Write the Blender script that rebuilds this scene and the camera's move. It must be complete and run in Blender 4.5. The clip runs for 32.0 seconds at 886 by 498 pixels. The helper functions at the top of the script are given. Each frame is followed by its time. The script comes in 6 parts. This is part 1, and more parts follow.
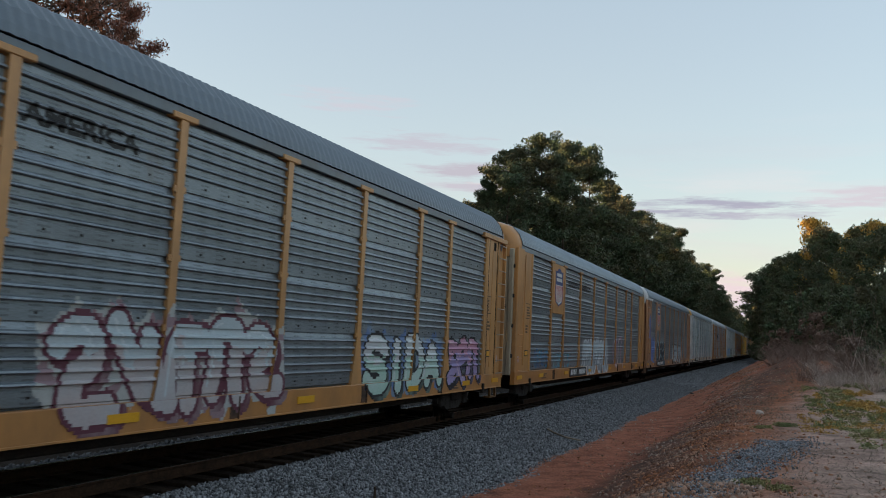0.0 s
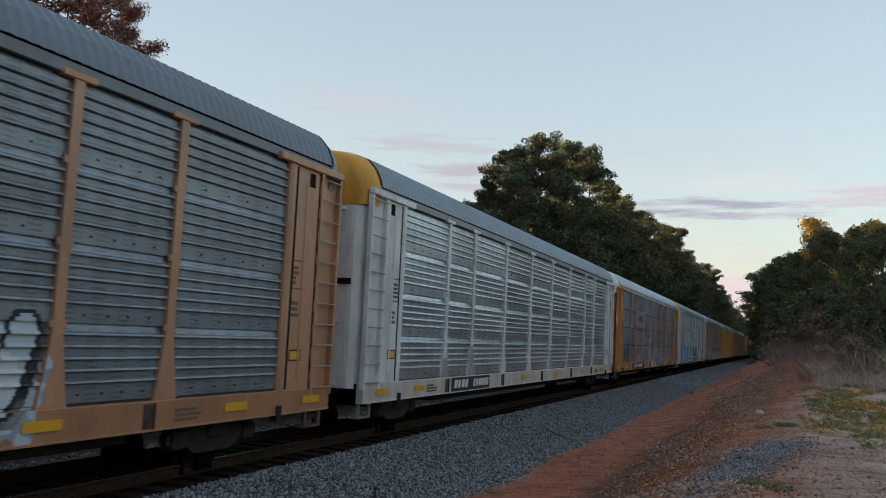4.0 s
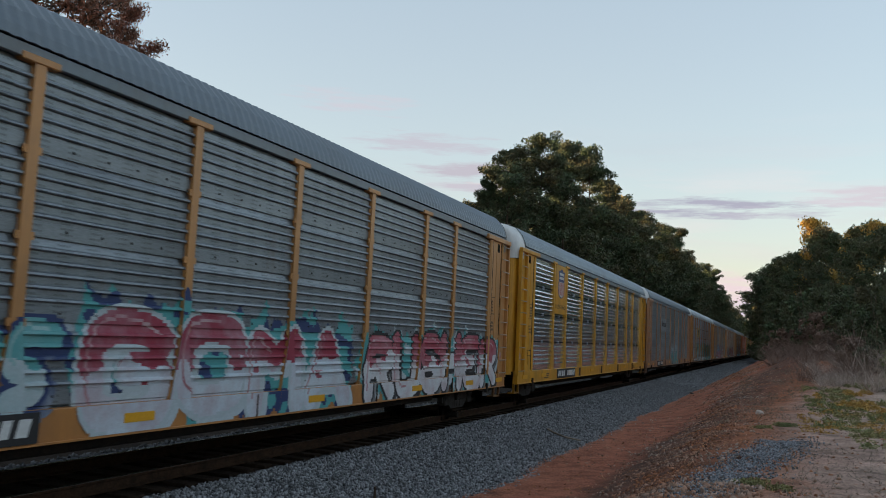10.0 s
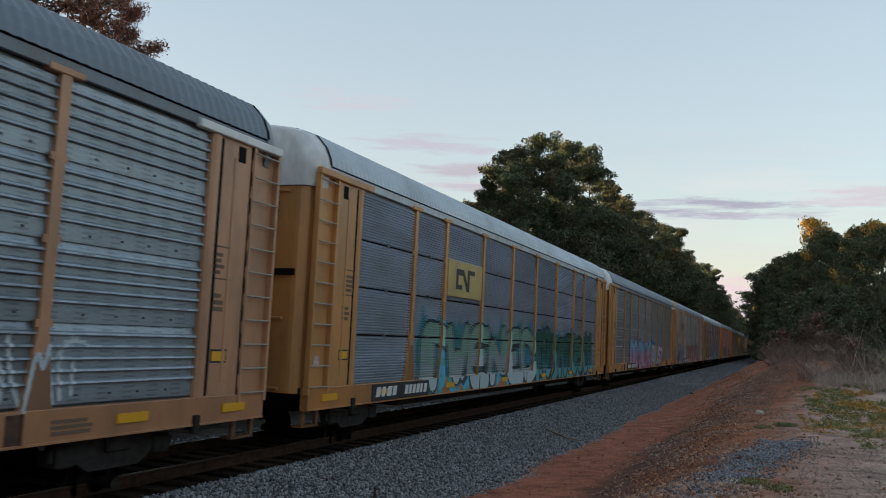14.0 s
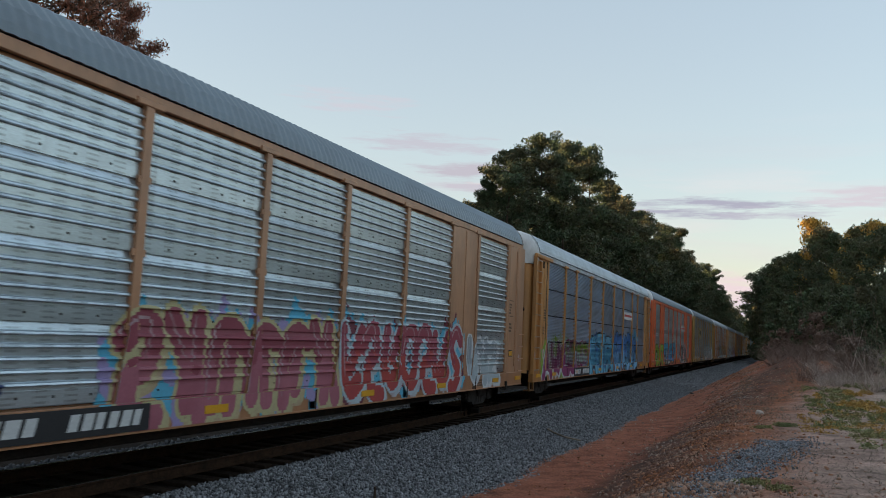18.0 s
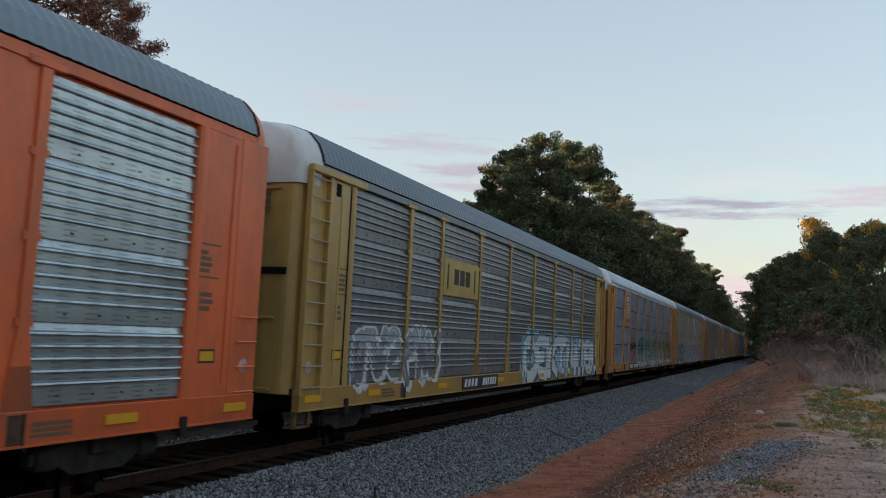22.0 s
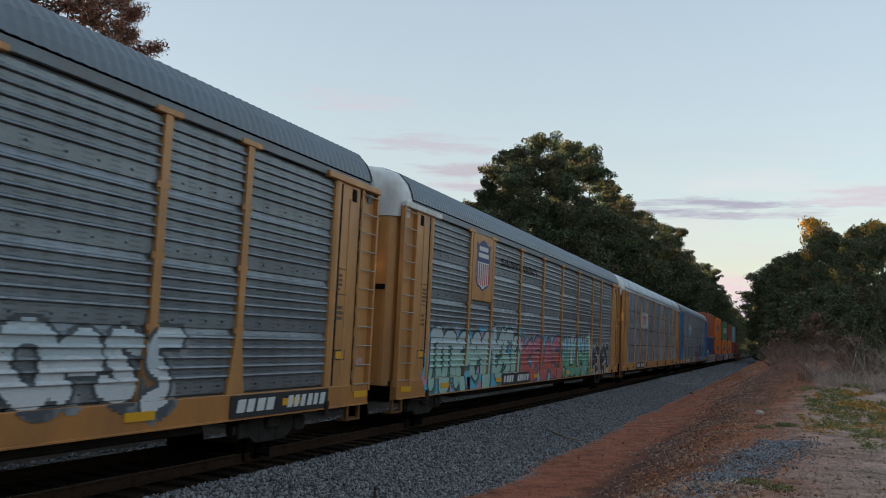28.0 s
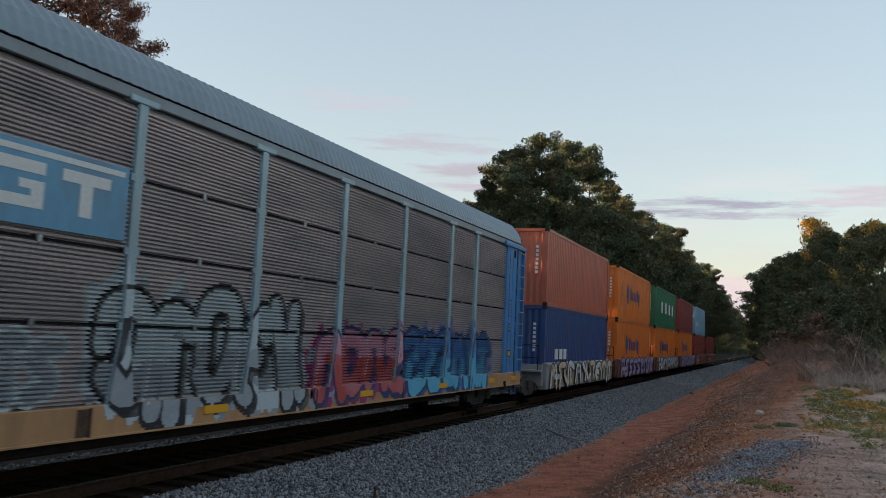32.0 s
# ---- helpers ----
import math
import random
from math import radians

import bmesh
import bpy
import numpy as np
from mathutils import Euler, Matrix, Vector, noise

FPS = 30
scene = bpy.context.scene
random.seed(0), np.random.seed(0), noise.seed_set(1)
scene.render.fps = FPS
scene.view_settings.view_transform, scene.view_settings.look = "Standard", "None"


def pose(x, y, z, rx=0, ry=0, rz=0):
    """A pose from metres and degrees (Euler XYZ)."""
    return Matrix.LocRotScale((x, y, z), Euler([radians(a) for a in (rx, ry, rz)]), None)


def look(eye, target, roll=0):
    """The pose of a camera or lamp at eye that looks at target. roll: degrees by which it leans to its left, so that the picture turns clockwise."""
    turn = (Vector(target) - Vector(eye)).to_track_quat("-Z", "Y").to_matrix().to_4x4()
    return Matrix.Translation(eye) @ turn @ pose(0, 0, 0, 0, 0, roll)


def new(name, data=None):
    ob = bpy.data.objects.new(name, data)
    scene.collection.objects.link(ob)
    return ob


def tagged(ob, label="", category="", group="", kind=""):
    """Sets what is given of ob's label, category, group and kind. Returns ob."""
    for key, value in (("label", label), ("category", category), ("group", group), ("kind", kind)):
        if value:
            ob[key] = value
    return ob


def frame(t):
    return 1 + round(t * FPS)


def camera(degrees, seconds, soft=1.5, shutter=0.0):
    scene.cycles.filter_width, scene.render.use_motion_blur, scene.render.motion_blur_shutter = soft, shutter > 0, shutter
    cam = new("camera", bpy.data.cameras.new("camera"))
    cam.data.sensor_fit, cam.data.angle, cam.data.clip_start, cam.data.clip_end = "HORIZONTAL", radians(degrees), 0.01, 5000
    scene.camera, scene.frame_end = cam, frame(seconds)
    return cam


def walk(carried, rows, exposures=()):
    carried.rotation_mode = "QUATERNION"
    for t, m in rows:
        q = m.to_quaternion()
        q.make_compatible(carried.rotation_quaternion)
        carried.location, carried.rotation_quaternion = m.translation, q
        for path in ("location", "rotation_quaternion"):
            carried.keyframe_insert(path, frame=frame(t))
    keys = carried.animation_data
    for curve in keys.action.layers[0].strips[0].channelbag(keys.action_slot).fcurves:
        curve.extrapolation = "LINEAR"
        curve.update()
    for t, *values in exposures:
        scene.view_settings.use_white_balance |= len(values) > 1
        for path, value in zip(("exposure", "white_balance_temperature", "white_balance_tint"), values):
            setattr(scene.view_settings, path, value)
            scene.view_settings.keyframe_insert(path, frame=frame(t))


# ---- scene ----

# The camera stands still on the bank beside the line; z = 0 is the top of the rails, y runs along the track.
EYE = Vector((0.0, 0.0, 2.156))
YAW, PITCH, ROLL = radians(21.81), radians(5.79), 2.68
cam = camera(55.19, 32.0, soft=0.5, shutter=0.09)
AIM = EYE + Vector((-math.sin(YAW) * math.cos(PITCH), math.cos(YAW) * math.cos(PITCH), math.sin(PITCH)))
walk(cam, [(0.0, look(EYE, AIM, ROLL)), (32.0, look(EYE, AIM, ROLL))])

# ---- world, sun, exposure ----
SUN_EL, SUN_AZ = 4.8, 246.0
world = bpy.data.worlds.new("world")
scene.world = world
world.use_nodes = True
wn, wl = world.node_tree.nodes, world.node_tree.links
wn.clear()


def node(tree, kind, **values):
    n = tree.nodes.new(kind)
    for key, value in values.items():
        n.inputs[key.replace("_", " ")].default_value = value
    return n


sky = wn.new("ShaderNodeTexSky")
sky.sky_type, sky.sun_disc = "NISHITA", False
sky.sun_elevation, sky.sun_rotation = radians(SUN_EL), radians(SUN_AZ)
sky.altitude, sky.air_density, sky.dust_density, sky.ozone_density = 100, 1.0, 1.2, 1.5
bg = wn.new("ShaderNodeBackground")
bg.inputs["Strength"].default_value = 0.12
geo = wn.new("ShaderNodeTexCoord")
stretch = wn.new("ShaderNodeMapping")
stretch.inputs["Scale"].default_value = (2.4, 2.4, 22.0)
stretch.inputs["Location"].default_value = (0.3, 1.4, 0.35)
cloud = node(world.node_tree, "ShaderNodeTexNoise", Scale=1.6, Detail=7.0, Roughness=0.6)
cramp = wn.new("ShaderNodeValToRGB")
cramp.color_ramp.elements[0].position, cramp.color_ramp.elements[1].position = 0.47, 0.62
sep = wn.new("ShaderNodeSeparateXYZ")
low = wn.new("ShaderNodeMapRange")
for key, value in (("From Min", 0.26), ("From Max", 0.17), ("To Min", 0.0), ("To Max", 0.22)):
    low.inputs[key].default_value = value
mul = wn.new("ShaderNodeMath")
mul.operation = "MULTIPLY"
mix = wn.new("ShaderNodeMixRGB")
tone = wn.new("ShaderNodeValToRGB")
tone.color_ramp.elements[0].position, tone.color_ramp.elements[1].position = 0.35, 0.6
tone.color_ramp.elements[0].color, tone.color_ramp.elements[1].color = (1.55, 1.5, 1.75, 1), (2.9, 2.3, 2.3, 1)
tint = node(world.node_tree, "ShaderNodeTexNoise", Scale=0.9, Detail=3.0, Roughness=0.5)
wl.new(stretch.outputs["Vector"], tint.inputs["Vector"])
wl.new(tint.outputs["Fac"], tone.inputs["Fac"])
wl.new(tone.outputs["Color"], mix.inputs["Color2"])
# thin evening haze, creamier towards the horizon
veil = wn.new("ShaderNodeValToRGB")
veil.color_ramp.elements[0].position, veil.color_ramp.elements[1].position = 0.02, 0.5
veil.color_ramp.elements[0].color, veil.color_ramp.elements[1].color = (3.0, 2.65, 2.4, 1), (2.0, 2.35, 2.68, 1)
mid = veil.color_ramp.elements.new(0.18)
mid.color = (2.55, 2.68, 2.72, 1)
haze = wn.new("ShaderNodeMixRGB")
haze.inputs["Fac"].default_value = 0.48
wl.new(geo.outputs["Generated"], stretch.inputs["Vector"])
wl.new(stretch.outputs["Vector"], cloud.inputs["Vector"])
wl.new(cloud.outputs["Fac"], cramp.inputs["Fac"])
wl.new(geo.outputs["Generated"], sep.inputs["Vector"])
wl.new(sep.outputs["Z"], low.inputs["Value"])
wl.new(cramp.outputs["Color"], mul.inputs[0])
wl.new(low.outputs["Result"], mul.inputs[1])
wl.new(mul.outputs["Value"], mix.inputs["Fac"])
wl.new(sep.outputs["Z"], veil.inputs["Fac"])
wl.new(sky.outputs["Color"], haze.inputs["Color1"])
wl.new(veil.outputs["Color"], haze.inputs["Color2"])
wl.new(haze.outputs["Color"], mix.inputs["Color1"])


def value_node(operation, a, b):
    n = wn.new("ShaderNodeMath")
    n.operation = operation
    for k, q in enumerate((a, b)):
        if isinstance(q, (int, float)):
            n.inputs[k].default_value = q
        else:
            wl.new(q, n.inputs[k])
    return n.outputs["Value"]


# banks of evening cloud low over the woods: (x, width, z, height, colour)
sky_now = mix.outputs["Color"]
ragged = node(world.node_tree, "ShaderNodeTexNoise", Scale=5.5, Detail=8.0, Roughness=0.62)
wl.new(stretch.outputs["Vector"], ragged.inputs["Vector"])
rag = value_node("MULTIPLY", value_node("SUBTRACT", ragged.outputs["Fac"], 0.5), 5.0)
for cx, wx, cz, wz, col in ((-0.085, 0.12, 0.157, 0.014, (1.30, 1.30, 1.58)), (0.0, 0.07, 0.150, 0.008, (1.55, 1.52, 1.75)), (0.10, 0.10, 0.166, 0.012, (2.0, 1.9, 2.05)), (-0.335, 0.07, 0.192, 0.014, (1.62, 1.55, 1.74)), (-0.385, 0.08, 0.222, 0.014, (1.68, 1.70, 1.90)), (-0.30, 0.05, 0.176, 0.008, (2.5, 2.0, 2.05)), (-0.46, 0.07, 0.262, 0.014, (1.8, 1.85, 2.05)), (-0.355, 0.07, 0.174, 0.006, (1.75, 1.68, 1.86)), (-0.05, 0.045, 0.066, 0.018, (2.5, 2.05, 2.1)), (-0.05, 0.05, 0.042, 0.010, (2.1, 1.85, 2.05))):
    dx = value_node("DIVIDE", value_node("SUBTRACT", sep.outputs["X"], cx), wx)
    dz = value_node("DIVIDE", value_node("SUBTRACT", sep.outputs["Z"], cz), wz)
    r2 = value_node("ADD", value_node("MULTIPLY", dx, dx), value_node("MULTIPLY", dz, dz))
    body_f = value_node("ADD", value_node("SUBTRACT", 1.0, r2), rag)
    clamp = wn.new("ShaderNodeMapRange")
    for key, v in (("From Min", 0.1), ("From Max", 1.1), ("To Max", 1.0)):
        clamp.inputs[key].default_value = v
    wl.new(value_node("MULTIPLY", body_f, value_node("GREATER_THAN", sep.outputs["Y"], 0.0)), clamp.inputs["Value"])
    m2 = wn.new("ShaderNodeMixRGB")
    m2.inputs["Color2"].default_value = (*col, 1)
    wl.new(clamp.outputs["Result"], m2.inputs["Fac"])
    wl.new(sky_now, m2.inputs["Color1"])
    sky_now = m2.outputs["Color"]
wl.new(sky_now, bg.inputs["Color"])
wl.new(bg.outputs["Background"], wn.new("ShaderNodeOutputWorld").inputs["Surface"])

sun = new("sun", bpy.data.lights.new("sun", "SUN"))
sun.data.energy, sun.data.angle, sun.data.color = 4.5, radians(0.6), (1.0, 0.66, 0.36)
away = Vector((math.sin(radians(SUN_AZ)) * math.cos(radians(SUN_EL)), math.cos(radians(SUN_AZ)) * math.cos(radians(SUN_EL)), math.sin(radians(SUN_EL))))
sun.matrix_world = look(away * 300, (0, 0, 0))
scene.view_settings.exposure = 1.54


# ---- materials ----
def material(name, color=None, rough=0.6, metal=0.0, second=None, scale=3.0, grain=0.0, bump=0.0, bump_scale=30.0, tint=False, random=0.0, island=False, streak=False, amount=1.0, spec=0.5):
    """A paint or earth: a base colour (or the object's own colour), a second one in noisy patches, grain and relief."""
    m = bpy.data.materials.new(name)
    m.use_nodes = True
    t = m.node_tree
    b = t.nodes["Principled BSDF"]
    b.inputs["Roughness"].default_value, b.inputs["Metallic"].default_value = rough, metal
    b.inputs["Specular IOR Level"].default_value = spec
    link = t.links.new
    coord = t.nodes.new("ShaderNodeTexCoord").outputs["Object"]
    info = t.nodes.new("ShaderNodeObjectInfo")
    shift = t.nodes.new("ShaderNodeVectorMath")
    shift.operation = "ADD"
    spread = node(t, "ShaderNodeMapping", Scale=(1, 1, 1))
    if streak:
        spread.inputs["Scale"].default_value = (1.0, 1.2, 0.5) if streak == 1 else (1.0, 0.3, 1.5)
    link(coord, spread.inputs["Vector"])
    away3 = t.nodes.new("ShaderNodeVectorMath")
    away3.operation = "SCALE"
    away3.inputs[0].default_value = (37.0, 91.0, 53.0)
    link(info.outputs["Random"], away3.inputs["Scale"])
    link(spread.outputs["Vector"], shift.inputs[0])
    link(away3.outputs["Vector"], shift.inputs[1])
    place = shift.outputs["Vector"]
    if tint:
        base = info.outputs["Color"]
    else:
        rgb = t.nodes.new("ShaderNodeRGB")
        rgb.outputs[0].default_value = (*color, 1)
        base = rgb.outputs[0]
    if second:
        n = node(t, "ShaderNodeTexNoise", Scale=scale, Detail=6.0, Roughness=0.62)
        link(place, n.inputs["Vector"])
        ramp = t.nodes.new("ShaderNodeMapRange")
        for key, value in (("From Min", 0.42), ("From Max", 0.68), ("To Min", 0.0), ("To Max", amount)):
            ramp.inputs[key].default_value = value
        link(n.outputs["Fac"], ramp.inputs["Value"])
        mx = t.nodes.new("ShaderNodeMixRGB")
        mx.inputs["Color2"].default_value = (*second, 1)
        link(ramp.outputs["Result"], mx.inputs["Fac"])
        link(base, mx.inputs["Color1"])
        base = mx.outputs["Color"]
    if grain or random:
        value = None
        if grain:
            n = node(t, "ShaderNodeTexNoise", Scale=bump_scale, Detail=3.0, Roughness=0.7)
            link(place, n.inputs["Vector"])
            g = t.nodes.new("ShaderNodeMapRange")
            for key, v in (("From Min", 0.25), ("From Max", 0.75), ("To Min", 1 - grain), ("To Max", 1 + grain)):
                g.inputs[key].default_value = v
            link(n.outputs["Fac"], g.inputs["Value"])
            value = g.outputs["Result"]
        if random:
            if island:
                source = t.nodes.new("ShaderNodeNewGeometry").outputs["Random Per Island"]
            else:
                source = info.outputs["Random"]
            g = t.nodes.new("ShaderNodeMapRange")
            for key, v in (("To Min", 1 - random), ("To Max", 1 + random)):
                g.inputs[key].default_value = v
            link(source, g.inputs["Value"])
            if value is None:
                value = g.outputs["Result"]
            else:
                pr = t.nodes.new("ShaderNodeMath")
                pr.operation = "MULTIPLY"
                link(value, pr.inputs[0])
                link(g.outputs["Result"], pr.inputs[1])
                value = pr.outputs["Value"]
        hs = t.nodes.new("ShaderNodeHueSaturation")
        link(value, hs.inputs["Value"])
        link(base, hs.inputs["Color"])
        base = hs.outputs["Color"]
    link(base, b.inputs["Base Color"])
    if bump:
        n = node(t, "ShaderNodeTexNoise", Scale=bump_scale, Detail=4.0, Roughness=0.65)
        link(place, n.inputs["Vector"])
        bp = node(t, "ShaderNodeBump", Strength=bump, Distance=0.02)
        link(n.outputs["Fac"], bp.inputs["Height"])
        link(bp.outputs["Normal"], b.inputs["Normal"])
    return m


PAINT = material("car_paint", tint=True, rough=0.4, second=(0.12, 0.08, 0.055), scale=1.3, amount=0.38, grain=0.07, bump_scale=9, bump=0.05, streak=1)
GALV = material("galvanised_sheet", tint=True, rough=0.3, metal=0.7, second=(0.20, 0.21, 0.23), scale=1.3, amount=0.5, grain=0.15, bump_scale=45, streak=2)


def vent_holes(m):
    """Rows of small round vent holes in columns, and rusty runs, on the ribbed sheets."""
    t = m.node_tree
    link = t.links.new
    b = t.nodes["Principled BSDF"]
    old = b.inputs["Base Color"].links[0].from_socket
    sep3 = t.nodes.new("ShaderNodeSeparateXYZ")
    link(t.nodes.new("ShaderNodeTexCoord").outputs["Object"], sep3.inputs["Vector"])

    def wave(socket, period, low_v, high_v):
        k = t.nodes.new("ShaderNodeMath")
        k.operation = "MULTIPLY"
        k.inputs[1].default_value = 2 * math.pi / period
        link(socket, k.inputs[0])
        n = t.nodes.new("ShaderNodeMath")
        n.operation = "SINE"
        link(k.outputs["Value"], n.inputs[0])
        r = t.nodes.new("ShaderNodeMapRange")
        for key, v in (("From Min", low_v), ("From Max", high_v)):
            r.inputs[key].default_value = v
        link(n.outputs["Value"], r.inputs["Value"])
        return r.outputs["Result"]

    def times(a, c):
        k = t.nodes.new("ShaderNodeMath")
        k.operation = "MULTIPLY"
        link(a, k.inputs[0])
        link(c, k.inputs[1])
        return k.outputs["Value"]
    dots = times(wave(sep3.outputs["Y"], 0.052, 0.1, 0.6), wave(sep3.outputs["Z"], 0.0646, 0.0, 0.7))
    dots = times(dots, wave(sep3.outputs["Y"], 0.46, -0.1, 0.5))
    k = t.nodes.new("ShaderNodeMath")
    k.operation = "MULTIPLY"
    k.inputs[1].default_value = 0.92
    link(dots, k.inputs[0])
    mx = t.nodes.new("ShaderNodeMixRGB")
    mx.inputs["Color2"].default_value = (0.03, 0.032, 0.036, 1)
    link(k.outputs["Value"], mx.inputs["Fac"])
    link(old, mx.inputs["Color1"])
    n = node(t, "ShaderNodeTexNoise", Scale=0.8, Detail=5.0, Roughness=0.7)
    stretch3 = node(t, "ShaderNodeMapping", Scale=(1.0, 2.5, 0.6))
    info = t.nodes.new("ShaderNodeObjectInfo")
    far3 = t.nodes.new("ShaderNodeVectorMath")
    far3.operation = "MULTIPLY_ADD"
    far3.inputs[1].default_value = (1.0, 1.0, 1.0)
    link(stretch3.outputs["Vector"], far3.inputs[0])
    big = t.nodes.new("ShaderNodeVectorMath")
    big.operation = "SCALE"
    big.inputs[0].default_value = (19.0, 43.0, 71.0)
    link(info.outputs["Random"], big.inputs["Scale"])
    link(big.outputs["Vector"], far3.inputs[2])
    link(t.nodes.new("ShaderNodeTexCoord").outputs["Object"], stretch3.inputs["Vector"])
    link(far3.outputs["Vector"], n.inputs["Vector"])
    r = t.nodes.new("ShaderNodeMapRange")
    for key, v in (("From Min", 0.6), ("From Max", 0.78), ("To Max", 0.55)):
        r.inputs[key].default_value = v
    link(n.outputs["Fac"], r.inputs["Value"])
    rust = t.nodes.new("ShaderNodeMixRGB")
    rust.inputs["Color2"].default_value = (0.13, 0.085, 0.065, 1)
    link(r.outputs["Result"], rust.inputs["Fac"])
    link(mx.outputs["Color"], rust.inputs["Color1"])
    link(rust.outputs["Color"], b.inputs["Base Color"])


vent_holes(GALV)
GALV_NEW = material("new_galvanised_sheet", tint=True, rough=0.17, metal=0.9, second=(0.50, 0.56, 0.62), scale=1.5, amount=0.4, grain=0.08, bump_scale=30, streak=2)
vent_holes(GALV_NEW)
GALV_FINE = material("dull_galvanised_sheet", tint=True, rough=0.42, metal=0.4, second=(0.20, 0.225, 0.255), scale=1.3, amount=0.5, grain=0.15, bump_scale=45, streak=2)
GALV_OLD = material("weathered_galvanised_sheet", tint=True, rough=0.4, metal=0.55, second=(0.10, 0.105, 0.115), scale=1.1, amount=0.5, grain=0.22, bump_scale=45, streak=2)
vent_holes(GALV_OLD)
ROOF = material("roof_sheet", tint=True, rough=0.45, metal=0.3, second=(0.12, 0.13, 0.14), scale=0.7, amount=0.35, grain=0.08, bump_scale=12)
STEEL = material("grimy_steel", (0.030, 0.027, 0.025), rough=0.8, second=(0.045, 0.034, 0.027), scale=4, grain=0.3, bump=0.2, spec=0.08)
DARK = material("dark_gap", (0.012, 0.012, 0.013), rough=0.9, spec=0.08)
TRUCK = material("worn_cast_steel", (0.055, 0.050, 0.046), rough=0.75, second=(0.03, 0.025, 0.022), scale=5, grain=0.25, bump=0.2, spec=0.15)
FAR_STONE = material("darker_far_stone", (0.13, 0.13, 0.135), rough=0.9, random=0.7, island=True, spec=0.08)
RAILM = material("rusty_rail", (0.055, 0.030, 0.018), rough=0.75, second=(0.025, 0.016, 0.011), scale=6, grain=0.3, bump=0.15, spec=0.08)
HEAD = material("polished_rail_head", (0.50, 0.49, 0.48), rough=0.25, metal=1.0)
TIE = material("weathered_tie", (0.020, 0.013, 0.009), rough=0.95, second=(0.034, 0.023, 0.016), scale=7, grain=0.35, bump=0.5, random=0.3, spec=0.08)
STONE = material("ballast_stone", (0.215, 0.215, 0.22), rough=0.85, random=0.7, island=True, grain=0.15, spec=0.08)
BALLAST = material("ballast_bed", (0.085, 0.088, 0.095), rough=0.95, second=(0.07, 0.075, 0.085), scale=22, grain=0.55, bump=1.0, bump_scale=26, spec=0.08)
BARK = material("pine_bark", (0.07, 0.045, 0.03), rough=0.9, second=(0.03, 0.02, 0.015), scale=5, grain=0.3, bump=0.6, bump_scale=12)
PINE = material("pine_needles", (0.056, 0.088, 0.042), rough=0.75, second=(0.085, 0.065, 0.03), scale=0.25, random=0.5, island=True)
GREEN = material("broad_leaves", (0.052, 0.080, 0.032), rough=0.7, second=(0.09, 0.075, 0.035), scale=0.4, random=0.5, island=True)
RUST = material("rust_red_leaves", (0.25, 0.075, 0.035), rough=0.65, second=(0.09, 0.06, 0.03), scale=0.5, random=0.5, island=True)
# evening sun on the tree crowns is put into this gold leaf colour
GOLD = material("gold_and_sunlit_leaves", (0.46, 0.26, 0.045), rough=0.65, second=(0.26, 0.20, 0.04), scale=0.5, random=0.4, island=True)
STRAW = material("pale_straw", (0.52, 0.42, 0.36), rough=0.85, second=(0.28, 0.21, 0.16), scale=1.0, random=0.4, island=True)
AMBER = material("turning_leaves", (0.48, 0.25, 0.05), rough=0.7, second=(0.30, 0.22, 0.06), scale=1.5, random=0.4, island=True)
DRY = material("dry_grass", (0.24, 0.19, 0.14), rough=0.85, second=(0.15, 0.11, 0.08), scale=1.0, random=0.4, island=True)
WEED = material("weed_leaves", (0.17, 0.20, 0.075), rough=0.7, second=(0.27, 0.21, 0.08), scale=0.9, random=0.4, island=True)
TWIG = material("bare_twigs", (0.20, 0.13, 0.10), rough=0.9, random=0.3, island=True)
PEBBLE = material("bank_pebble", (0.34, 0.145, 0.075), rough=0.9, second=(0.32, 0.28, 0.24), scale=0.6, random=0.5, island=True, spec=0.08)
SPILL = material("dark_gravel", (0.20, 0.205, 0.22), rough=0.85, random=0.7, island=True, grain=0.15, spec=0.08)
CLOD = material("clay_clod", (0.24, 0.11, 0.07), rough=0.95, second=(0.14, 0.085, 0.06), scale=0.7, random=0.5, island=True, spec=0.08)
ROCK = material("pale_rock", (0.5, 0.42, 0.36), rough=0.9, grain=0.2, bump=0.5)


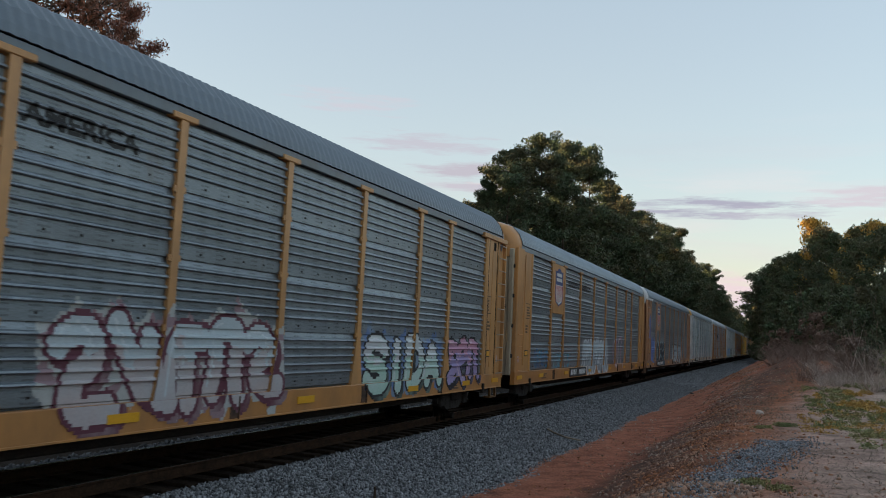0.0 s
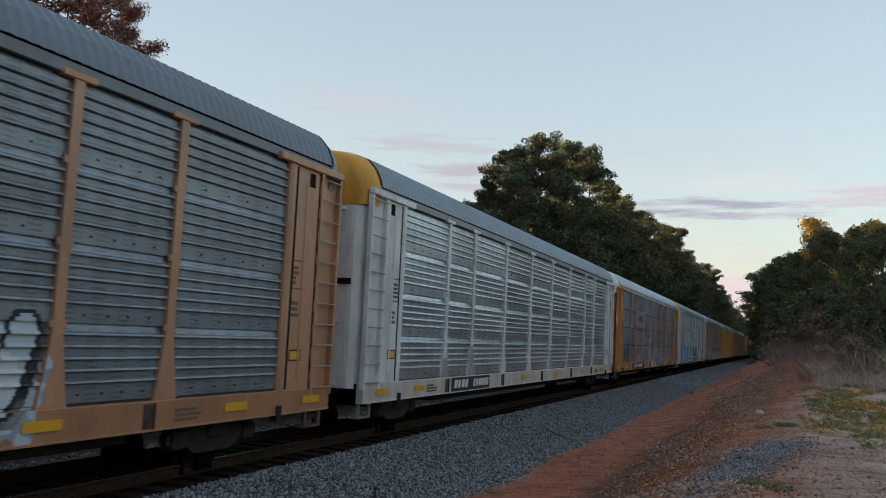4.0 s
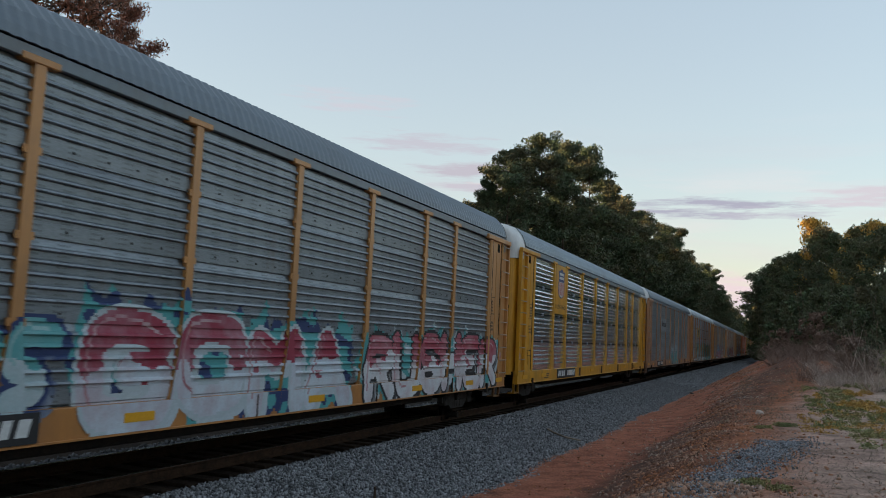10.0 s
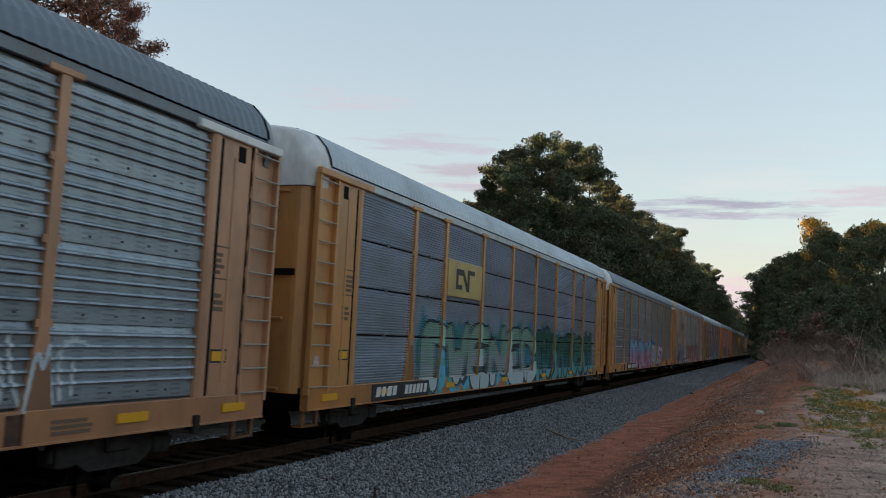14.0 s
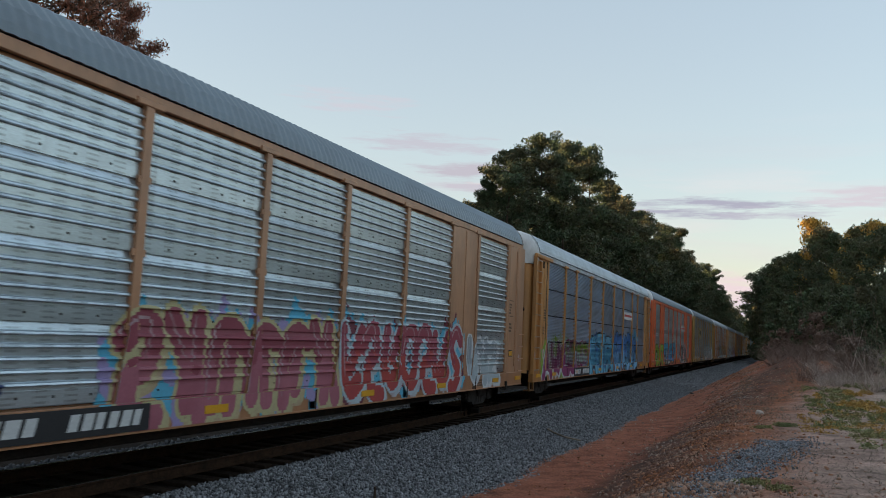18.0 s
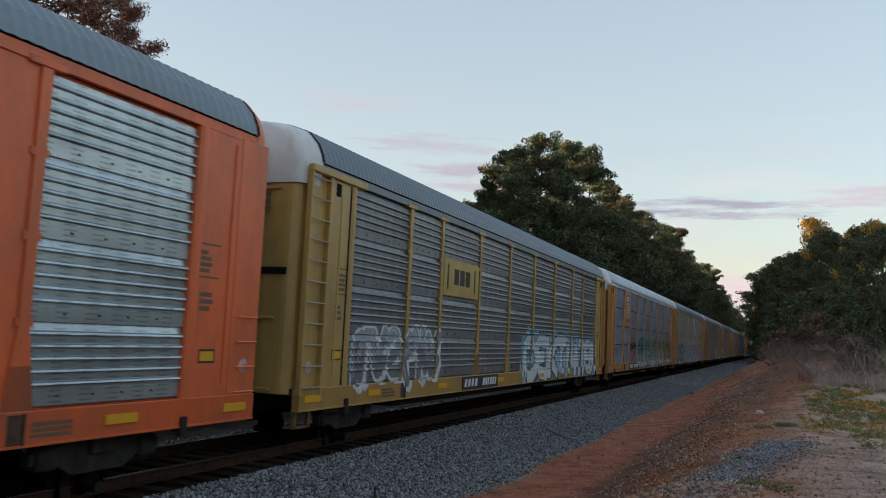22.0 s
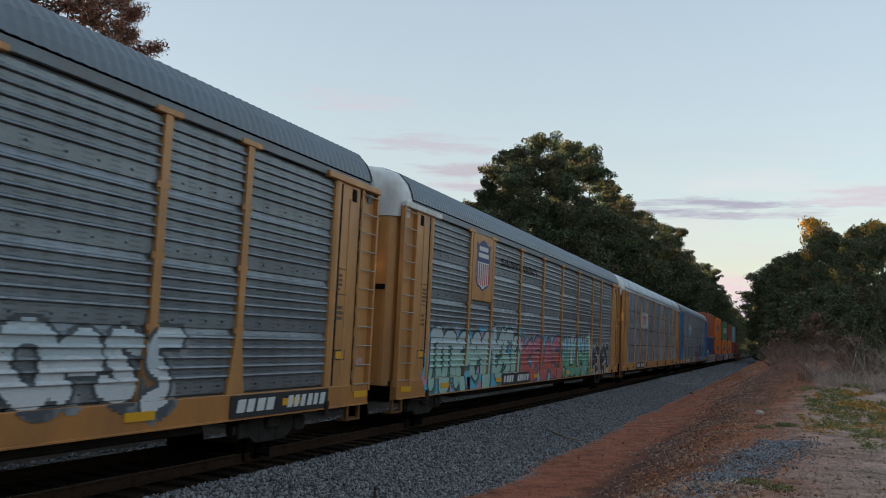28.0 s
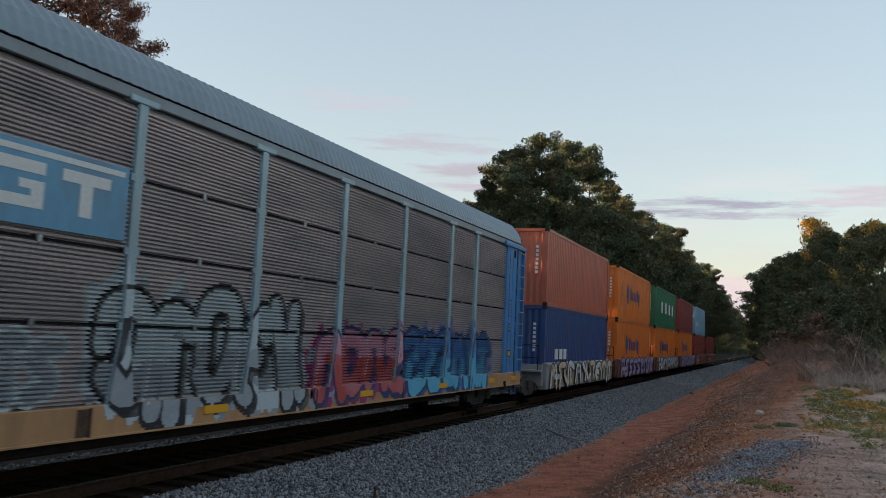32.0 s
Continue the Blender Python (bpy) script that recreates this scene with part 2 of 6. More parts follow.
def ground_material():
    """Red clay, gravelly bank and dry grass in belts along the track, with ragged edges."""
    m = bpy.data.materials.new("earth")
    m.use_nodes = True
    t = m.node_tree
    link = t.links.new
    b = t.nodes["Principled BSDF"]
    b.inputs["Specular IOR Level"].default_value = 0.1
    b.inputs["Roughness"].default_value = 0.95
    b.inputs["Specular IOR Level"].default_value = 0.2
    where = t.nodes.new("ShaderNodeNewGeometry").outputs["Position"]
    xyz = t.nodes.new("ShaderNodeSeparateXYZ")
    link(where, xyz.inputs["Vector"])
    wander = node(t, "ShaderNodeTexNoise", Scale=0.55, Detail=5.0, Roughness=0.6)
    link(where, wander.inputs["Vector"])
    off = t.nodes.new("ShaderNodeMath")
    off.operation = "MULTIPLY_ADD"
    off.inputs[1].default_value = 2.2
    link(wander.outputs["Fac"], off.inputs[0])
    back = t.nodes.new("ShaderNodeMapRange")
    for key, v in (("From Min", 25.0), ("From Max", 54.0), ("To Min", 0.0), ("To Max", -3.4)):
        back.inputs[key].default_value = v
    link(xyz.outputs["Y"], back.inputs["Value"])
    moved = t.nodes.new("ShaderNodeMath")
    moved.operation = "ADD"
    link(xyz.outputs["X"], moved.inputs[0])
    link(back.outputs["Result"], moved.inputs[1])
    keep = t.nodes.new("ShaderNodeMath")
    keep.operation = "MAXIMUM"
    low_x = t.nodes.new("ShaderNodeMath")
    low_x.operation = "MINIMUM"
    low_x.inputs[1].default_value = -4.4
    link(xyz.outputs["X"], low_x.inputs[0])
    link(low_x.outputs["Value"], keep.inputs[0])
    link(moved.outputs["Value"], keep.inputs[1])
    link(keep.outputs["Value"], off.inputs[2])
    ramp = t.nodes.new("ShaderNodeValToRGB")
    mapr = t.nodes.new("ShaderNodeMapRange")
    for key, v in (("From Min", -14.0), ("From Max", 16.0)):
        mapr.inputs[key].default_value = v
    link(off.outputs["Value"], mapr.inputs["Value"])
    link(mapr.outputs["Result"], ramp.inputs["Fac"])
    # the -14 stop is darkened to give the black shade seen beneath the train
    stops = [(-14, (0.03, 0.025, 0.02)), (-5.5, (0.12, 0.075, 0.055)), (-4.2, (0.31, 0.112, 0.064)), (-2.3, (0.29, 0.098, 0.055)), (-1.6, (0.105, 0.050, 0.033)), (-0.6, (0.15, 0.062, 0.038)), (0.6, (0.29, 0.105, 0.05)),
             (1.7, (0.35, 0.215, 0.165)), (3.2, (0.42, 0.30, 0.24)), (5.0, (0.22, 0.17, 0.10)), (16, (0.07, 0.07, 0.035))]
    els = ramp.color_ramp.elements
    for i, (x, c) in enumerate(stops):
        e = els[0] if i == 0 else els[len(els) - 1] if i == len(stops) - 1 else els.new((x + 14) / 30)
        e.color = (*c, 1)
    patch = node(t, "ShaderNodeTexNoise", Scale=1.7, Detail=8.0, Roughness=0.7)
    link(where, patch.inputs["Vector"])
    fine = node(t, "ShaderNodeTexNoise", Scale=26.0, Detail=4.0, Roughness=0.75)
    link(where, fine.inputs["Vector"])
    prod = t.nodes.new("ShaderNodeMath")
    prod.operation = "MULTIPLY"
    link(patch.outputs["Fac"], prod.inputs[0])
    link(fine.outputs["Fac"], prod.inputs[1])
    val = t.nodes.new("ShaderNodeMapRange")
    for key, v in (("From Min", 0.13), ("From Max", 0.38), ("To Min", 0.3), ("To Max", 1.75)):
        val.inputs[key].default_value = v
    link(prod.outputs["Value"], val.inputs["Value"])
    hs = t.nodes.new("ShaderNodeHueSaturation")
    link(ramp.outputs["Color"], hs.inputs["Color"])
    link(val.outputs["Result"], hs.inputs["Value"])
    link(hs.outputs["Color"], b.inputs["Base Color"])
    bp = node(t, "ShaderNodeBump", Strength=0.9, Distance=0.05)
    link(prod.outputs["Value"], bp.inputs["Height"])
    link(bp.outputs["Normal"], b.inputs["Normal"])
    return m


EARTH = ground_material()


# ---- mesh tools ----
class Shape:
    """Collects vertices and faces for one mesh."""

    def __init__(self):
        self.v, self.f = [], []

    def add(self, verts, faces):
        n = len(self.v)
        self.v += [tuple(v) for v in verts]
        self.f += [tuple(i + n for i in f) for f in faces]
        return self

    def box(self, x0, x1, y0, y1, z0, z1, c=0.0):
        """A box with edges chamfered by c."""
        if not c:
            vs = [(x, y, z) for x in (x0, x1) for y in (y0, y1) for z in (z0, z1)]
            return self.add(vs, [(0, 1, 3, 2), (4, 6, 7, 5), (0, 4, 5, 1), (2, 3, 7, 6), (0, 2, 6, 4), (1, 5, 7, 3)])
        vs, idx = [], {}
        lo, hi = (x0, y0, z0), (x1, y1, z1)
        for s in [(a, b, d) for a in (0, 1) for b in (0, 1) for d in (0, 1)]:
            for ax in range(3):
                p = [(hi[i] if s[i] else lo[i]) + (0 if i == ax else (-c if s[i] else c)) for i in range(3)]
                idx[s, ax] = len(vs)
                vs.append(p)
        fs = []
        for ax in range(3):
            u, w = (ax + 1) % 3, (ax + 2) % 3
            for side in (0, 1):
                ring = []
                for a, b in ((0, 0), (1, 0), (1, 1), (0, 1)):
                    s = [0, 0, 0]
                    s[ax], s[u], s[w] = side, a, b
                    ring.append(idx[tuple(s), ax])
                fs.append(tuple(ring if side else ring[::-1]))
            for a in (0, 1):
                for b in (0, 1):
                    s0, s1 = [0, 0, 0], [0, 0, 0]
                    s0[u] = s1[u] = a
                    s0[w] = s1[w] = b
                    s1[ax] = 1
                    s0, s1 = tuple(s0), tuple(s1)
                    fs.append((idx[s0, u], idx[s1, u], idx[s1, w], idx[s0, w]))
        for s in [(a, b, d) for a in (0, 1) for b in (0, 1) for d in (0, 1)]:
            fs.append((idx[s, 0], idx[s, 1], idx[s, 2]))
        return self.add(vs, fs)

    def prism(self, ring, axis, a, b, caps=True):
        """A polygon of pairs, pushed along an axis (0 x, 1 y, 2 z) from a to b."""
        n = len(ring)

        def put(p, h):
            q = list(p)
            q.insert(axis, h)
            return q
        vs = [put(p, a) for p in ring] + [put(p, b) for p in ring]
        fs = [(i, (i + 1) % n, n + (i + 1) % n, n + i) for i in range(n)]
        if caps:
            fs += [tuple(range(n))[::-1], tuple(range(n, 2 * n))]
        return self.add(vs, fs)

    def rod(self, p, q, r, n=6, r2=None):
        p, q = Vector(p), Vector(q)
        d = (q - p).normalized()
        a = d.orthogonal().normalized()
        b = d.cross(a)
        r2 = r if r2 is None else r2
        vs = [p + (a * math.cos(k) + b * math.sin(k)) * r for k in [2 * math.pi * i / n for i in range(n)]]
        vs += [q + (a * math.cos(k) + b * math.sin(k)) * r2 for k in [2 * math.pi * i / n for i in range(n)]]
        return self.add(vs, [(i, (i + 1) % n, n + (i + 1) % n, n + i) for i in range(n)] + [tuple(range(n))[::-1], tuple(range(n, 2 * n))])

    def mesh(self, name, smooth=False):
        me = bpy.data.meshes.new(name)
        me.from_pydata(self.v, [], self.f)
        bm = bmesh.new()
        bm.from_mesh(me)
        bmesh.ops.recalc_face_normals(bm, faces=bm.faces)
        bm.to_mesh(me)
        bm.free()
        if smooth:
            me.polygons.foreach_set("use_smooth", [True] * len(me.polygons))
        return me


def part(name, data, mat, parent, label="", color=None, at=None):
    """Links a Shape or a mesh as one object under a thing or a part."""
    me = data.mesh(name) if isinstance(data, Shape) else data
    if not me.materials:
        me.materials.append(mat)
    ob = new(name, me)
    ob.parent = parent
    if me.materials[0] != mat:
        ob.material_slots[0].link = "OBJECT"
        ob.material_slots[0].material = mat
    if color:
        ob.color = (*color, 1)
    if at:
        ob.matrix_local = at
    if label:
        ob["label"] = label
    return ob


def empty(name, label, category, group="", m=None):
    ob = new(name)
    if m:
        ob.matrix_basis = m
    return tagged(ob, label, category, group)


def soup(name, verts, tris_or_quads, mat):
    """A mesh from arrays: verts (n, 3) and faces (m, k)."""
    me = bpy.data.meshes.new(name)
    f = np.asarray(tris_or_quads, dtype=np.int32)
    m, k = f.shape
    me.vertices.add(len(verts))
    me.vertices.foreach_set("co", np.asarray(verts, dtype=np.float32).ravel())
    me.loops.add(m * k)
    me.loops.foreach_set("vertex_index", f.ravel())
    me.polygons.add(m)
    me.polygons.foreach_set("loop_start", np.arange(0, m * k, k, dtype=np.int32))
    me.update(calc_edges=True)
    me.materials.append(mat)
    return me


# ---- the ground ----
TRACK = -9.28
PROFILE = [(-2500, 2), (-60, 5.0), (-30, 3.4), (-21, 1.6), (-16, -0.4), (-13.6, -0.72), (-5.0, -0.66), (-3.1, -0.58), (-2.3, -0.25), (-1.4, 0.2), (-0.3, 0.34), (3, 0.45), (8, 0.8), (40, 1.6), (2500, 3)]
PX, PZ = [p[0] for p in PROFILE], [p[1] for p in PROFILE]


BX, BZ = [-5.5, -4.7, -3.8, -1.5, 0.5, 3, 40, 2500], [-0.7, -0.62, -0.05, 1.1, 2.0, 2.4, 3.6, 4.0]


def ground_z(x, y):
    """Height of the earth, with hummocks on the bank."""
    z = np.interp(x, PX, PZ)
    if x > -5.5 and y > 24:
        k = min(1.0, (y - 24) / 30.0)
        k = k * k * (3 - 2 * k)
        z = z + (float(np.interp(x, BX, BZ)) - z) * k
    w = 0.05 if -13.6 < x < -3.2 else 0.13
    return float(z + w * (noise.noise(Vector((x * 0.45, y * 0.25, 3.1))) + 0.4 * noise.noise(Vector((x * 1.7, y * 1.3, 7.7)))))


xs = [-2500, -800, -300, -120, -60, -40, -30, -22, -18, -15.5, -14, -13.6, -11, -8.5, -6.5, -5.4] + [round(-5.0 + 0.25 * i, 2) for i in range(40)] + [5.5, 6.2, 7, 8, 10, 13, 17, 22, 30, 40, 60, 120, 300, 800, 2500]
ys = [-2500, -600, -200, -80, -30, -10, 0, 4, 7] + [round(9 + 0.4 * i, 1) for i in range(80)] + [42 + 2 * i for i in range(20)] + [90, 110, 140, 180, 240, 320, 450, 700, 1000, 1600, 3000]
gv = [(x, y, ground_z(x, y)) for y in ys for x in xs]
nx = len(xs)
gf = [(j * nx + i, j * nx + i + 1, (j + 1) * nx + i + 1, (j + 1) * nx + i) for j in range(len(ys) - 1) for i in range(nx - 1)]
ground = new("ground", soup("ground", gv, gf, EARTH))
ground.data.polygons.foreach_set("use_smooth", [True] * len(ground.data.polygons))
tagged(ground, "red clay, gravel and dry grass bank beside the railway line", "ground", kind="structure")

bed = Shape().prism([(-13.7, -0.85), (-11.3, -0.235), (-7.7, -0.235), (-4.85, -0.70), (-4.85, -1.0), (-13.7, -1.0)], 1, -400, 1400)
ballast = new("ballast_bed", bed.mesh("ballast_bed"))
ballast.data.materials.append(BALLAST)
tagged(ballast, "grey crushed stone ballast bed under the track", "ballast", kind="structure")


# oily grit between the rails, coloured near black to carry the train's shade
grime_shade = new("fouled_bed", Shape().prism([(-10.75, -0.228), (-8.15, -0.228), (-7.9, -0.262), (-10.75, -0.27)], 1, -400, 1400).mesh("fouled_bed"))
grime_shade.data.materials.append(material("shaded_oily_grit", (0.016, 0.012, 0.009), rough=0.95, second=(0.035, 0.025, 0.018), scale=4, grain=0.4, bump=0.8, bump_scale=25, spec=0.05))
tagged(grime_shade, "oily grit between the rails, blackened for the shade under the train", "ballast", kind="structure")


def stones(name, count, spots, size, mat, label, category, seed):
    """Loose stones: squashed, jittered octahedra at the spots (n, 3)."""
    rng = np.random.default_rng(seed)
    base = np.array([(1, 0, 0), (-1, 0, 0), (0, 1, 0), (0, -1, 0), (0, 0, 1), (0, 0, -1)], float)
    tri = np.array([(0, 2, 4), (2, 1, 4), (1, 3, 4), (3, 0, 4), (2, 0, 5), (1, 2, 5), (3, 1, 5), (0, 3, 5)])
    n = len(spots)
    s = size * rng.uniform(0.55, 1.3, (n, 1, 1)) * rng.uniform(0.6, 1.25, (n, 1, 3))
    v = base[None] * s + rng.normal(0, size * 0.22, (n, 6, 3))
    a = rng.uniform(0, 6.283, n)
    tilt = rng.uniform(0, 6.283, n)
    c, si = np.cos(a)[:, None], np.sin(a)[:, None]
    x, y, z = v[..., 0], v[..., 1], v[..., 2]
    x, y = c * x - si * y, si * x + c * y
    c, si = np.cos(tilt)[:, None], np.sin(tilt)[:, None]
    y, z = c * y - si * z, si * y + c * z
    v = np.stack([x, y, z], -1) + spots[:, None, :]
    f = tri[None] + 6 * np.arange(n)[:, None, None]
    ob = new(name, soup(name, v.reshape(-1, 3), f.reshape(-1, 3), mat))
    return tagged(ob, label, category, kind="stuff")


rng = np.random.default_rng(5)
n1 = 90000
sy = 8 + 62 * rng.random(n1) ** 1.7
sx = -7.95 + 3.3 * rng.random(n1)
sz = np.interp(sx, [-11.3, -7.7, -4.85, -4.5], [-0.235, -0.235, -0.70, -0.70]) + rng.uniform(-0.01, 0.03, n1)
stones("ballast_stones", n1, np.stack([sx, sy, sz], -1), 0.028, STONE, "loose grey crushed stones on the ballast shoulder", "gravel", 1)
n1 = 9000
sy = -4 + 70 * rng.random(n1)
sx = -13.7 + 3.0 * rng.random(n1)
sz = np.interp(sx, [-13.7, -11.3, -10.0], [-0.85, -0.235, -0.235]) + rng.uniform(-0.01, 0.03, n1)
stones("far_side_stones", n1, np.stack([sx, sy, sz], -1), 0.04, FAR_STONE, "loose grey crushed stones beyond the far rail", "gravel", 6)
n1 = 26000
sy = 60 + 130 * rng.random(n1) ** 1.5
sx = -7.95 + 3.3 * rng.random(n1)
sz = np.interp(sx, [-11.3, -7.7, -4.85, -4.5], [-0.235, -0.235, -0.70, -0.70]) + rng.uniform(-0.01, 0.03, n1)
stones("far_ballast_stones", n1, np.stack([sx, sy, sz], -1), 0.055, STONE, "grey crushed stones along the distant ballast shoulder", "gravel", 7)
n2 = 1500
sy = 11 + 55 * rng.random(n2) ** 1.2
sx = -1.6 - 0.035 * np.clip(sy - 20, 0, 99) + rng.normal(0, 0.75, n2)
sz = np.array([ground_z(a, b) for a, b in zip(sx, sy)]) - 0.01
stones("clay_clods", n2, np.stack([sx, sy, sz], -1), 0.045, CLOD, "dark reddish clods broken from the clay bank", "clods", 8)
n2 = 1500
sy = 9.6 + 3.4 * rng.random(n2)
sx = rng.uniform(-2.6, -0.2, n2)
sz = np.array([ground_z(a, b) for a, b in zip(sx, sy)])
stones("bank_stones", n2, np.stack([sx, sy, sz], -1), 0.042, PEBBLE, "orange and grey stones on the clay bank", "stones", 9)
n2 = 12000
sy = 8 + 55 * rng.random(n2) ** 1.6
sx = np.where(rng.random(n2) < 0.72, rng.normal(-1.7, 0.8, n2), rng.uniform(-4.9, 3.0, n2))
sz = np.array([ground_z(a, b) for a, b in zip(sx, sy)])
stones("bank_pebbles", n2, np.stack([sx, sy, sz], -1), 0.03, PEBBLE, "reddish and grey pebbles scattered down the clay bank", "pebbles", 2)
n3 = 5200
sy = np.where(rng.random(n3) < 0.5, rng.uniform(11.4, 19.0, n3), rng.normal(15.5, 1.8, n3))
sx = -1.15 + 0.19 * (sy - 11.4) + rng.normal(0, 0.27, n3)
sz = np.array([ground_z(a, b) for a, b in zip(sx, sy)]) + 0.01
stones("gravel_spill", n3, np.stack([sx, sy, sz], -1), 0.019, SPILL, "spill of grey gravel across the bank", "gravel", 3)

# ---- the track ----
for i, gx in enumerate((TRACK + 0.7525, TRACK - 0.7525)):
    rail = empty("rail", "rusty steel rail with a polished head on wooden ties", "rail", "rails of the track")
    foot = Shape().prism([(gx - 0.07, -0.175), (gx + 0.07, -0.175), (gx + 0.07, -0.165), (gx + 0.012, -0.14), (gx + 0.012, -0.05), (gx + 0.035, -0.035), (gx + 0.036, -0.006), (gx - 0.036, -0.006), (gx - 0.035, -0.035), (gx - 0.012, -0.05), (gx - 0.012, -0.14), (gx - 0.07, -0.165)], 1, -350, 1300)
    part("web", foot, RAILM, rail)
    part("head", Shape().box(gx - 0.03, gx + 0.03, -350, 1300, -0.006, 0.0), HEAD, rail, "polished running surface")
tie_mesh = Shape().box(-1.28, 1.28, -0.115, 0.115, -0.18, 0.0, 0.012).mesh("tie")
tie_mesh.materials.append(TIE)
ties = empty("track_ties", "dark weathered wooden ties bedded in ballast", "ties")
rnd = random.Random(4)
for i in range(150):
    o = new("tie", tie_mesh)
    o.parent = ties
    o.matrix_local = pose(TRACK + rnd.uniform(-0.06, 0.06), 4 + 0.54 * i, -0.172 + rnd.uniform(-0.012, 0.004), 0, 0, rnd.uniform(-1.2, 1.2))
far = Shape()
for i in range(500):
    far.box(TRACK - 1.28, TRACK + 1.28, 84.9 + 0.54 * i, 85.13 + 0.54 * i, -0.35, -0.172)
for i in range(60):
    far.box(TRACK - 1.28, TRACK + 1.28, 3.46 - 0.54 * i, 3.69 - 0.54 * i, -0.35, -0.172)
o = part("far_ties", far, TIE, ties)
o["kind"] = "stuff"


# ---- the train ----
PITCHES = 28.6  # coupled length of a car
HALF = 14.3
POSTS = (-9.1, -7.15, -4.25, -1.4, 1.4, 4.25, 7.15, 9.1)
EDGE = 11.85
EDGES = (-EDGE, *POSTS, EDGE)
Z0, Z1 = 1.13, 4.94


def panel_profile(kind):
    """(height, depth) of a side sheet in four tiers: fine ribs, five narrow ribs over a flat riveted band, or five ribs between open slots."""
    pts = []
    tier = (Z1 - Z0) / 4
    for k in range(4):
        z = Z0 + k * tier
        if kind == "fine":
            n = 16
            p = (tier - 0.05) / n
            for i in range(n):
                a = z + 0.025 + i * p
                pts += [(a, -0.045), (a + 0.31 * p, -0.045), (a + 0.36 * p, 0.016), (a + 0.80 * p, 0.022), (a + 0.96 * p, -0.043)]
        else:
            flat = 0.20 if kind == "band" else 0.13
            if kind == "band":
                pts += [(z + 0.004, -0.02), (z + 0.011, -0.02), (z + 0.014, 0.012), (z + flat - 0.012, 0.012), (z + flat - 0.008, 0.0)]
            n = 5
            p = (tier - flat - (0.03 if kind == "band" else 0.08)) / n
            for i in range(n):
                a = z + flat + 0.03 + i * p
                pts += [(a, 0.0), (a + 0.006, 0.034), (a + 0.013, 0.045), (a + 0.019, 0.047), (a + 0.042, 0.040), (a + 0.054, 0.024), (a + 0.061, 0.0)]
        if kind != "band" and k < 3:
            e = z + tier
            pts += [(e - 0.019, 0.0), (e - 0.017, -0.058), (e + 0.017, -0.058), (e + 0.019, 0.0)]
    pts = sorted(pts)
    return [(Z0, 0.0)] + [q for q in pts if Z0 < q[0] < Z1] + [(Z1, 0.0)]


PROF = {k: panel_profile(k) for k in ("fine", "band", "slot")}
FACE = 1.465  # plane of the sheets; the sill stands at 1.55
POST, HALF_POST = 1.532, 0.078


def post_half(z):
    return HALF_POST if z > 2.0 else HALF_POST + (2.0 - z) * 0.16


CACHE = {}


def shared(key, build):
    if key not in CACHE:
        CACHE[key] = build()
    return CACHE[key]


def sheet_mesh(kind, w):
    def build():
        s = Shape()
        prof = PROF[kind]
        n = len(prof)
        vs = [(FACE + d, y, z) for y in (-w / 2, w / 2) for z, d in prof]
        vs += [(FACE - 0.06, y, z) for y in (-w / 2, w / 2) for z in (Z0, Z1)]
        fs = [(i, n + i, n + i + 1, i + 1) for i in range(n - 1)]
        fs += [(2 * n, 2 * n + 1, 2 * n + 3, 2 * n + 2)]
        s.add(vs, fs)
        me = bpy.data.meshes.new("side_panel")
        me.from_pydata(s.v, [], s.f)
        return me
    return shared(("sheet", kind, round(w, 3)), build)


ROOFLINE = [(1.50, 5.17), (1.545, 5.17), (1.52, 5.30), (1.42, 5.52), (1.2, 5.76), (0.8, 5.90), (0.38, 5.96), (0.0, 5.975)]
ROOFLINE = ROOFLINE + [(-x, z) for x, z in ROOFLINE[-2::-1]]


def roof_mesh():
    def build():
        n, seg = len(ROOFLINE), 0.095
        count = int(26.5 / seg)
        v, f = [], []
        for j in range(count + 1):
            y = -13.25 + 26.5 * j / count
            lift = 0.016 if j % 2 else 0.0
            for x, z in ROOFLINE:
                v.append((x * (1 + lift * 0.5), y, z + lift * (0.5 if abs(x) > 1.45 else 1)))
        for j in range(count):
            for i in range(n - 1):
                f.append((j * n + i, j * n + i + 1, (j + 1) * n + i + 1, (j + 1) * n + i))
        me = bpy.data.meshes.new("roof")
        me.from_pydata(v, [], f)
        return me
    return shared("roof", build)


def hood_mesh(sign):
    """The rounded cap of the roof at one end, with the upper end wall."""
    def build():
        s = Shape()
        n = len(ROOFLINE)
        vs = []
        turns = [k * math.pi / 12 for k in range(7)]
        for a in turns:
            shrink, drop = 0.20 * (1 - math.cos(a)), 0.10 * (1 - math.cos(a))
            vs += [(x * (1 - shrink), sign * (13.25 + 0.49 * math.sin(a)), 4.74 if i in (0, n - 1) else z - drop) for i, (x, z) in enumerate(ROOFLINE)]
        fs = [(k * n + i, k * n + i + 1, (k + 1) * n + i + 1, (k + 1) * n + i) for k in range(6) for i in range(n - 1)]
        fs.append(tuple(range(6 * n, 7 * n)))
        return s.add(vs, fs).mesh("end_hood", True)
    return shared(("hood", sign), build)


def seam_mesh(sign):
    """The dark joint between roof sheet and end hood."""
    def build():
        s = Shape()
        n = len(ROOFLINE)
        vs = [(x * 1.006, sign * y, z + 0.012) for y in (13.22, 13.29) for x, z in ROOFLINE]
        return s.add(vs, [(i, i + 1, n + i + 1, n + i) for i in range(n - 1)]).mesh("hood_seam")
    return shared(("seam", sign), build)


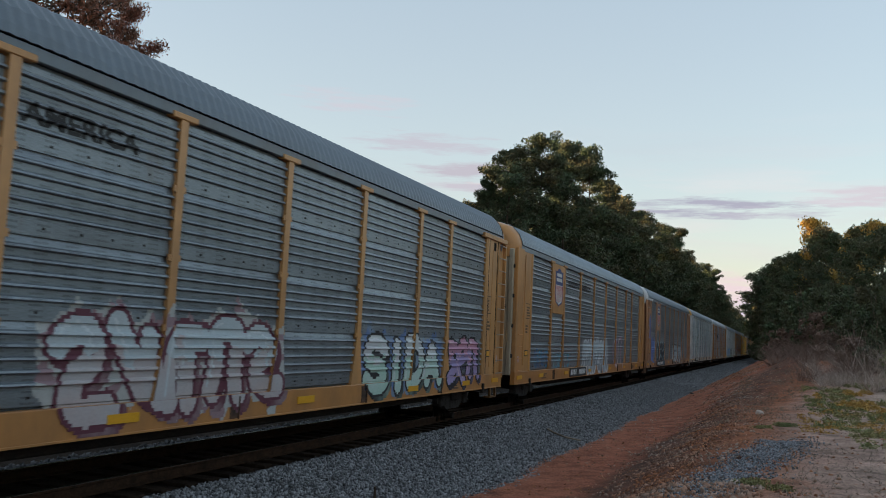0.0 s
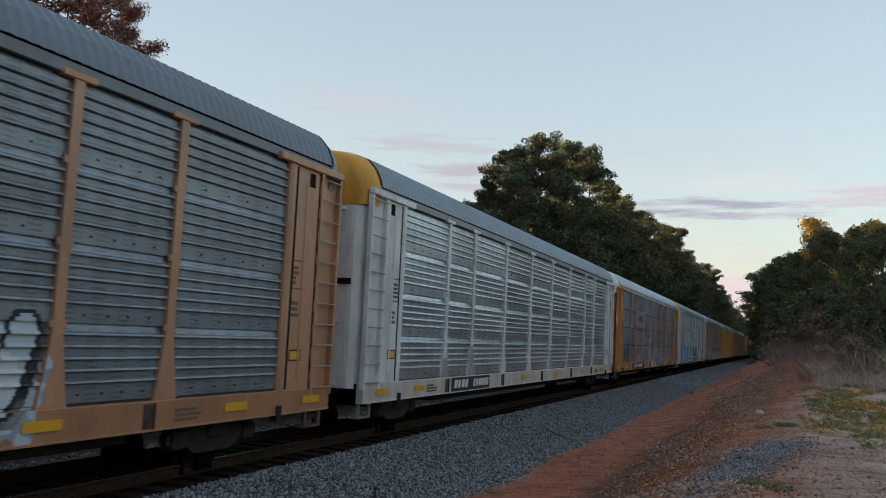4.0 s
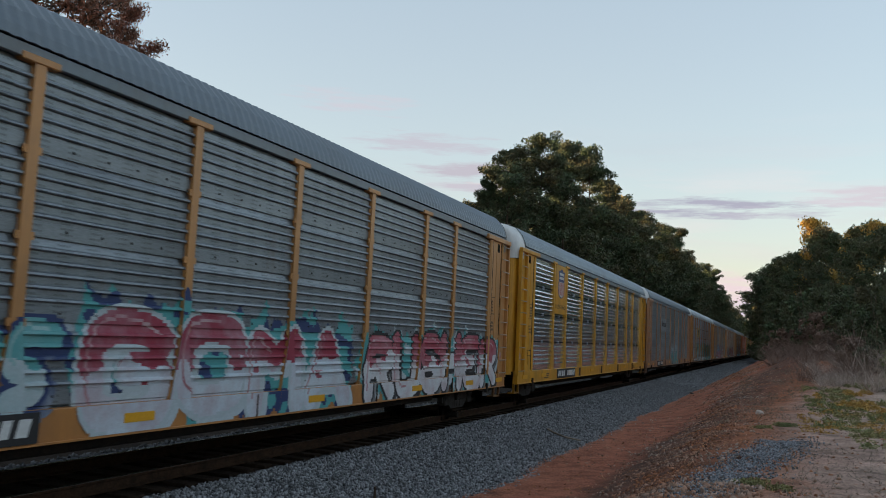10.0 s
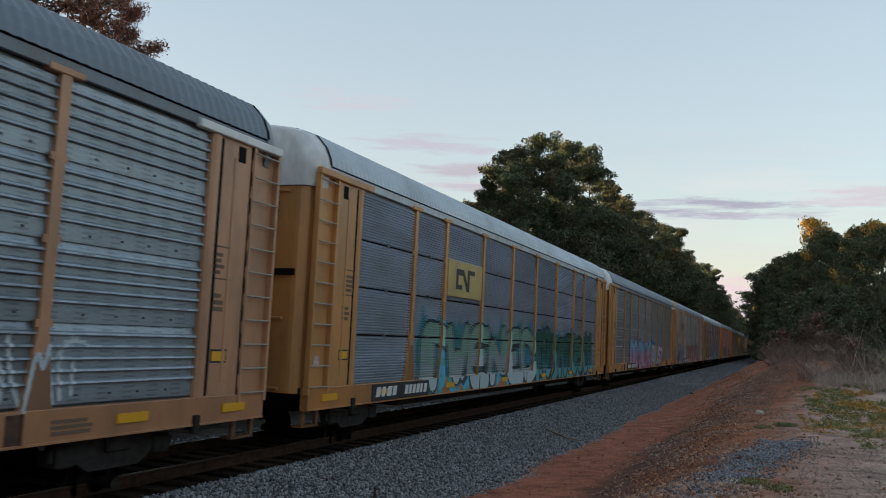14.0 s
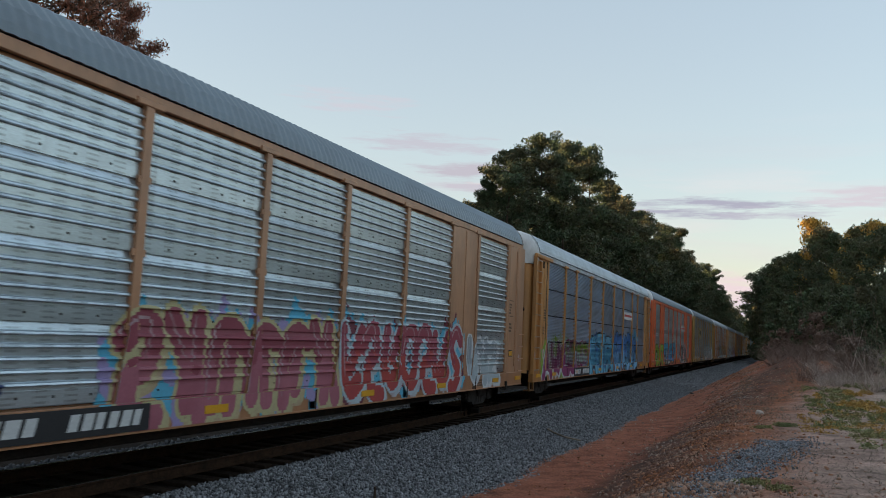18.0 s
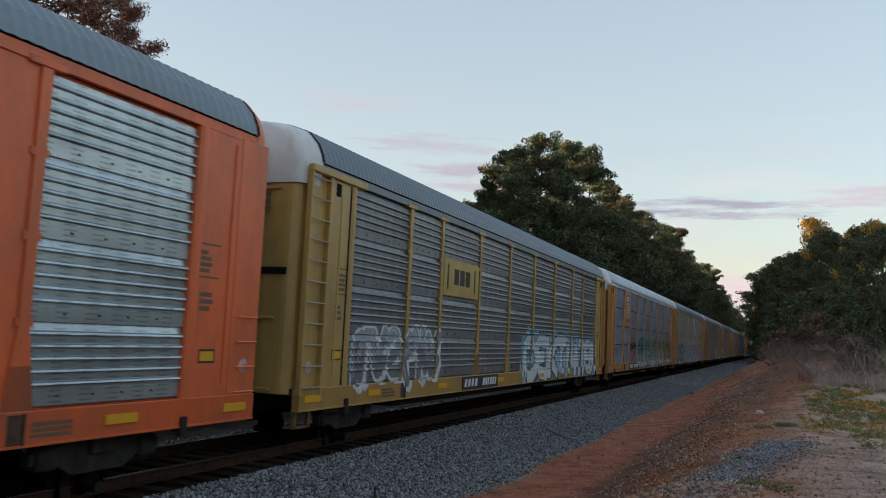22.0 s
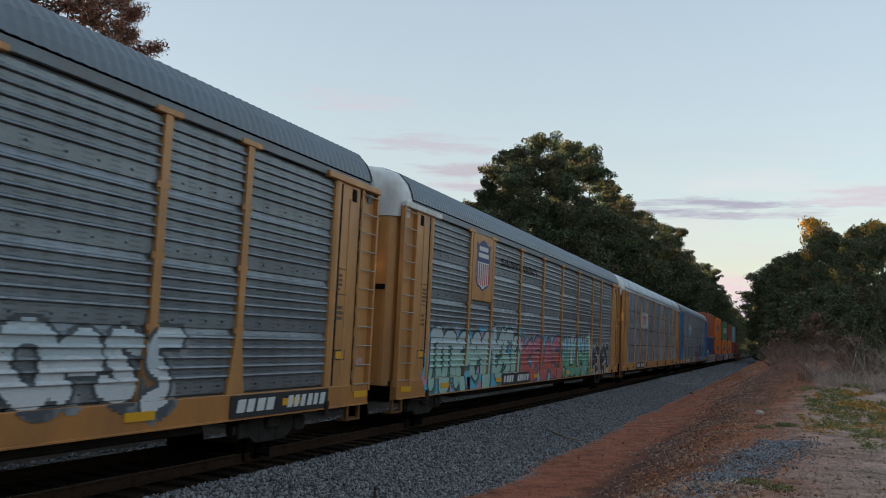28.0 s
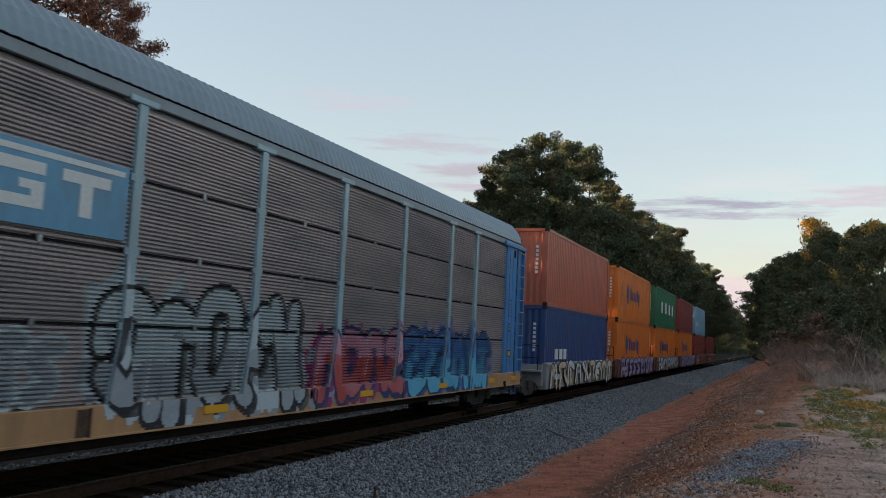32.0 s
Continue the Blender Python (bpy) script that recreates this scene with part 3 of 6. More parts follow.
def door_mesh(sign):
    """The end doors below the hood: rounded at the corners, with folds and a sunken middle."""
    def build():
        s = Shape()
        half = [(1.43 - 0.29 * (1 - math.cos(a)), 13.25 + 0.47 * math.sin(a)) for a in [k * math.pi / 12 for k in range(7)]] + [(0.75, 13.72), (0.73, 13.70), (0.40, 13.70), (0.36, 13.735)]
        ring = half + [(-x, y) for x, y in half[::-1]]
        s.prism([(x, sign * y) for x, y in ring], 2, 1.0, 4.735)
        return s.mesh("end_door")
    return shared(("door", sign), build)


def post_mesh():
    def build():
        s = Shape()
        h = HALF_POST
        ring = [(-h, 5.0), (h, 5.0), (h, 2.0), (h + 0.144, 1.1), (-h - 0.144, 1.1), (-h, 2.0)]
        s.prism(ring, 0, FACE - 0.05, POST)
        s.box(FACE - 0.05, 1.55, -0.27, 0.27, 4.97, 5.06, 0.012)
        for z in (2.08, 3.04, 4.0):
            for y in (-0.095, 0.095):
                s.box(FACE + 0.03, 1.525, y - 0.03, y + 0.03, z - 0.045, z + 0.045)
        return s.mesh("post")
    return shared("post", build)


def wheel_mesh():
    def build():
        s = Shape()
        n = 20
        for side in (-1, 1):
            rings = [(0.0, 0.64), (0.12, 0.64), (0.13, 0.7), (0.34, 0.705), (0.35, 0.66), (0.445, 0.66), (0.465, 0.685), (0.42, 0.70), (0.42, 0.79), (0.35, 0.79), (0.33, 0.75), (0.15, 0.76), (0.13, 0.83), (0.0, 0.83)]
            vs = [(side * x, r * math.cos(2 * math.pi * i / n), r * math.sin(2 * math.pi * i / n)) for r, x in rings for i in range(n)]
            m = len(rings)
            s.add(vs, [(k * n + i, k * n + (i + 1) % n, (k + 1) * n + (i + 1) % n, (k + 1) * n + i) for k in range(m - 1) for i in range(n)])
        s.rod((-1.1, 0, 0), (1.1, 0, 0), 0.075, 8)
        return s.mesh("wheelset")
    return shared("wheel", build)


def truck_mesh():
    def build():
        s = Shape()
        for side in (-1, 1):
            ring = [(-1.12, 0.52), (-1.12, 0.38), (-0.72, 0.36), (-0.45, 0.2), (0.45, 0.2), (0.72, 0.36), (1.12, 0.38), (1.12, 0.52), (0.6, 0.66), (0.34, 0.7), (-0.34, 0.7), (-0.6, 0.66)]
            s.prism(ring, 0, side * 0.92, side * 1.06)
            for y in (-0.88, 0.88):
                s.box(side * 1.0 - 0.12, side * 1.0 + 0.12, y - 0.16, y + 0.16, 0.30, 0.58, 0.03)
            for y in (-0.2, 0.0, 0.2):
                s.rod((side * 1.0, y, 0.25), (side * 1.0, y, 0.5), 0.075, 8)
        s.box(-1.15, 1.15, -0.22, 0.22, 0.42, 0.72, 0.03)
        return s.mesh("truck_frame")
    return shared("truck", build)


def coupler_mesh():
    def build():
        s = Shape()
        s.box(-0.08, 0.08, 13.3, 14.1, 0.76, 0.98, 0.02)
        s.box(-0.17, 0.15, 14.0, 14.3, 0.70, 1.02, 0.05)
        s.rod((0.5, 13.6, 0.85), (0.32, 14.28, 0.5), 0.03)
        return s.mesh("coupler")
    return shared("coupler", build)


def ladder_mesh(sign):
    """Corner ladder: a shallow channel with rungs between two stiles, and the step below it."""
    def build():
        s = Shape()
        y0, y1 = sorted((sign * 13.6, sign * 12.92))
        s.box(FACE - 0.02, FACE + 0.01, y0, y1, 1.0, 5.0)
        for y in (y0, y1):
            s.box(FACE, 1.575, y - 0.035, y + 0.035, 0.98, 5.0, 0.008)
        return s.mesh("corner_ladder")
    return shared(("ladder", sign), build)


def step_mesh():
    """The stirrup step under the corner ladder."""
    def build():
        s = Shape()
        for y in (-0.24, 0.24):
            s.box(1.37, 1.43, y - 0.045, y + 0.045, 0.42, 1.0)
        return s.box(1.22, 1.43, -0.29, 0.29, 0.40, 0.44).mesh("stirrup_step")
    return shared("step", build)


def sill_mesh(side):
    """One side sill: a tall channel with a lip along its foot."""
    def build():
        ring = [(side * x, z) for x, z in ((1.40, 0.705), (1.565, 0.705), (1.565, 0.728), (1.55, 0.735), (1.55, 1.095), (1.54, 1.105), (1.40, 1.105))]
        return Shape().prism(ring, 1, -13.6, 13.6).mesh("side_sill")
    return shared(("sill", side), build)


def plates_mesh():
    """The rail that carries the roof along the top of both sides."""
    def build():
        s = Shape()
        for side in (-1, 1):
            s.box(min(side * 1.44, side * 1.525), max(side * 1.44, side * 1.525), -13.3, 13.3, 5.0, 5.155, 0.008)
            s.box(min(side * 1.36, side * 1.42), max(side * 1.36, side * 1.42), -11.9, 11.9, 1.1, 5.0)
        return s.mesh("top_plate")
    return shared("plates", build)


def far_side_mesh():
    def build():
        s = Shape()
        s.box(-1.5, -1.45, -13.6, 13.6, 1.1, 5.0)
        for y in EDGES:
            s.box(-1.56, -1.5, y - 0.1, y + 0.1, 1.1, 5.0)
        return s.mesh("far_side")
    return shared("far_side", build)


def split(t, axis, c):
    """Cuts a triangle soup (n, 3, 2) along one line."""
    s0, s1, s2 = t[:, 0, axis] - c, t[:, 1, axis] - c, t[:, 2, axis] - c
    cross = (np.minimum(np.minimum(s0, s1), s2) < -1e-5) & (np.maximum(np.maximum(s0, s1), s2) > 1e-5)
    i = np.flatnonzero(cross)
    if not len(i):
        return t
    q0, q1, q2 = s0[i] > 0, s1[i] > 0, s2[i] > 0
    lone = np.where(q1 == q2, 0, np.where(q0 == q2, 1, 2))
    keep, t = t[~cross], t[i]
    s = np.stack([s0[i], s1[i], s2[i]], -1)
    i = np.arange(len(t))
    a, b, d = t[i, lone], t[i, (lone + 1) % 3], t[i, (lone + 2) % 3]
    sa, sb, sd = s[i, lone], s[i, (lone + 1) % 3], s[i, (lone + 2) % 3]
    p = a + (b - a) * (sa / (sa - sb))[:, None]
    q = a + (d - a) * (sa / (sa - sd))[:, None]
    return np.concatenate([keep, np.stack([a, p, q], 1), np.stack([p, b, d], 1), np.stack([p, d, q], 1)])


def cut(t, axis, lines):
    """Cuts the soup by many lines, in halves, so that each line meets few triangles."""
    lines = sorted(lines)
    if not lines or not len(t):
        return t
    m = len(lines) // 2
    t = split(t, axis, lines[m])
    up = (t[:, 0, axis] + t[:, 1, axis] + t[:, 2, axis]) > 3 * lines[m]
    return np.concatenate([cut(t[~up], axis, lines[:m]), cut(t[up], axis, lines[m + 1:])])


def drape(name, tris, car, kind, flat, lift, mat, color, label=""):
    """Lays flat paint (n, 3, 2) over the ribs, posts and sill of a car's side."""
    if not len(tris):
        return None
    lo, hi = tris[:, :, 1].min(), tris[:, :, 1].max()
    tris = cut(tris, 1, [z for z in [q[0] for q in PROF[kind]] + [1.105, 2.0] if lo < z < hi])
    lo, hi = tris[:, :, 0].min(), tris[:, :, 0].max()
    tris = cut(tris, 0, [y for e in POSTS for y in (e - HALF_POST - 0.025, e - HALF_POST - 0.001, e + HALF_POST + 0.001, e + HALF_POST + 0.025) if lo < y < hi])
    flatp = tris.reshape(-1, 2)
    z, y = flatp[:, 1], flatp[:, 0]
    p = PROF[kind]
    x = FACE + np.interp(z, [q[0] for q in p], [q[1] for q in p])
    x = np.where(np.abs(y) >= EDGE - 0.09, 1.54, x)
    if flat:
        x = np.where((np.abs(y) >= 7.15) & (np.abs(y) <= 9.1), 1.50, x)
    half = np.where(z > 2.0, HALF_POST, HALF_POST + (2.0 - z) * 0.16)
    for e in POSTS:
        x = np.where(np.abs(y - e) <= half + 2e-3, POST, x)
    x = np.where(z < 1.106, 1.552, x)
    v = np.stack([x + lift, y, z], -1)
    me = soup(name, v, np.arange(len(v)).reshape(-1, 3), mat)
    ob = part(name, me, mat, car, label, color)
    return ob


def words(text, offset=0.0):
    """A line of letters as triangles (n, 3, 2), one unit high, and its width."""
    key = ("text", text, offset)
    if key not in CACHE:
        cu = bpy.data.curves.new("letters", "FONT")
        cu.body, cu.offset, cu.resolution_u = text, offset, 2
        ob = bpy.data.objects.new("letters", cu)
        me = ob.to_mesh()
        me.calc_loop_triangles()
        co = np.array([v.co[:2] for v in me.vertices]).reshape(-1, 2)
        tri = np.array([t.vertices[:] for t in me.loop_triangles]).reshape(-1, 3)
        CACHE[key] = co[tri] if len(tri) else np.zeros((0, 3, 2))
        ob.to_mesh_clear()
        bpy.data.objects.remove(ob)
        bpy.data.curves.remove(cu)
    return CACHE[key].copy()


def flip(t, y0, y1, z0, z1, box, sway=0.0, rng=None):
    """Fits letters into y0..y1, z0..z1 with a swaying base line."""
    (a, b), (c, d) = box
    out = np.empty_like(t)
    u = (t[..., 0] - a) / (b - a)
    w = (t[..., 1] - c) / (d - c)
    out[..., 0] = y0 + u * (y1 - y0) + sway * 0.5 * (w - 0.5)
    out[..., 1] = z0 + w * (z1 - z0) + sway * np.sin(u * 9.0) * 0.12 * (z1 - z0) * (0.5 + w)
    return out


def bounds(t):
    return ((t[..., 0].min(), t[..., 0].max()), (t[..., 1].min(), t[..., 1].max()))


SPRAY = {}


def spray(c1, c2):
    """Sprayed paint that fades from one colour to another in patches."""
    key = (c1, c2)
    if key not in SPRAY:
        SPRAY[key] = material("sprayed_paint", c1, rough=0.6, second=c2, scale=1.6, grain=0.12, bump_scale=30)
    return SPRAY[key]


WHITE, BLACK, CYAN, BLUE, NAVY, TEAL, PINK, RED, MAGENTA, LIME, YELLOW, GREY, PALE, MAROON, LILAC, MINT = (
    (0.62, 0.64, 0.66), (0.015, 0.015, 0.018), (0.10, 0.42, 0.60), (0.05, 0.16, 0.42), (0.02, 0.04, 0.13), (0.08, 0.33, 0.34), (0.55, 0.28, 0.38), (0.42, 0.06, 0.05),
    (0.30, 0.03, 0.14), (0.22, 0.36, 0.03), (0.62, 0.36, 0.02), (0.28, 0.31, 0.34), (0.45, 0.52, 0.55), (0.16, 0.03, 0.05), (0.34, 0.28, 0.50), (0.34, 0.55, 0.45))


STROKES = {"A": "00 13 26 33 40|12 32", "B": "00 06|06 36 44 33 03|33 42 41 30 00", "C": "45 36 16 05 01 10 30 41", "D": "00 06|06 26 44 42 20 00", "E": "46 06 00 40|03 33", "F": "00 06 46|03 33",
           "G": "45 36 16 05 01 10 30 41 43 23", "H": "00 06|40 46|03 43", "I": "20 26", "K": "00 06|46 03 40", "L": "06 00 40", "M": "00 06 23 46 40", "N": "00 06 40 46", "O": "10 01 05 16 36 45 41 30 10",
           "P": "00 06 36 45 44 33 03", "R": "00 06 36 45 44 33 03|23 40", "S": "45 36 16 05 04 13 33 42 41 30 10 01", "T": "20 26|06 46", "U": "06 01 10 30 41 46", "V": "06 20 46", "W": "06 10 23 30 46",
           "Y": "06 23 46|23 20", "Z": "06 46 00 40", "5": "46 06 03 33 42 41 30 00", "7": "06 46 10"}
# shapes of no alphabet, for writing that cannot be read
ODD = ("00 16 24|24 36 40", "05 16 36 33 13 10 40", "06 02 20 42|23 46", "00 05 26 45|24 20", "46 16 03 23 31 00", "06 23 20|36 33 40", "10 01 04 36 44|13 33", "00 13 06 46 33 40", "03 06 46 42 20 02", "45 26 05 23 41 20 00")


def pen(text, y0, y1, z0, z1, rng, loose=0.35, smooth=1):
    """Pen lines (lists of points) that write text between y0..y1 and z0..z1; a '?' is an odd unreadable shape."""
    n = len(text)
    lines = []
    for i, ch in enumerate(text):
        if ch == " ":
            continue
        code = ODD[rng.integers(0, len(ODD))] if ch == "?" else STROKES[ch]
        w = (y1 - y0) / n
        cy, grow, lean = y0 + w * i, rng.uniform(0.9, 1.12), rng.uniform(-0.12, 0.2)
        lift = rng.uniform(-0.05, 0.05) * (z1 - z0)
        for line in code.split("|"):
            p = np.array([(int(q[0]) / 4, int(q[1]) / 6) for q in line.split()], float)
            p += rng.normal(0, 0.07 * loose, p.shape)
            for _ in range(smooth):
                a, b = p[:-1] * 0.75 + p[1:] * 0.25, p[:-1] * 0.25 + p[1:] * 0.75
                p = np.concatenate([p[:1], np.stack([a, b], 1).reshape(-1, 2), p[-1:]])
            u = cy + w * (0.12 + 0.76 * p[:, 0]) + lean * (p[:, 1] - 0.5) * 0.5 * (z1 - z0)
            v = z0 + lift + (z1 - z0) * (0.5 + (p[:, 1] - 0.5) * grow)
            lines.append(np.stack([u, v], -1))
    return lines


class Wall:
    """A grid over a piece of a car's side, in strips that follow its ribs; masks on it become sheets of paint."""

    def __init__(self, car, kind, flat, y0, y1, z0, z1):
        self.car, self.kind, self.flat = car, kind, flat
        y0, y1, z0, z1 = max(y0, -13.55), min(y1, 13.55), max(z0, 0.735), min(z1, 4.92)
        marks = sorted({z0, z1, *[z for z in [q[0] for q in PROF[kind]] + [1.106, 1.13] if z0 < z < z1]})
        levels = []
        for a, b in zip(marks, marks[1:]):
            k = max(1, math.ceil((b - a) / 0.05))
            levels += [a + (b - a) * i / k for i in range(k)]
        levels.append(z1)
        self.edge = np.array(levels)
        self.y = np.arange(y0, y1, 0.012)
        self.x = FACE + np.interp(self.edge, [q[0] for q in PROF[kind]], [q[1] for q in PROF[kind]])
        self.z = np.sort(np.concatenate([self.edge, (self.edge[1:] + self.edge[:-1]) / 2]))

    def far(self):
        return np.full((len(self.z), len(self.y)), 9.0)

    def distance(self, lines, reach=0.5, shift=(0.0, 0.0)):
        """Distance of each point from the nearest pen line."""
        d = self.far()
        for p in lines:
            for (ay, az), (by, bz) in zip(p + np.array(shift), p[1:] + np.array(shift)):
                i, j = np.searchsorted(self.y, [min(ay, by) - reach, max(ay, by) + reach])
                k, m = np.searchsorted(self.z, [min(az, bz) - reach, max(az, bz) + reach])
                if j <= i or m <= k:
                    continue
                gy, gz = self.y[None, i:j], self.z[k:m, None]
                vy, vz = by - ay, bz - az
                u = np.clip(((gy - ay) * vy + (gz - az) * vz) / (vy * vy + vz * vz + 1e-9), 0, 1)
                d[k:m, i:j] = np.minimum(d[k:m, i:j], np.hypot(gy - ay - u * vy, gz - az - u * vz))
        return d

    def ovals(self, rows):
        """Smallest squared reach to a set of ovals (y, z, half width, half height, wobble)."""
        d = self.far()
        gy, gz = self.y[None], self.z[:, None]
        for cy, cz, hy, hz, wob in rows:
            i, j = np.searchsorted(self.y, [cy - 1.5 * hy, cy + 1.5 * hy])
            g = gy[:, i:j]
            a = np.arctan2((gz - cz) / hz, (g - cy) / hy)
            d[:, i:j] = np.minimum(d[:, i:j], (((g - cy) / hy) ** 2 + ((gz - cz) / hz) ** 2) * (1 + 0.22 * np.sin(5 * a + wob) + 0.12 * np.sin(11 * a + 2 * wob)))
        return d

    def depth(self, y, z, k, half):
        """The two depths of strip k at y, at its lower and its upper edge."""
        if z < 1.106:
            return 1.552, 1.552
        for e in POSTS:
            if abs(y - e) <= half:
                return POST + 0.002, POST + 0.002
        if abs(y) >= EDGE - 0.09:
            return 1.542, 1.542
        if self.flat and 7.15 <= abs(y) <= 9.1:
            return 1.502, 1.502
        return self.x[k], self.x[k + 1]

    def paint(self, name, mask, lift, mat):
        """Lays the mask on the car as one mesh: a quad for each run of each strip."""
        vs = []
        y, step = self.y, 0.006
        for k in range(len(self.edge) - 1):
            zb, zt = self.edge[k], self.edge[k + 1]
            zm = (zb + zt) / 2
            rows = [mask[2 * k], mask[2 * k + 1], mask[2 * k + 2]]
            runs = []
            for r in rows:
                q = np.flatnonzero(np.diff(np.concatenate([[0], r.astype(np.int8), [0]])))
                runs.append(q.reshape(-1, 2))
            half = post_half(zm)
            cuts = sorted([e + h for e in POSTS for h in (-half, half)] + [-EDGE + 0.09, EDGE - 0.09] + ([-9.1, -7.15, 7.15, 9.1] if self.flat else []))
            slant = len(runs[0]) == len(runs[1]) == len(runs[2])
            for n, (a, b) in enumerate(runs[1]):
                ya, yb = y[a] - step, y[b - 1] + step
                lo, hi = (ya, yb), (ya, yb)
                if slant:
                    (a0, b0), (a2, b2) = runs[0][n], runs[2][n]
                    if abs(a0 - a2) < 12 and abs(b0 - b2) < 12:
                        lo, hi = (y[a0] - step, y[b0 - 1] + step), (y[a2] - step, y[b2 - 1] + step)
                inner = [c for c in cuts if ya + 0.012 < c < yb - 0.012]
                ends = [None] + inner + [None]
                for c, d in zip(ends, ends[1:]):
                    p0, p1 = (lo[0], hi[0]) if c is None else (c + 0.001, c + 0.001)
                    q0, q1 = (lo[1], hi[1]) if d is None else (d - 0.001, d - 0.001)
                    x0, x1 = self.depth(((ya if c is None else c) + (yb if d is None else d)) / 2, zm, k, half)
                    vs += [(x0 + lift, p0, zb), (x0 + lift, q0, zb), (x1 + lift, q1, zt), (x1 + lift, p1, zt)]
        if vs:
            part(name, soup(name, vs, np.arange(len(vs)).reshape(-1, 4), mat), mat, self.car)["kind"] = "stuff"


def graffiti(car, kind, flat, spec, seed):
    """One piece: a sprayed cloud, thick letters with a drop shadow, an outline, two-tone filling and thin glints."""
    y0, y1, z0, z1, text, c1, c2, line, back = spec
    rng = np.random.default_rng(seed)
    w, hgt = y1 - y0, z1 - z0
    odd = not text
    if odd:
        text = "?" * max(2, int(round(w / (0.62 * hgt + 0.1))))
    wall = Wall(car, kind, flat, y0 - 0.7, y1 + 0.7, z0 - 0.4, z1 + 0.45)
    cell = w / len(text)
    thin = not line and not back
    thick = min(0.185 * cell, 0.15 * hgt) * (0.3 if thin else 1.0)
    pad = 0.75 * thick
    strokes = pen("??" if text == "#" else text, y0, y1, z0 + pad, z1 - pad, rng, 0.9 if "?" in text else 0.3, 2)
    d = wall.distance(strokes)
    if text == "#":
        wall.paint("sprayed_patch", d < 0.16 * hgt, 0.004, spray(c1, c2))
        return
    if thin:
        wall.paint("graffiti_tag", d < max(0.03, thick), 0.010, spray(c1, c2))
        return
    edge = 0.05 + 0.02 * min(1.0, hgt / 1.5)
    speck = np.array([[noise.noise(Vector((a * 3.1, b * 4.3, seed * 0.37))) for a in wall.y[::8]] for b in wall.z])
    speck = np.array([np.interp(wall.y, wall.y[::8], row) for row in speck])
    if back:
        n = max(4, int(w / 0.4))
        cloud = wall.ovals([(y0 + w * (i + 0.5) / n, (z0 + z1) / 2 + rng.uniform(-0.12, 0.14) * hgt, w / n * rng.uniform(0.8, 1.4), hgt * rng.uniform(0.42, 0.62), rng.uniform(0, 6)) for i in range(n)]) < 1
        wall.paint("graffiti_cloud", cloud & (speck < 0.12), 0.004, spray(back[0], back[0]))
        wall.paint("graffiti_cloud", cloud & (speck >= 0.12), 0.005, spray(back[1], back[1]))
    if line:
        if hgt > 0.9:
            wall.paint("graffiti_shadow", wall.distance(strokes, shift=(0.11, -0.10)) < thick + 0.6 * edge, 0.007, spray(line, tuple(0.5 * (a + b) for a, b in zip(line, c2))))
        wall.paint("graffiti_outline", d < thick + edge, 0.009, spray(line, line))
    level = z0 + hgt * rng.uniform(0.5, 0.64)
    upper = (wall.z[:, None] + 0.35 * hgt * speck) > level
    wall.paint("graffiti_letters", (d < thick) & upper, 0.012, spray(c1, tuple(0.75 * a + 0.25 * b for a, b in zip(c1, c2))))
    wall.paint("graffiti_letters", (d < thick) & ~upper, 0.0125, spray(c2, tuple(0.6 * a + 0.4 * b for a, b in zip(c2, c1))))
    glint = [p[:max(2, len(p) // 2)] + np.array((-0.4 * thick, 0.45 * thick)) for p in strokes]
    wall.paint("graffiti_highlight", wall.distance(glint, 0.1) < 0.022, 0.016, spray(tuple(min(0.75, 0.3 + 0.6 * q) for q in c1), c1))


def lettering(car, kind, flat, text, y0, y1, z0, z1, mat, lift=0.006, name="lettering"):
    t = words(text, 0.035)
    drape(name, flip(t, y0, y1, z0, z1, bounds(t)), car, kind, flat, lift, mat, None)


def bars(car, name, x, y0, y1, z0, z1, rows, mat, cols=1, rng=None):
    """Unreadable small print as plain bars."""
    s = Shape()
    r = rng or random.Random(1)
    step = (z1 - z0) / rows
    for i in range(rows):
        w = (y1 - y0) / cols
        for k in range(cols):
            a = y0 + k * w
            s.box(x, x + 0.004, a, a + w * r.uniform(0.55, 0.85), z0 + i * step, z0 + (i + 0.62) * step)
    ob = part(name, s, mat, car)
    ob["kind"] = "stuff"
    return ob


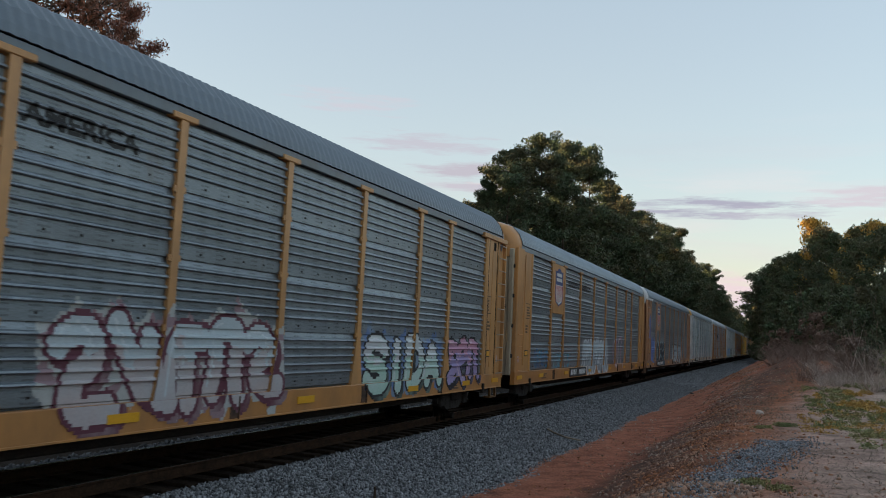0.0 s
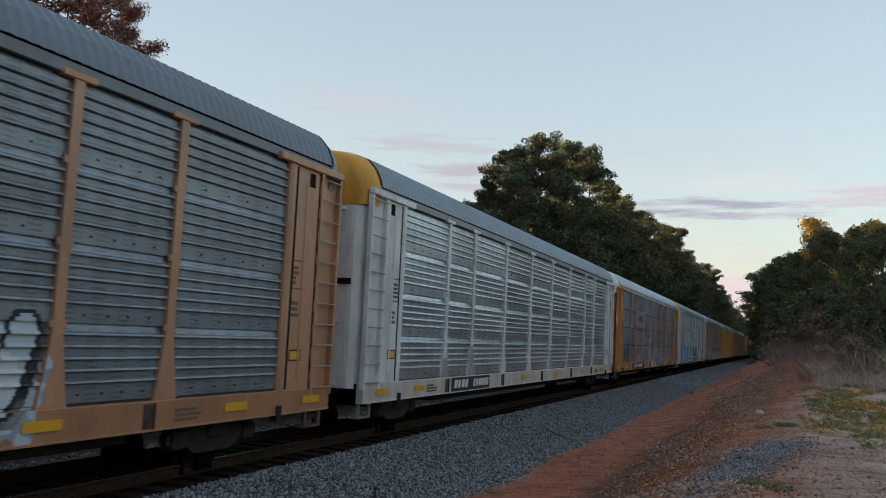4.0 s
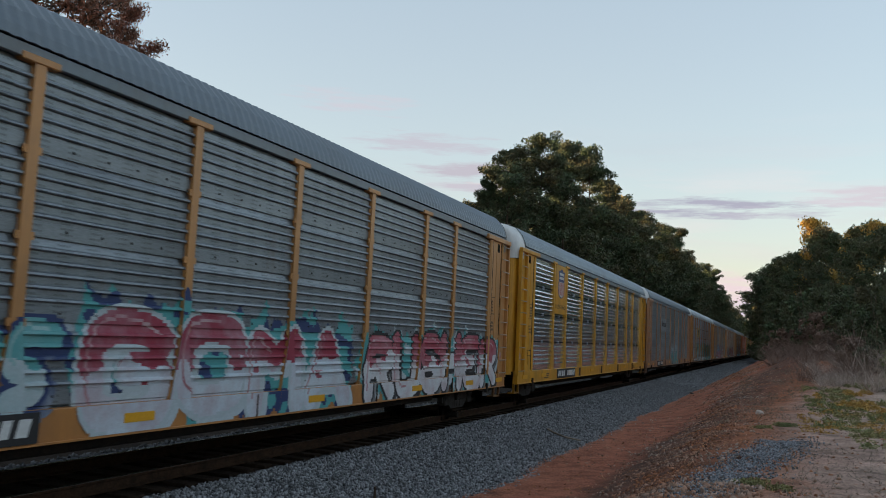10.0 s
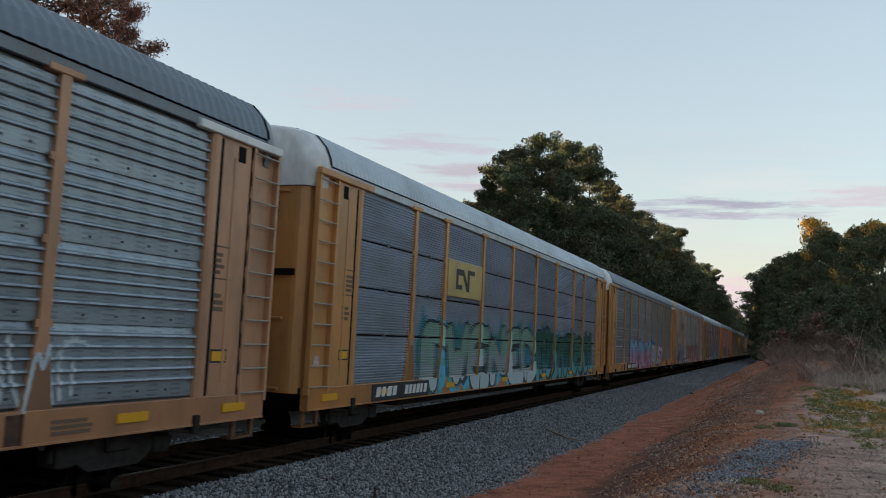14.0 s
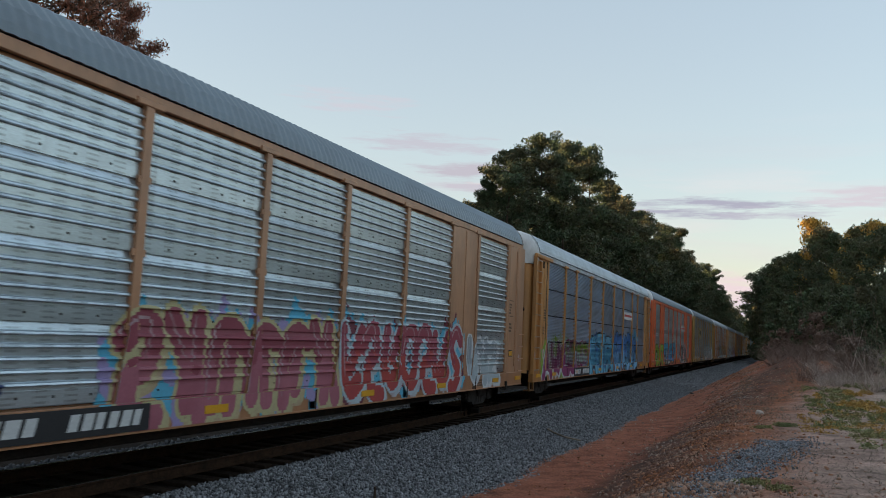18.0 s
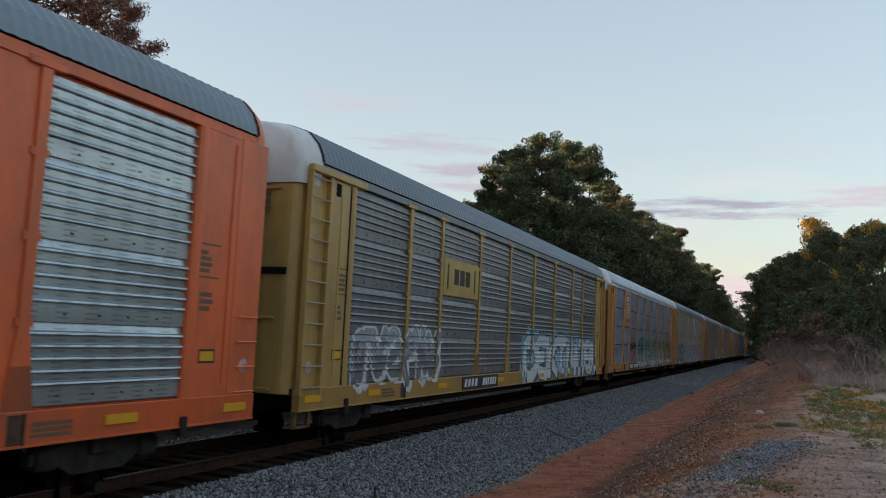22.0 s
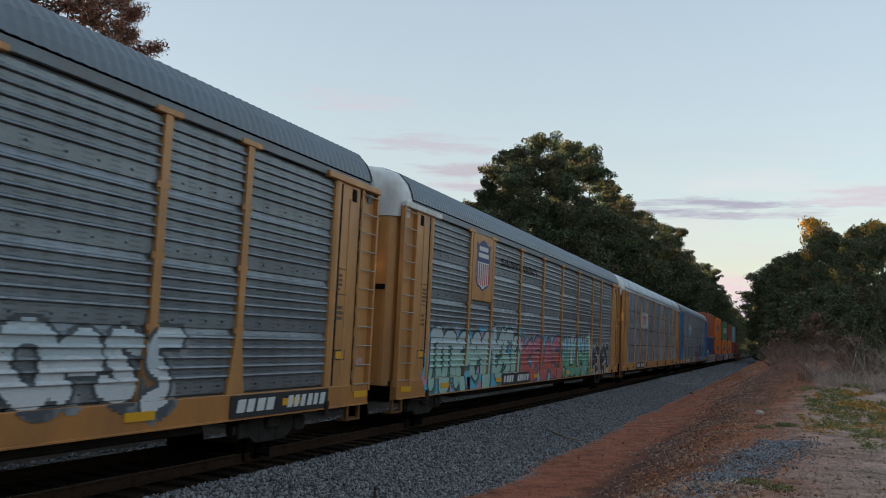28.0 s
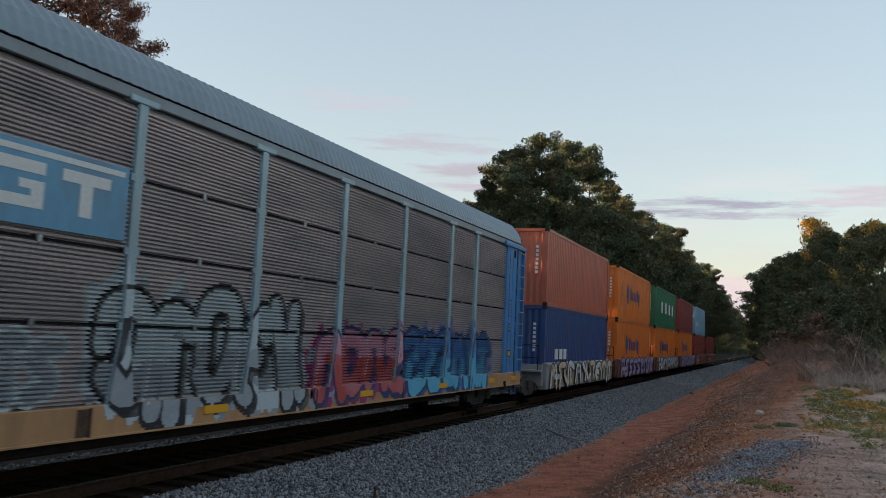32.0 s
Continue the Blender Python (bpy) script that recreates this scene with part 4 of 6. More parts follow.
def shield(car, x, cy, z0, z1, mat_w, mat_b, mat_r):
    """A striped shield with a plain blue head, as shapes only."""
    h, w = z1 - z0, (z1 - z0) * 0.43
    ring = [(-1, 0.93), (-0.62, 0.9), (-0.3, 0.97), (0, 1.0), (0.3, 0.97), (0.62, 0.9), (1, 0.93), (0.9, 0.78), (0.9, 0.6), (1.0, 0.4), (0.95, 0.2), (0.7, 0.09), (0.3, 0.05), (0, 0.0), (-0.3, 0.05), (-0.7, 0.09), (-0.95, 0.2), (-1.0, 0.4), (-0.9, 0.6), (-0.9, 0.78)]
    sh = part("shield", Shape().prism([(cy + a * w, z0 + b * h) for a, b in ring], 0, x, x + 0.004), mat_b, car, "blue and white shield with red stripes")
    inner = [(cy + a * w * 0.9, z0 + 0.04 * h + b * h * 0.93) for a, b in ring]
    part("field", Shape().prism([(y, min(z, z0 + 0.56 * h)) for y, z in inner[7:]], 0, x + 0.002, x + 0.007), mat_w, sh)
    st = Shape()
    for k in range(-3, 4):
        st.box(x + 0.007, x + 0.009, cy + k * w * 0.26 - w * 0.065, cy + k * w * 0.26 + w * 0.065, z0 + (0.10 + 0.03 * abs(k) * 0.6) * h, z0 + 0.54 * h)
    part("stripe", st, mat_r, sh)
    wd = Shape()
    for k, zz in enumerate((0.83, 0.70)):
        wd.box(x + 0.004, x + 0.008, cy - w * (0.6 + 0.1 * k), cy + w * (0.6 + 0.1 * k), z0 + zz * h - 0.05 * h, z0 + zz * h + 0.035 * h)
    part("name_bar", wd, mat_w, sh)


MARKW = material("white_marking", (0.62, 0.63, 0.62), rough=0.6, grain=0.15)
MARKB = material("black_marking", (0.02, 0.02, 0.022), rough=0.6, grain=0.15)
MARKP = material("sticker_print", (0.55, 0.45, 0.42), rough=0.5, second=(0.45, 0.12, 0.12), scale=9)
POCKET = material("rusty_pocket", (0.09, 0.045, 0.025), rough=0.85, second=(0.03, 0.02, 0.015), scale=6, grain=0.3)
MARKD = material("dark_print", (0.15, 0.095, 0.06), rough=0.7)
MARKY = material("yellow_reflector", (0.72, 0.36, 0.02), rough=0.4, grain=0.1)
MARKN = material("blue_marking", (0.03, 0.05, 0.18), rough=0.5, grain=0.1)
MARKR = material("red_marking", (0.45, 0.05, 0.05), rough=0.5, grain=0.1)


ALONG = (0.46, 0.45, 0.44, 0.3, 0.22, 0.35, 0.45, 0.25, 0.36, 0.33, 0.18, 0.18, 0.19, 0.19, 0.2, 0.2, 0.2, 0.2, 0.21, 0.22, 0.22)


def autorack(index, spec):
    """One enclosed car carrier, at the track with its own colours and graffiti."""
    paint, roof, sheet, top, kind, flat = spec["paint"], spec["roof"], spec["sheet"], spec["top"], spec["kind"], spec.get("flat", False)
    rnd = random.Random(100 + index)
    sheet_mat = GALV_OLD if sheet in (GR1, GR2, GR4) else GALV_NEW if kind == "slot" else GALV_FINE if kind == "fine" else GALV
    car = empty("autorack_car", spec["label"], "railroad car", "cars of the train")
    for side in (1, -1):
        part("side_sill", sill_mesh(side), PAINT, car, "", spec.get("sill", paint if kind == "slot" else (0.84 * paint[0], 0.76 * paint[1], 0.66 * paint[2])))
    part("deck", shared("deck", lambda: Shape().box(-1.4, 1.4, -13.6, 13.6, 0.98, 1.10).mesh("deck")), STEEL, car)
    part("centre_sill", shared("centre_sill", lambda: Shape().box(-0.35, 0.35, -13.4, 13.4, 0.62, 0.98).mesh("centre_sill")), STEEL, car)
    part("top_plate", plates_mesh(), PAINT, car, "", paint if kind == "band" and flat else roof)
    # dark box added under the deck to block skylight below the car
    part("underframe", shared("underframe", lambda: Shape().box(-1.15, 1.15, -8.9, 8.9, 0.5, 0.98, 0.03).mesh("underframe")), STEEL, car)
    part("roof", roof_mesh(), ROOF, car, "ribbed metal roof", roof)
    part("far_side", far_side_mesh(), GALV, car, "", sheet)
    for sign in (-1, 1):
        cap = part("end_hood", hood_mesh(sign), PAINT, car, "", top if sign < 0 else spec.get("rear", roof))
        part("hood_seam", seam_mesh(sign), DARK, cap)
        end = part("end_door", door_mesh(sign), PAINT, car, "", spec.get("door", paint))
        for z in (1.05, 2.30, 4.62):
            part("door_belt", shared("door_belt", lambda: Shape().box(-1.0, 1.0, -0.02, 0.02, 0, 0.05, 0.008).mesh("door_belt")), PAINT, end, "", spec.get("door", paint), pose(0, sign * 13.735, z))
        y0, y1 = sorted((sign * 12.88, sign * 11.86))
        part("corner_panel", shared(("corner", sign), lambda: Shape().box(1.40, 1.535, y0, y1, 1.05, 5.0, 0.01).mesh("corner_panel")), PAINT, car, "", paint)
        part("door_post", shared(("door_post", sign), lambda: Shape().prism([(1.47, -0.11), (1.53, -0.10), (1.565, -0.05), (1.57, 0.0), (1.565, 0.05), (1.53, 0.10), (1.47, 0.11)], 2, 1.1, 5.0).mesh("door_post")), PAINT, car, "", paint, pose(0, sign * 11.96, 0))
        clam = flat or spec.get("clam", False)
        if clam:
            part("side_door", shared(("side_door", sign), lambda: Shape().box(1.40, 1.54, min(sign * 13.6, sign * 12.88), max(sign * 13.6, sign * 12.88), 1.05, 5.06, 0.02).mesh("side_door")), PAINT, car, "", paint)
            part("door_rib", shared("door_rib", lambda: Shape().box(1.53, 1.56, -0.03, 0.03, 1.3, 4.9, 0.008).mesh("door_rib")), PAINT, car, "", paint, pose(0, sign * 12.75, 0))
            part("hinge_column", Shape().box(1.28, 1.42, min(sign * 13.6, sign * 13.76), max(sign * 13.6, sign * 13.76), 1.0, 5.0, 0.02), PAINT, car, "", spec.get("door", paint))
            for k in range(4):
                part("grab_iron", shared("rung_short", lambda: Shape().rod((1.60, -0.25, 0), (1.60, 0.25, 0), 0.014, 6).mesh("grab_iron")), PAINT, car, "", tuple(min(1, c * 1.3) for c in paint), pose(0, sign * 13.25, 1.15 + 0.38 * k))
                part("hinge", shared("hinge", lambda: Shape().box(1.38, 1.45, -0.09, 0.09, -0.06, 0.06, 0.01).mesh("hinge")), STEEL, car, at=pose(0, sign * 13.62, 1.6 + 0.95 * k))
        else:
            part("door_rib", shared("door_rib2", lambda: Shape().box(1.53, 1.55, -0.03, 0.03, 1.3, 4.7, 0.006).mesh("door_rib")), PAINT, car, "", paint, pose(0, sign * 12.45, 0))
        fr = Shape()
        fr.box(1.5355, 1.538, sign * 12.22 - 0.29, sign * 12.22 + 0.29, 3.30, 3.325)
        fr.box(1.5355, 1.538, sign * 12.22 - 0.29, sign * 12.22 + 0.29, 2.82, 2.845)
        part("stencil_frame", fr, MARKD, car)["kind"] = "stuff"
        part("placard_border", Shape().box(1.5355, 1.5385, sign * 12.35 - 0.19, sign * 12.35 + 0.19, 1.59, 1.79), MARKB, car)
        if rnd.random() < 0.7:
            part("sticker", shared("sticker", lambda: Shape().rod((1.0, 0, 0), (1.003, 0, 0), 0.11, 14).mesh("sticker")), MARKP, car, "round pale sticker", at=pose(0.486 if not clam else 0.541, sign * 13.26, rnd.uniform(1.45, 1.7)))
        if not clam:
            lad = part("corner_ladder", ladder_mesh(sign), PAINT, car, "", paint)
            part("stirrup_step", step_mesh(), PAINT, car, "", tuple(0.35 * c for c in paint), pose(0, sign * 13.26, 0))
            for k in range(11):
                part("rung", shared("rung", lambda: Shape().rod((1.575, -0.34, 0), (1.575, 0.34, 0), 0.016, 6).mesh("rung")), PAINT, lad, "", (0.30, 0.25, 0.20), pose(0, sign * 13.26, 1.12 + 0.375 * k))
            a, b = sorted((sign * 13.65, sign * 11.5))
            part("door_track", Shape().box(1.48, 1.60, a, b, 4.96, 5.09, 0.015), PAINT, car, "", top if rnd.random() < 0.3 else paint)
            part("notch", Shape().box(1.50, 1.545, sign * 12.6 - 0.09, sign * 12.6 + 0.09, 4.66, 4.9), DARK, car)
            wide = 0.055 if sign > 0 else 0.02
            part("door_gap", Shape().box(1.46, 1.545, sign * 12.90 - wide, sign * 12.90 + wide, 1.1, 4.95), DARK, car)
            for k in range(9):
                part("door_hinge", shared("door_hinge", lambda: Shape().box(1.50, 1.556, -0.035, 0.035, -0.10, 0.10, 0.012).mesh("door_hinge")), PAINT, car, "", paint, pose(0, sign * 12.90, 1.3 + 0.42 * k))
            part("door_groove", shared("door_groove", lambda: Shape().box(1.50, 1.54, -0.03, 0.03, 1.12, 4.93).mesh("door_groove")), DARK, car, at=pose(0, sign * 12.10, 0))
        rod = Shape().rod((1.50, sign * 10.4, 0.80), (1.50, sign * 11.9, 0.62), 0.02, 6).rod((1.50, sign * 11.9, 0.62), (1.46, sign * 12.6, 0.66), 0.02, 6)
        rod.box(1.42, 1.60, sign * 11.9 - 0.06, sign * 11.9 + 0.06, 0.60, 0.86, 0.01)
        part("uncoupling_rod", rod, STEEL, car)
        tr = part("truck_frame", truck_mesh(), TRUCK, car, "", at=pose(0, sign * 10.9, 0))
        for dy in (-0.88, 0.88):
            part("wheelset", wheel_mesh(), STEEL, tr, at=pose(0, dy, 0.42))
        part("coupler", coupler_mesh(), STEEL, car, at=pose(0, 0, 0, 0, 0, 0 if sign > 0 else 180))
        bars(car, "stencil", 1.536, sign * 12.2 - 0.22, sign * 12.2 + 0.2, 2.9, 3.25, 4, MARKD, 1, rnd)
        bars(car, "stencil", 1.536, sign * 12.3 - 0.2, sign * 12.3 + 0.16, 2.35, 2.65, 3, MARKD, 1, rnd)
        part("reflector", Shape().box(1.536, 1.541, sign * 12.35 - 0.16, sign * 12.35 + 0.16, 1.62, 1.76), MARKY, car)
        bars(car, "stencil", 1.553, sign * 9.8 - 0.5, sign * 9.8 + 0.3, 0.80, 1.0, 3, MARKD, 1, rnd)
    if kind != "band":
        # black bars laid in the open slots stand in for their shade
        for k in (1, 2, 3):
            part("tier_gap", shared("tier_gap", lambda: Shape().box(FACE - 0.05, FACE - 0.012, -EDGE, EDGE, -0.020, 0.020).mesh("tier_gap")), DARK, car, "black bar for the shade in the slot between the tiers", at=pose(0, 0, Z0 + k * (Z1 - Z0) / 4))
    # side sheets between the posts
    for a, b in zip(EDGES, EDGES[1:]):
        mid = (a + b) / 2
        if flat and 7.15 <= abs(mid) <= 9.1:
            part("flat_panel", shared(("flat", round(b - a, 2)), lambda: Shape().box(1.40, 1.50, (a - b) / 2, (b - a) / 2, Z0 - 0.02, 5.02, 0.01).box(1.49, 1.515, -0.03, 0.03, 1.2, 4.95).mesh("flat_panel")), PAINT, car, "", paint, pose(0, mid, 0))
        else:
            tone = rnd.uniform(0.85, 1.12)
            part("side_panel", sheet_mesh(kind, b - a), sheet_mat, car, "", tuple(c * tone for c in sheet), pose(0, mid, 0))
    for y in POSTS:
        post = part("post", post_mesh(), PAINT, car, "", spec.get("post", paint), pose(0, y, 0))
        if kind != "slot" and rnd.random() < 0.75:
            h = 1.1 + rnd.uniform(0.35, 0.8)
            w = HALF_POST + (2.0 - h) * 0.16 - 0.002
            part("post_foot", Shape().prism([(-w, h), (w, h), (HALF_POST + 0.142, 1.1), (-HALF_POST - 0.142, 1.1)], 0, POST - 0.01, POST + 0.003), PAINT, post, "rusty brown foot", tuple(0.45 * c + q for c, q in zip(paint, (0.03, 0.015, 0.01))))
    bolt = Shape()
    tier = (Z1 - Z0) / 4
    for k in range(4):
        z = Z0 + k * tier + (0.11 if kind == "band" else tier)
        if z > 4.9:
            continue
        for a, b in zip(EDGES, EDGES[1:]):
            if flat and 7.15 <= abs(a + b) / 2 <= 9.1:
                continue
            for q in ((0.22, 0.42, 0.6, 0.8) if kind == "band" else (0.5,)):
                y = a + (b - a) * q
                if kind == "band":
                    bolt.box(FACE + 0.01, FACE + 0.022, y - 0.014, y + 0.014, z - 0.014, z + 0.014)
                else:
                    bolt.box(FACE - 0.03, FACE + 0.035, y - 0.03, y + 0.03, z - 0.055, z + 0.055, 0.008)
    part("bolt_strip", bolt, STEEL if kind == "band" else GALV, car, "", (0.06, 0.065, 0.07) if kind == "band" else (0.35, 0.37, 0.4))["kind"] = "stuff"
    # yellow reflectors and the number board on the sill
    for y in (-13.0, -10.5, -6.6, -2.2, 2.4, 6.8, 10.6, 13.0):
        yy = y + rnd.uniform(-0.3, 0.3)
        part("reflector", Shape().box(1.552, 1.572, yy - 0.28, yy + 0.28, 0.86, 0.98), MARKY, car)
    ny = spec.get("number", -7.4)
    part("number_board", Shape().box(1.552, 1.570, ny - 1.25, ny + 1.75, 0.74, 1.085), MARKB, car, "black board with white number bars")
    for nm, count, y0, wide in (("mark_bar", 4, ny - 1.1, 0.27), ("number_bar", 6, ny + 0.35, 0.215)):
        for k in range(count):
            w = wide * (0.6, 0.7, 0.78)[rnd.randrange(3)]
            part(nm, shared((nm, round(w, 3)), lambda: Shape().prism([(0, 0.82), (w, 0.82), (w + 0.05, 1.02), (0.05, 1.02)], 0, 1.570, 1.574).mesh(nm)), MARKW, car, at=pose(0, y0 + k * wide, 0))
    for y in (-8.9, -4.6, 0.2, 4.5, 8.9):
        yy = y + rnd.uniform(-0.35, 0.35)
        if abs(yy - ny - 0.25) > 1.7:
            part("sill_pocket", shared("pocket", lambda: Shape().box(1.545, 1.556, -0.10, 0.10, 0.74, 1.07, 0.004).box(1.545, 1.575, 0.10, 0.13, 0.73, 1.08, 0.004).mesh("sill_pocket")), POCKET, car, "dark rusty pocket", at=pose(0, yy, 0))
    # end print on the hood
    bars_end = Shape()
    for k in range(3):
        bars_end.box(0.15, 0.8, -13.752, -13.742, 4.5 - k * 0.13, 4.57 - k * 0.13)
    part("end_stencil", bars_end, MARKD, car)
    part("door_latch", Shape().box(-0.5, 1.2, -13.77, -13.70, 3.1, 3.22, 0.01), DARK, car)
    sign_kind = spec.get("sign")
    if sign_kind:
        a, b = (-9.0, -7.25) if sign_kind == "shield" else (-7.04, -4.4)
        zs = (3.15, 4.99) if sign_kind == "shield" else (3.42, 3.86) if sign_kind == "slim" else (3.15, 4.08)
        back = {"shield": paint}.get(sign_kind, spec.get("sign_back", (0.30, 0.34, 0.38)))
        part("sign_plate", Shape().box(1.40, 1.535, a + 0.02, b - 0.02, zs[0], zs[1], 0.006), PAINT, car, "flat painted panel", back)
        if sign_kind == "shield":
            shield(car, 1.536, -8.13, 3.42 if not spec.get("slogan_low") else 3.72, 4.86, MARKW, MARKN, MARKR)
            if spec.get("slogan_low"):
                t = words("BUILDING AMERICA", 0.01)
                f = flip(t, -8.95, -7.35, 3.34, 3.5, bounds(t))
                v = np.concatenate([np.full((len(f) * 3, 1), 1.537), f.reshape(-1, 2)], 1)
                part("lettering", soup("lettering", v, np.arange(len(v)).reshape(-1, 3), MARKB), MARKB, car)
        else:
            s = Shape()
            mark = spec.get("mark", MARKB)
            if sign_kind == "bold":
                for k in range(3):
                    s.box(1.536, 1.541, -6.3 + k * 0.42, -5.98 + k * 0.42, 3.45, 3.85)
                for y in (-6.75, -4.75):
                    s.box(1.536, 1.541, y - 0.04, y + 0.04, 3.3, 3.95)
            elif sign_kind == "slim":
                s.box(1.536, 1.541, -6.75, -6.2, 3.62, 3.66)
                for y, w in ((-6.1, 0.30), (-5.7, 0.42), (-5.2, 0.34)):
                    s.prism([(y, 3.50), (y + 0.12, 3.50), (y + 0.24, 3.78), (y + w, 3.78), (y + w, 3.71), (y + 0.20, 3.71)], 0, 1.536, 1.541)
                s.box(1.536, 1.541, -4.95, -4.55, 3.60, 3.64)
            elif sign_kind == "hook":
                s.box(1.536, 1.541, -6.95, -4.5, 3.95, 4.02)
                s.prism([(-6.65, 3.35), (-5.75, 3.35), (-5.75, 3.66), (-6.1, 3.66), (-6.1, 3.56), (-5.93, 3.56), (-5.93, 3.48), (-6.47, 3.48), (-6.47, 3.74), (-5.75, 3.74), (-5.75, 3.88), (-6.65, 3.88)], 0, 1.536, 1.541)
                s.prism([(-5.5, 3.74), (-5.22, 3.74), (-5.22, 3.35), (-5.02, 3.35), (-5.02, 3.74), (-4.74, 3.74), (-4.74, 3.88), (-5.5, 3.88)], 0, 1.536, 1.541)
            elif sign_kind == "row":
                for k in range(8):
                    s.box(1.536, 1.541, -6.6 + k * 0.27, -6.42 + k * 0.27, 3.5, 3.78 if k else 3.88)
            elif sign_kind == "band":
                s.box(1.536, 1.541, -6.95, -4.5, 3.30, 3.42)
                s.box(1.536, 1.541, -6.95, -4.5, 3.52, 3.58)
            else:
                s.prism([(-6.6, 3.35), (-6.45, 3.35), (-6.45, 3.88), (-5.9, 3.88), (-5.6, 3.5), (-5.6, 3.9), (-5.05, 3.9), (-5.05, 3.78), (-5.45, 3.78), (-5.45, 3.32), (-5.65, 3.32), (-5.95, 3.72), (-6.3, 3.72), (-6.3, 3.47), (-6.0, 3.47), (-6.0, 3.35)], 0, 1.536, 1.541)
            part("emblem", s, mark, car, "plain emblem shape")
    if spec.get("emblem_flat"):
        e = Shape()
        for k in range(3):
            e.box(1.516, 1.521, -8.72 + k * 0.36, -8.44 + k * 0.36, 3.66, 4.02)
        for y in (-8.92, -7.5):
            e.box(1.502, 1.507, y - 0.03, y + 0.03, 3.5, 4.15)
        part("emblem", e, MARKB, car, "plain black emblem shape")
    if spec.get("slogan"):
        lettering(car, kind, flat, "BUILDING", -6.35, -4.42, 4.3, 4.55, MARKB)
        lettering(car, kind, flat, "AMERICA", -4.08, -2.2, 4.3, 4.55, MARKB)
    if spec.get("stripe"):
        y0, y1, mat = spec["stripe"]
        s = Shape().box(1.50, 1.54, y0, y1, 3.45, 3.85)
        part("plate", s, MARKW, car, "white plate with a red band")
        part("band", Shape().box(1.541, 1.545, y0 + 0.1, y1 - 0.1, 3.6, 3.72), MARKR, car)
    for n, g in enumerate(spec.get("art", ())):
        graffiti(car, kind, flat, (max(-13.4, g[0] + ALONG[index]), min(13.4, g[1] + ALONG[index]), *g[2:]), 1000 * (index + 10) + n)
    return car


TAN = (0.54, 0.255, 0.085)
TAN2 = (0.56, 0.285, 0.105)
ROSE = (0.49, 0.255, 0.14)
YEL = (0.66, 0.31, 0.02)
GR4 = (0.25, 0.26, 0.28)
GR1 = (0.27, 0.31, 0.345)
GR2 = (0.25, 0.28, 0.31)
FI1, FI2 = (0.50, 0.60, 0.72), (0.52, 0.61, 0.73)
GR3 = (0.54, 0.62, 0.67)
OFFW = (0.70, 0.71, 0.71)
RLT, RDK, RMD = (0.46, 0.52, 0.56), (0.15, 0.185, 0.22), (0.21, 0.26, 0.30)
CARS = []
CARS.append(dict(paint=TAN2, roof=RDK, sheet=GR1, top=TAN2, kind="band", slogan=True, art=[(-3.8, 1.0, 0.95, 2.2, "", PALE, (0.46, 0.40, 0.40), (0.12, 0.03, 0.05), ((0.42, 0.43, 0.42), (0.30, 0.20, 0.22))), (4.2, 8.25, 0.95, 2.05, "SIDA", WHITE, (0.42, 0.60, 0.52), BLACK, ((0.14, 0.22, 0.42), (0.20, 0.27, 0.38))), (8.7, 11.1, 1.05, 2.1, "", PINK, LILAC, BLACK, None)],
         label="grey autorack car with yellow posts and graffiti"))
CARS.append(dict(paint=TAN, roof=RMD, sheet=GR1, top=TAN, rear=TAN, clam=True, door=(0.42, 0.36, 0.27), kind="band", sign="shield", slogan=True, number=-4.8, art=[(-11.6, -9.7, 1.2, 1.8, "", BLUE, CYAN, None, None), (-9.1, -6.3, 1.15, 1.7, "", CYAN, PALE, None, None), (-3.9, 1.6, 0.85, 2.2, "", PALE, GREY, WHITE, None), (3.2, 5.8, 0.9, 2.55, "", PINK, WHITE, None, None)],
         label="tan autorack car with a striped shield panel"))
CARS.append(dict(paint=ROSE, roof=RDK, sheet=GR2, top=OFFW, kind="band", sign="shield", art=[(-11.6, -10.1, 1.2, 2.5, "#", (0.14, 0.22, 0.55), (0.18, 0.28, 0.60), None, None), (-10.2, -9.3, 1.9, 2.3, "", PALE, LILAC, None, None), (-13.0, -12.3, 2.7, 3.9, "#", (0.14, 0.22, 0.50), (0.18, 0.26, 0.50), None, None), (-9.2, -4.9, 0.85, 2.3, "CESR", (0.02, 0.035, 0.05), (0.03, 0.06, 0.09), (0.45, 0.62, 0.68), None), (0.2, 6.4, 0.9, 2.15, "KERNOV", PALE, WHITE, BLACK, (PALE, GREY))],
         label="brownish tan autorack car with a striped shield panel"))
CARS.append(dict(paint=OFFW, roof=RMD, sheet=GR3, top=YEL, kind="band", art=[], label="white autorack car with bare galvanised panels"))
CARS.append(dict(paint=TAN, roof=RLT, sheet=FI1, top=OFFW, kind="fine", sign="bold", number=-6.8, art=[(-11.7, -9.5, 1.2, 1.9, "", BLUE, NAVY, None, None), (-2.9, 1.9, 0.8, 2.55, "NEAN", WHITE, PALE, BLACK, None), (2.1, 5.9, 0.8, 2.4, "UNZIE", WHITE, PALE, BLACK, None)],
         label="tan autorack car with finely ribbed grey sides"))
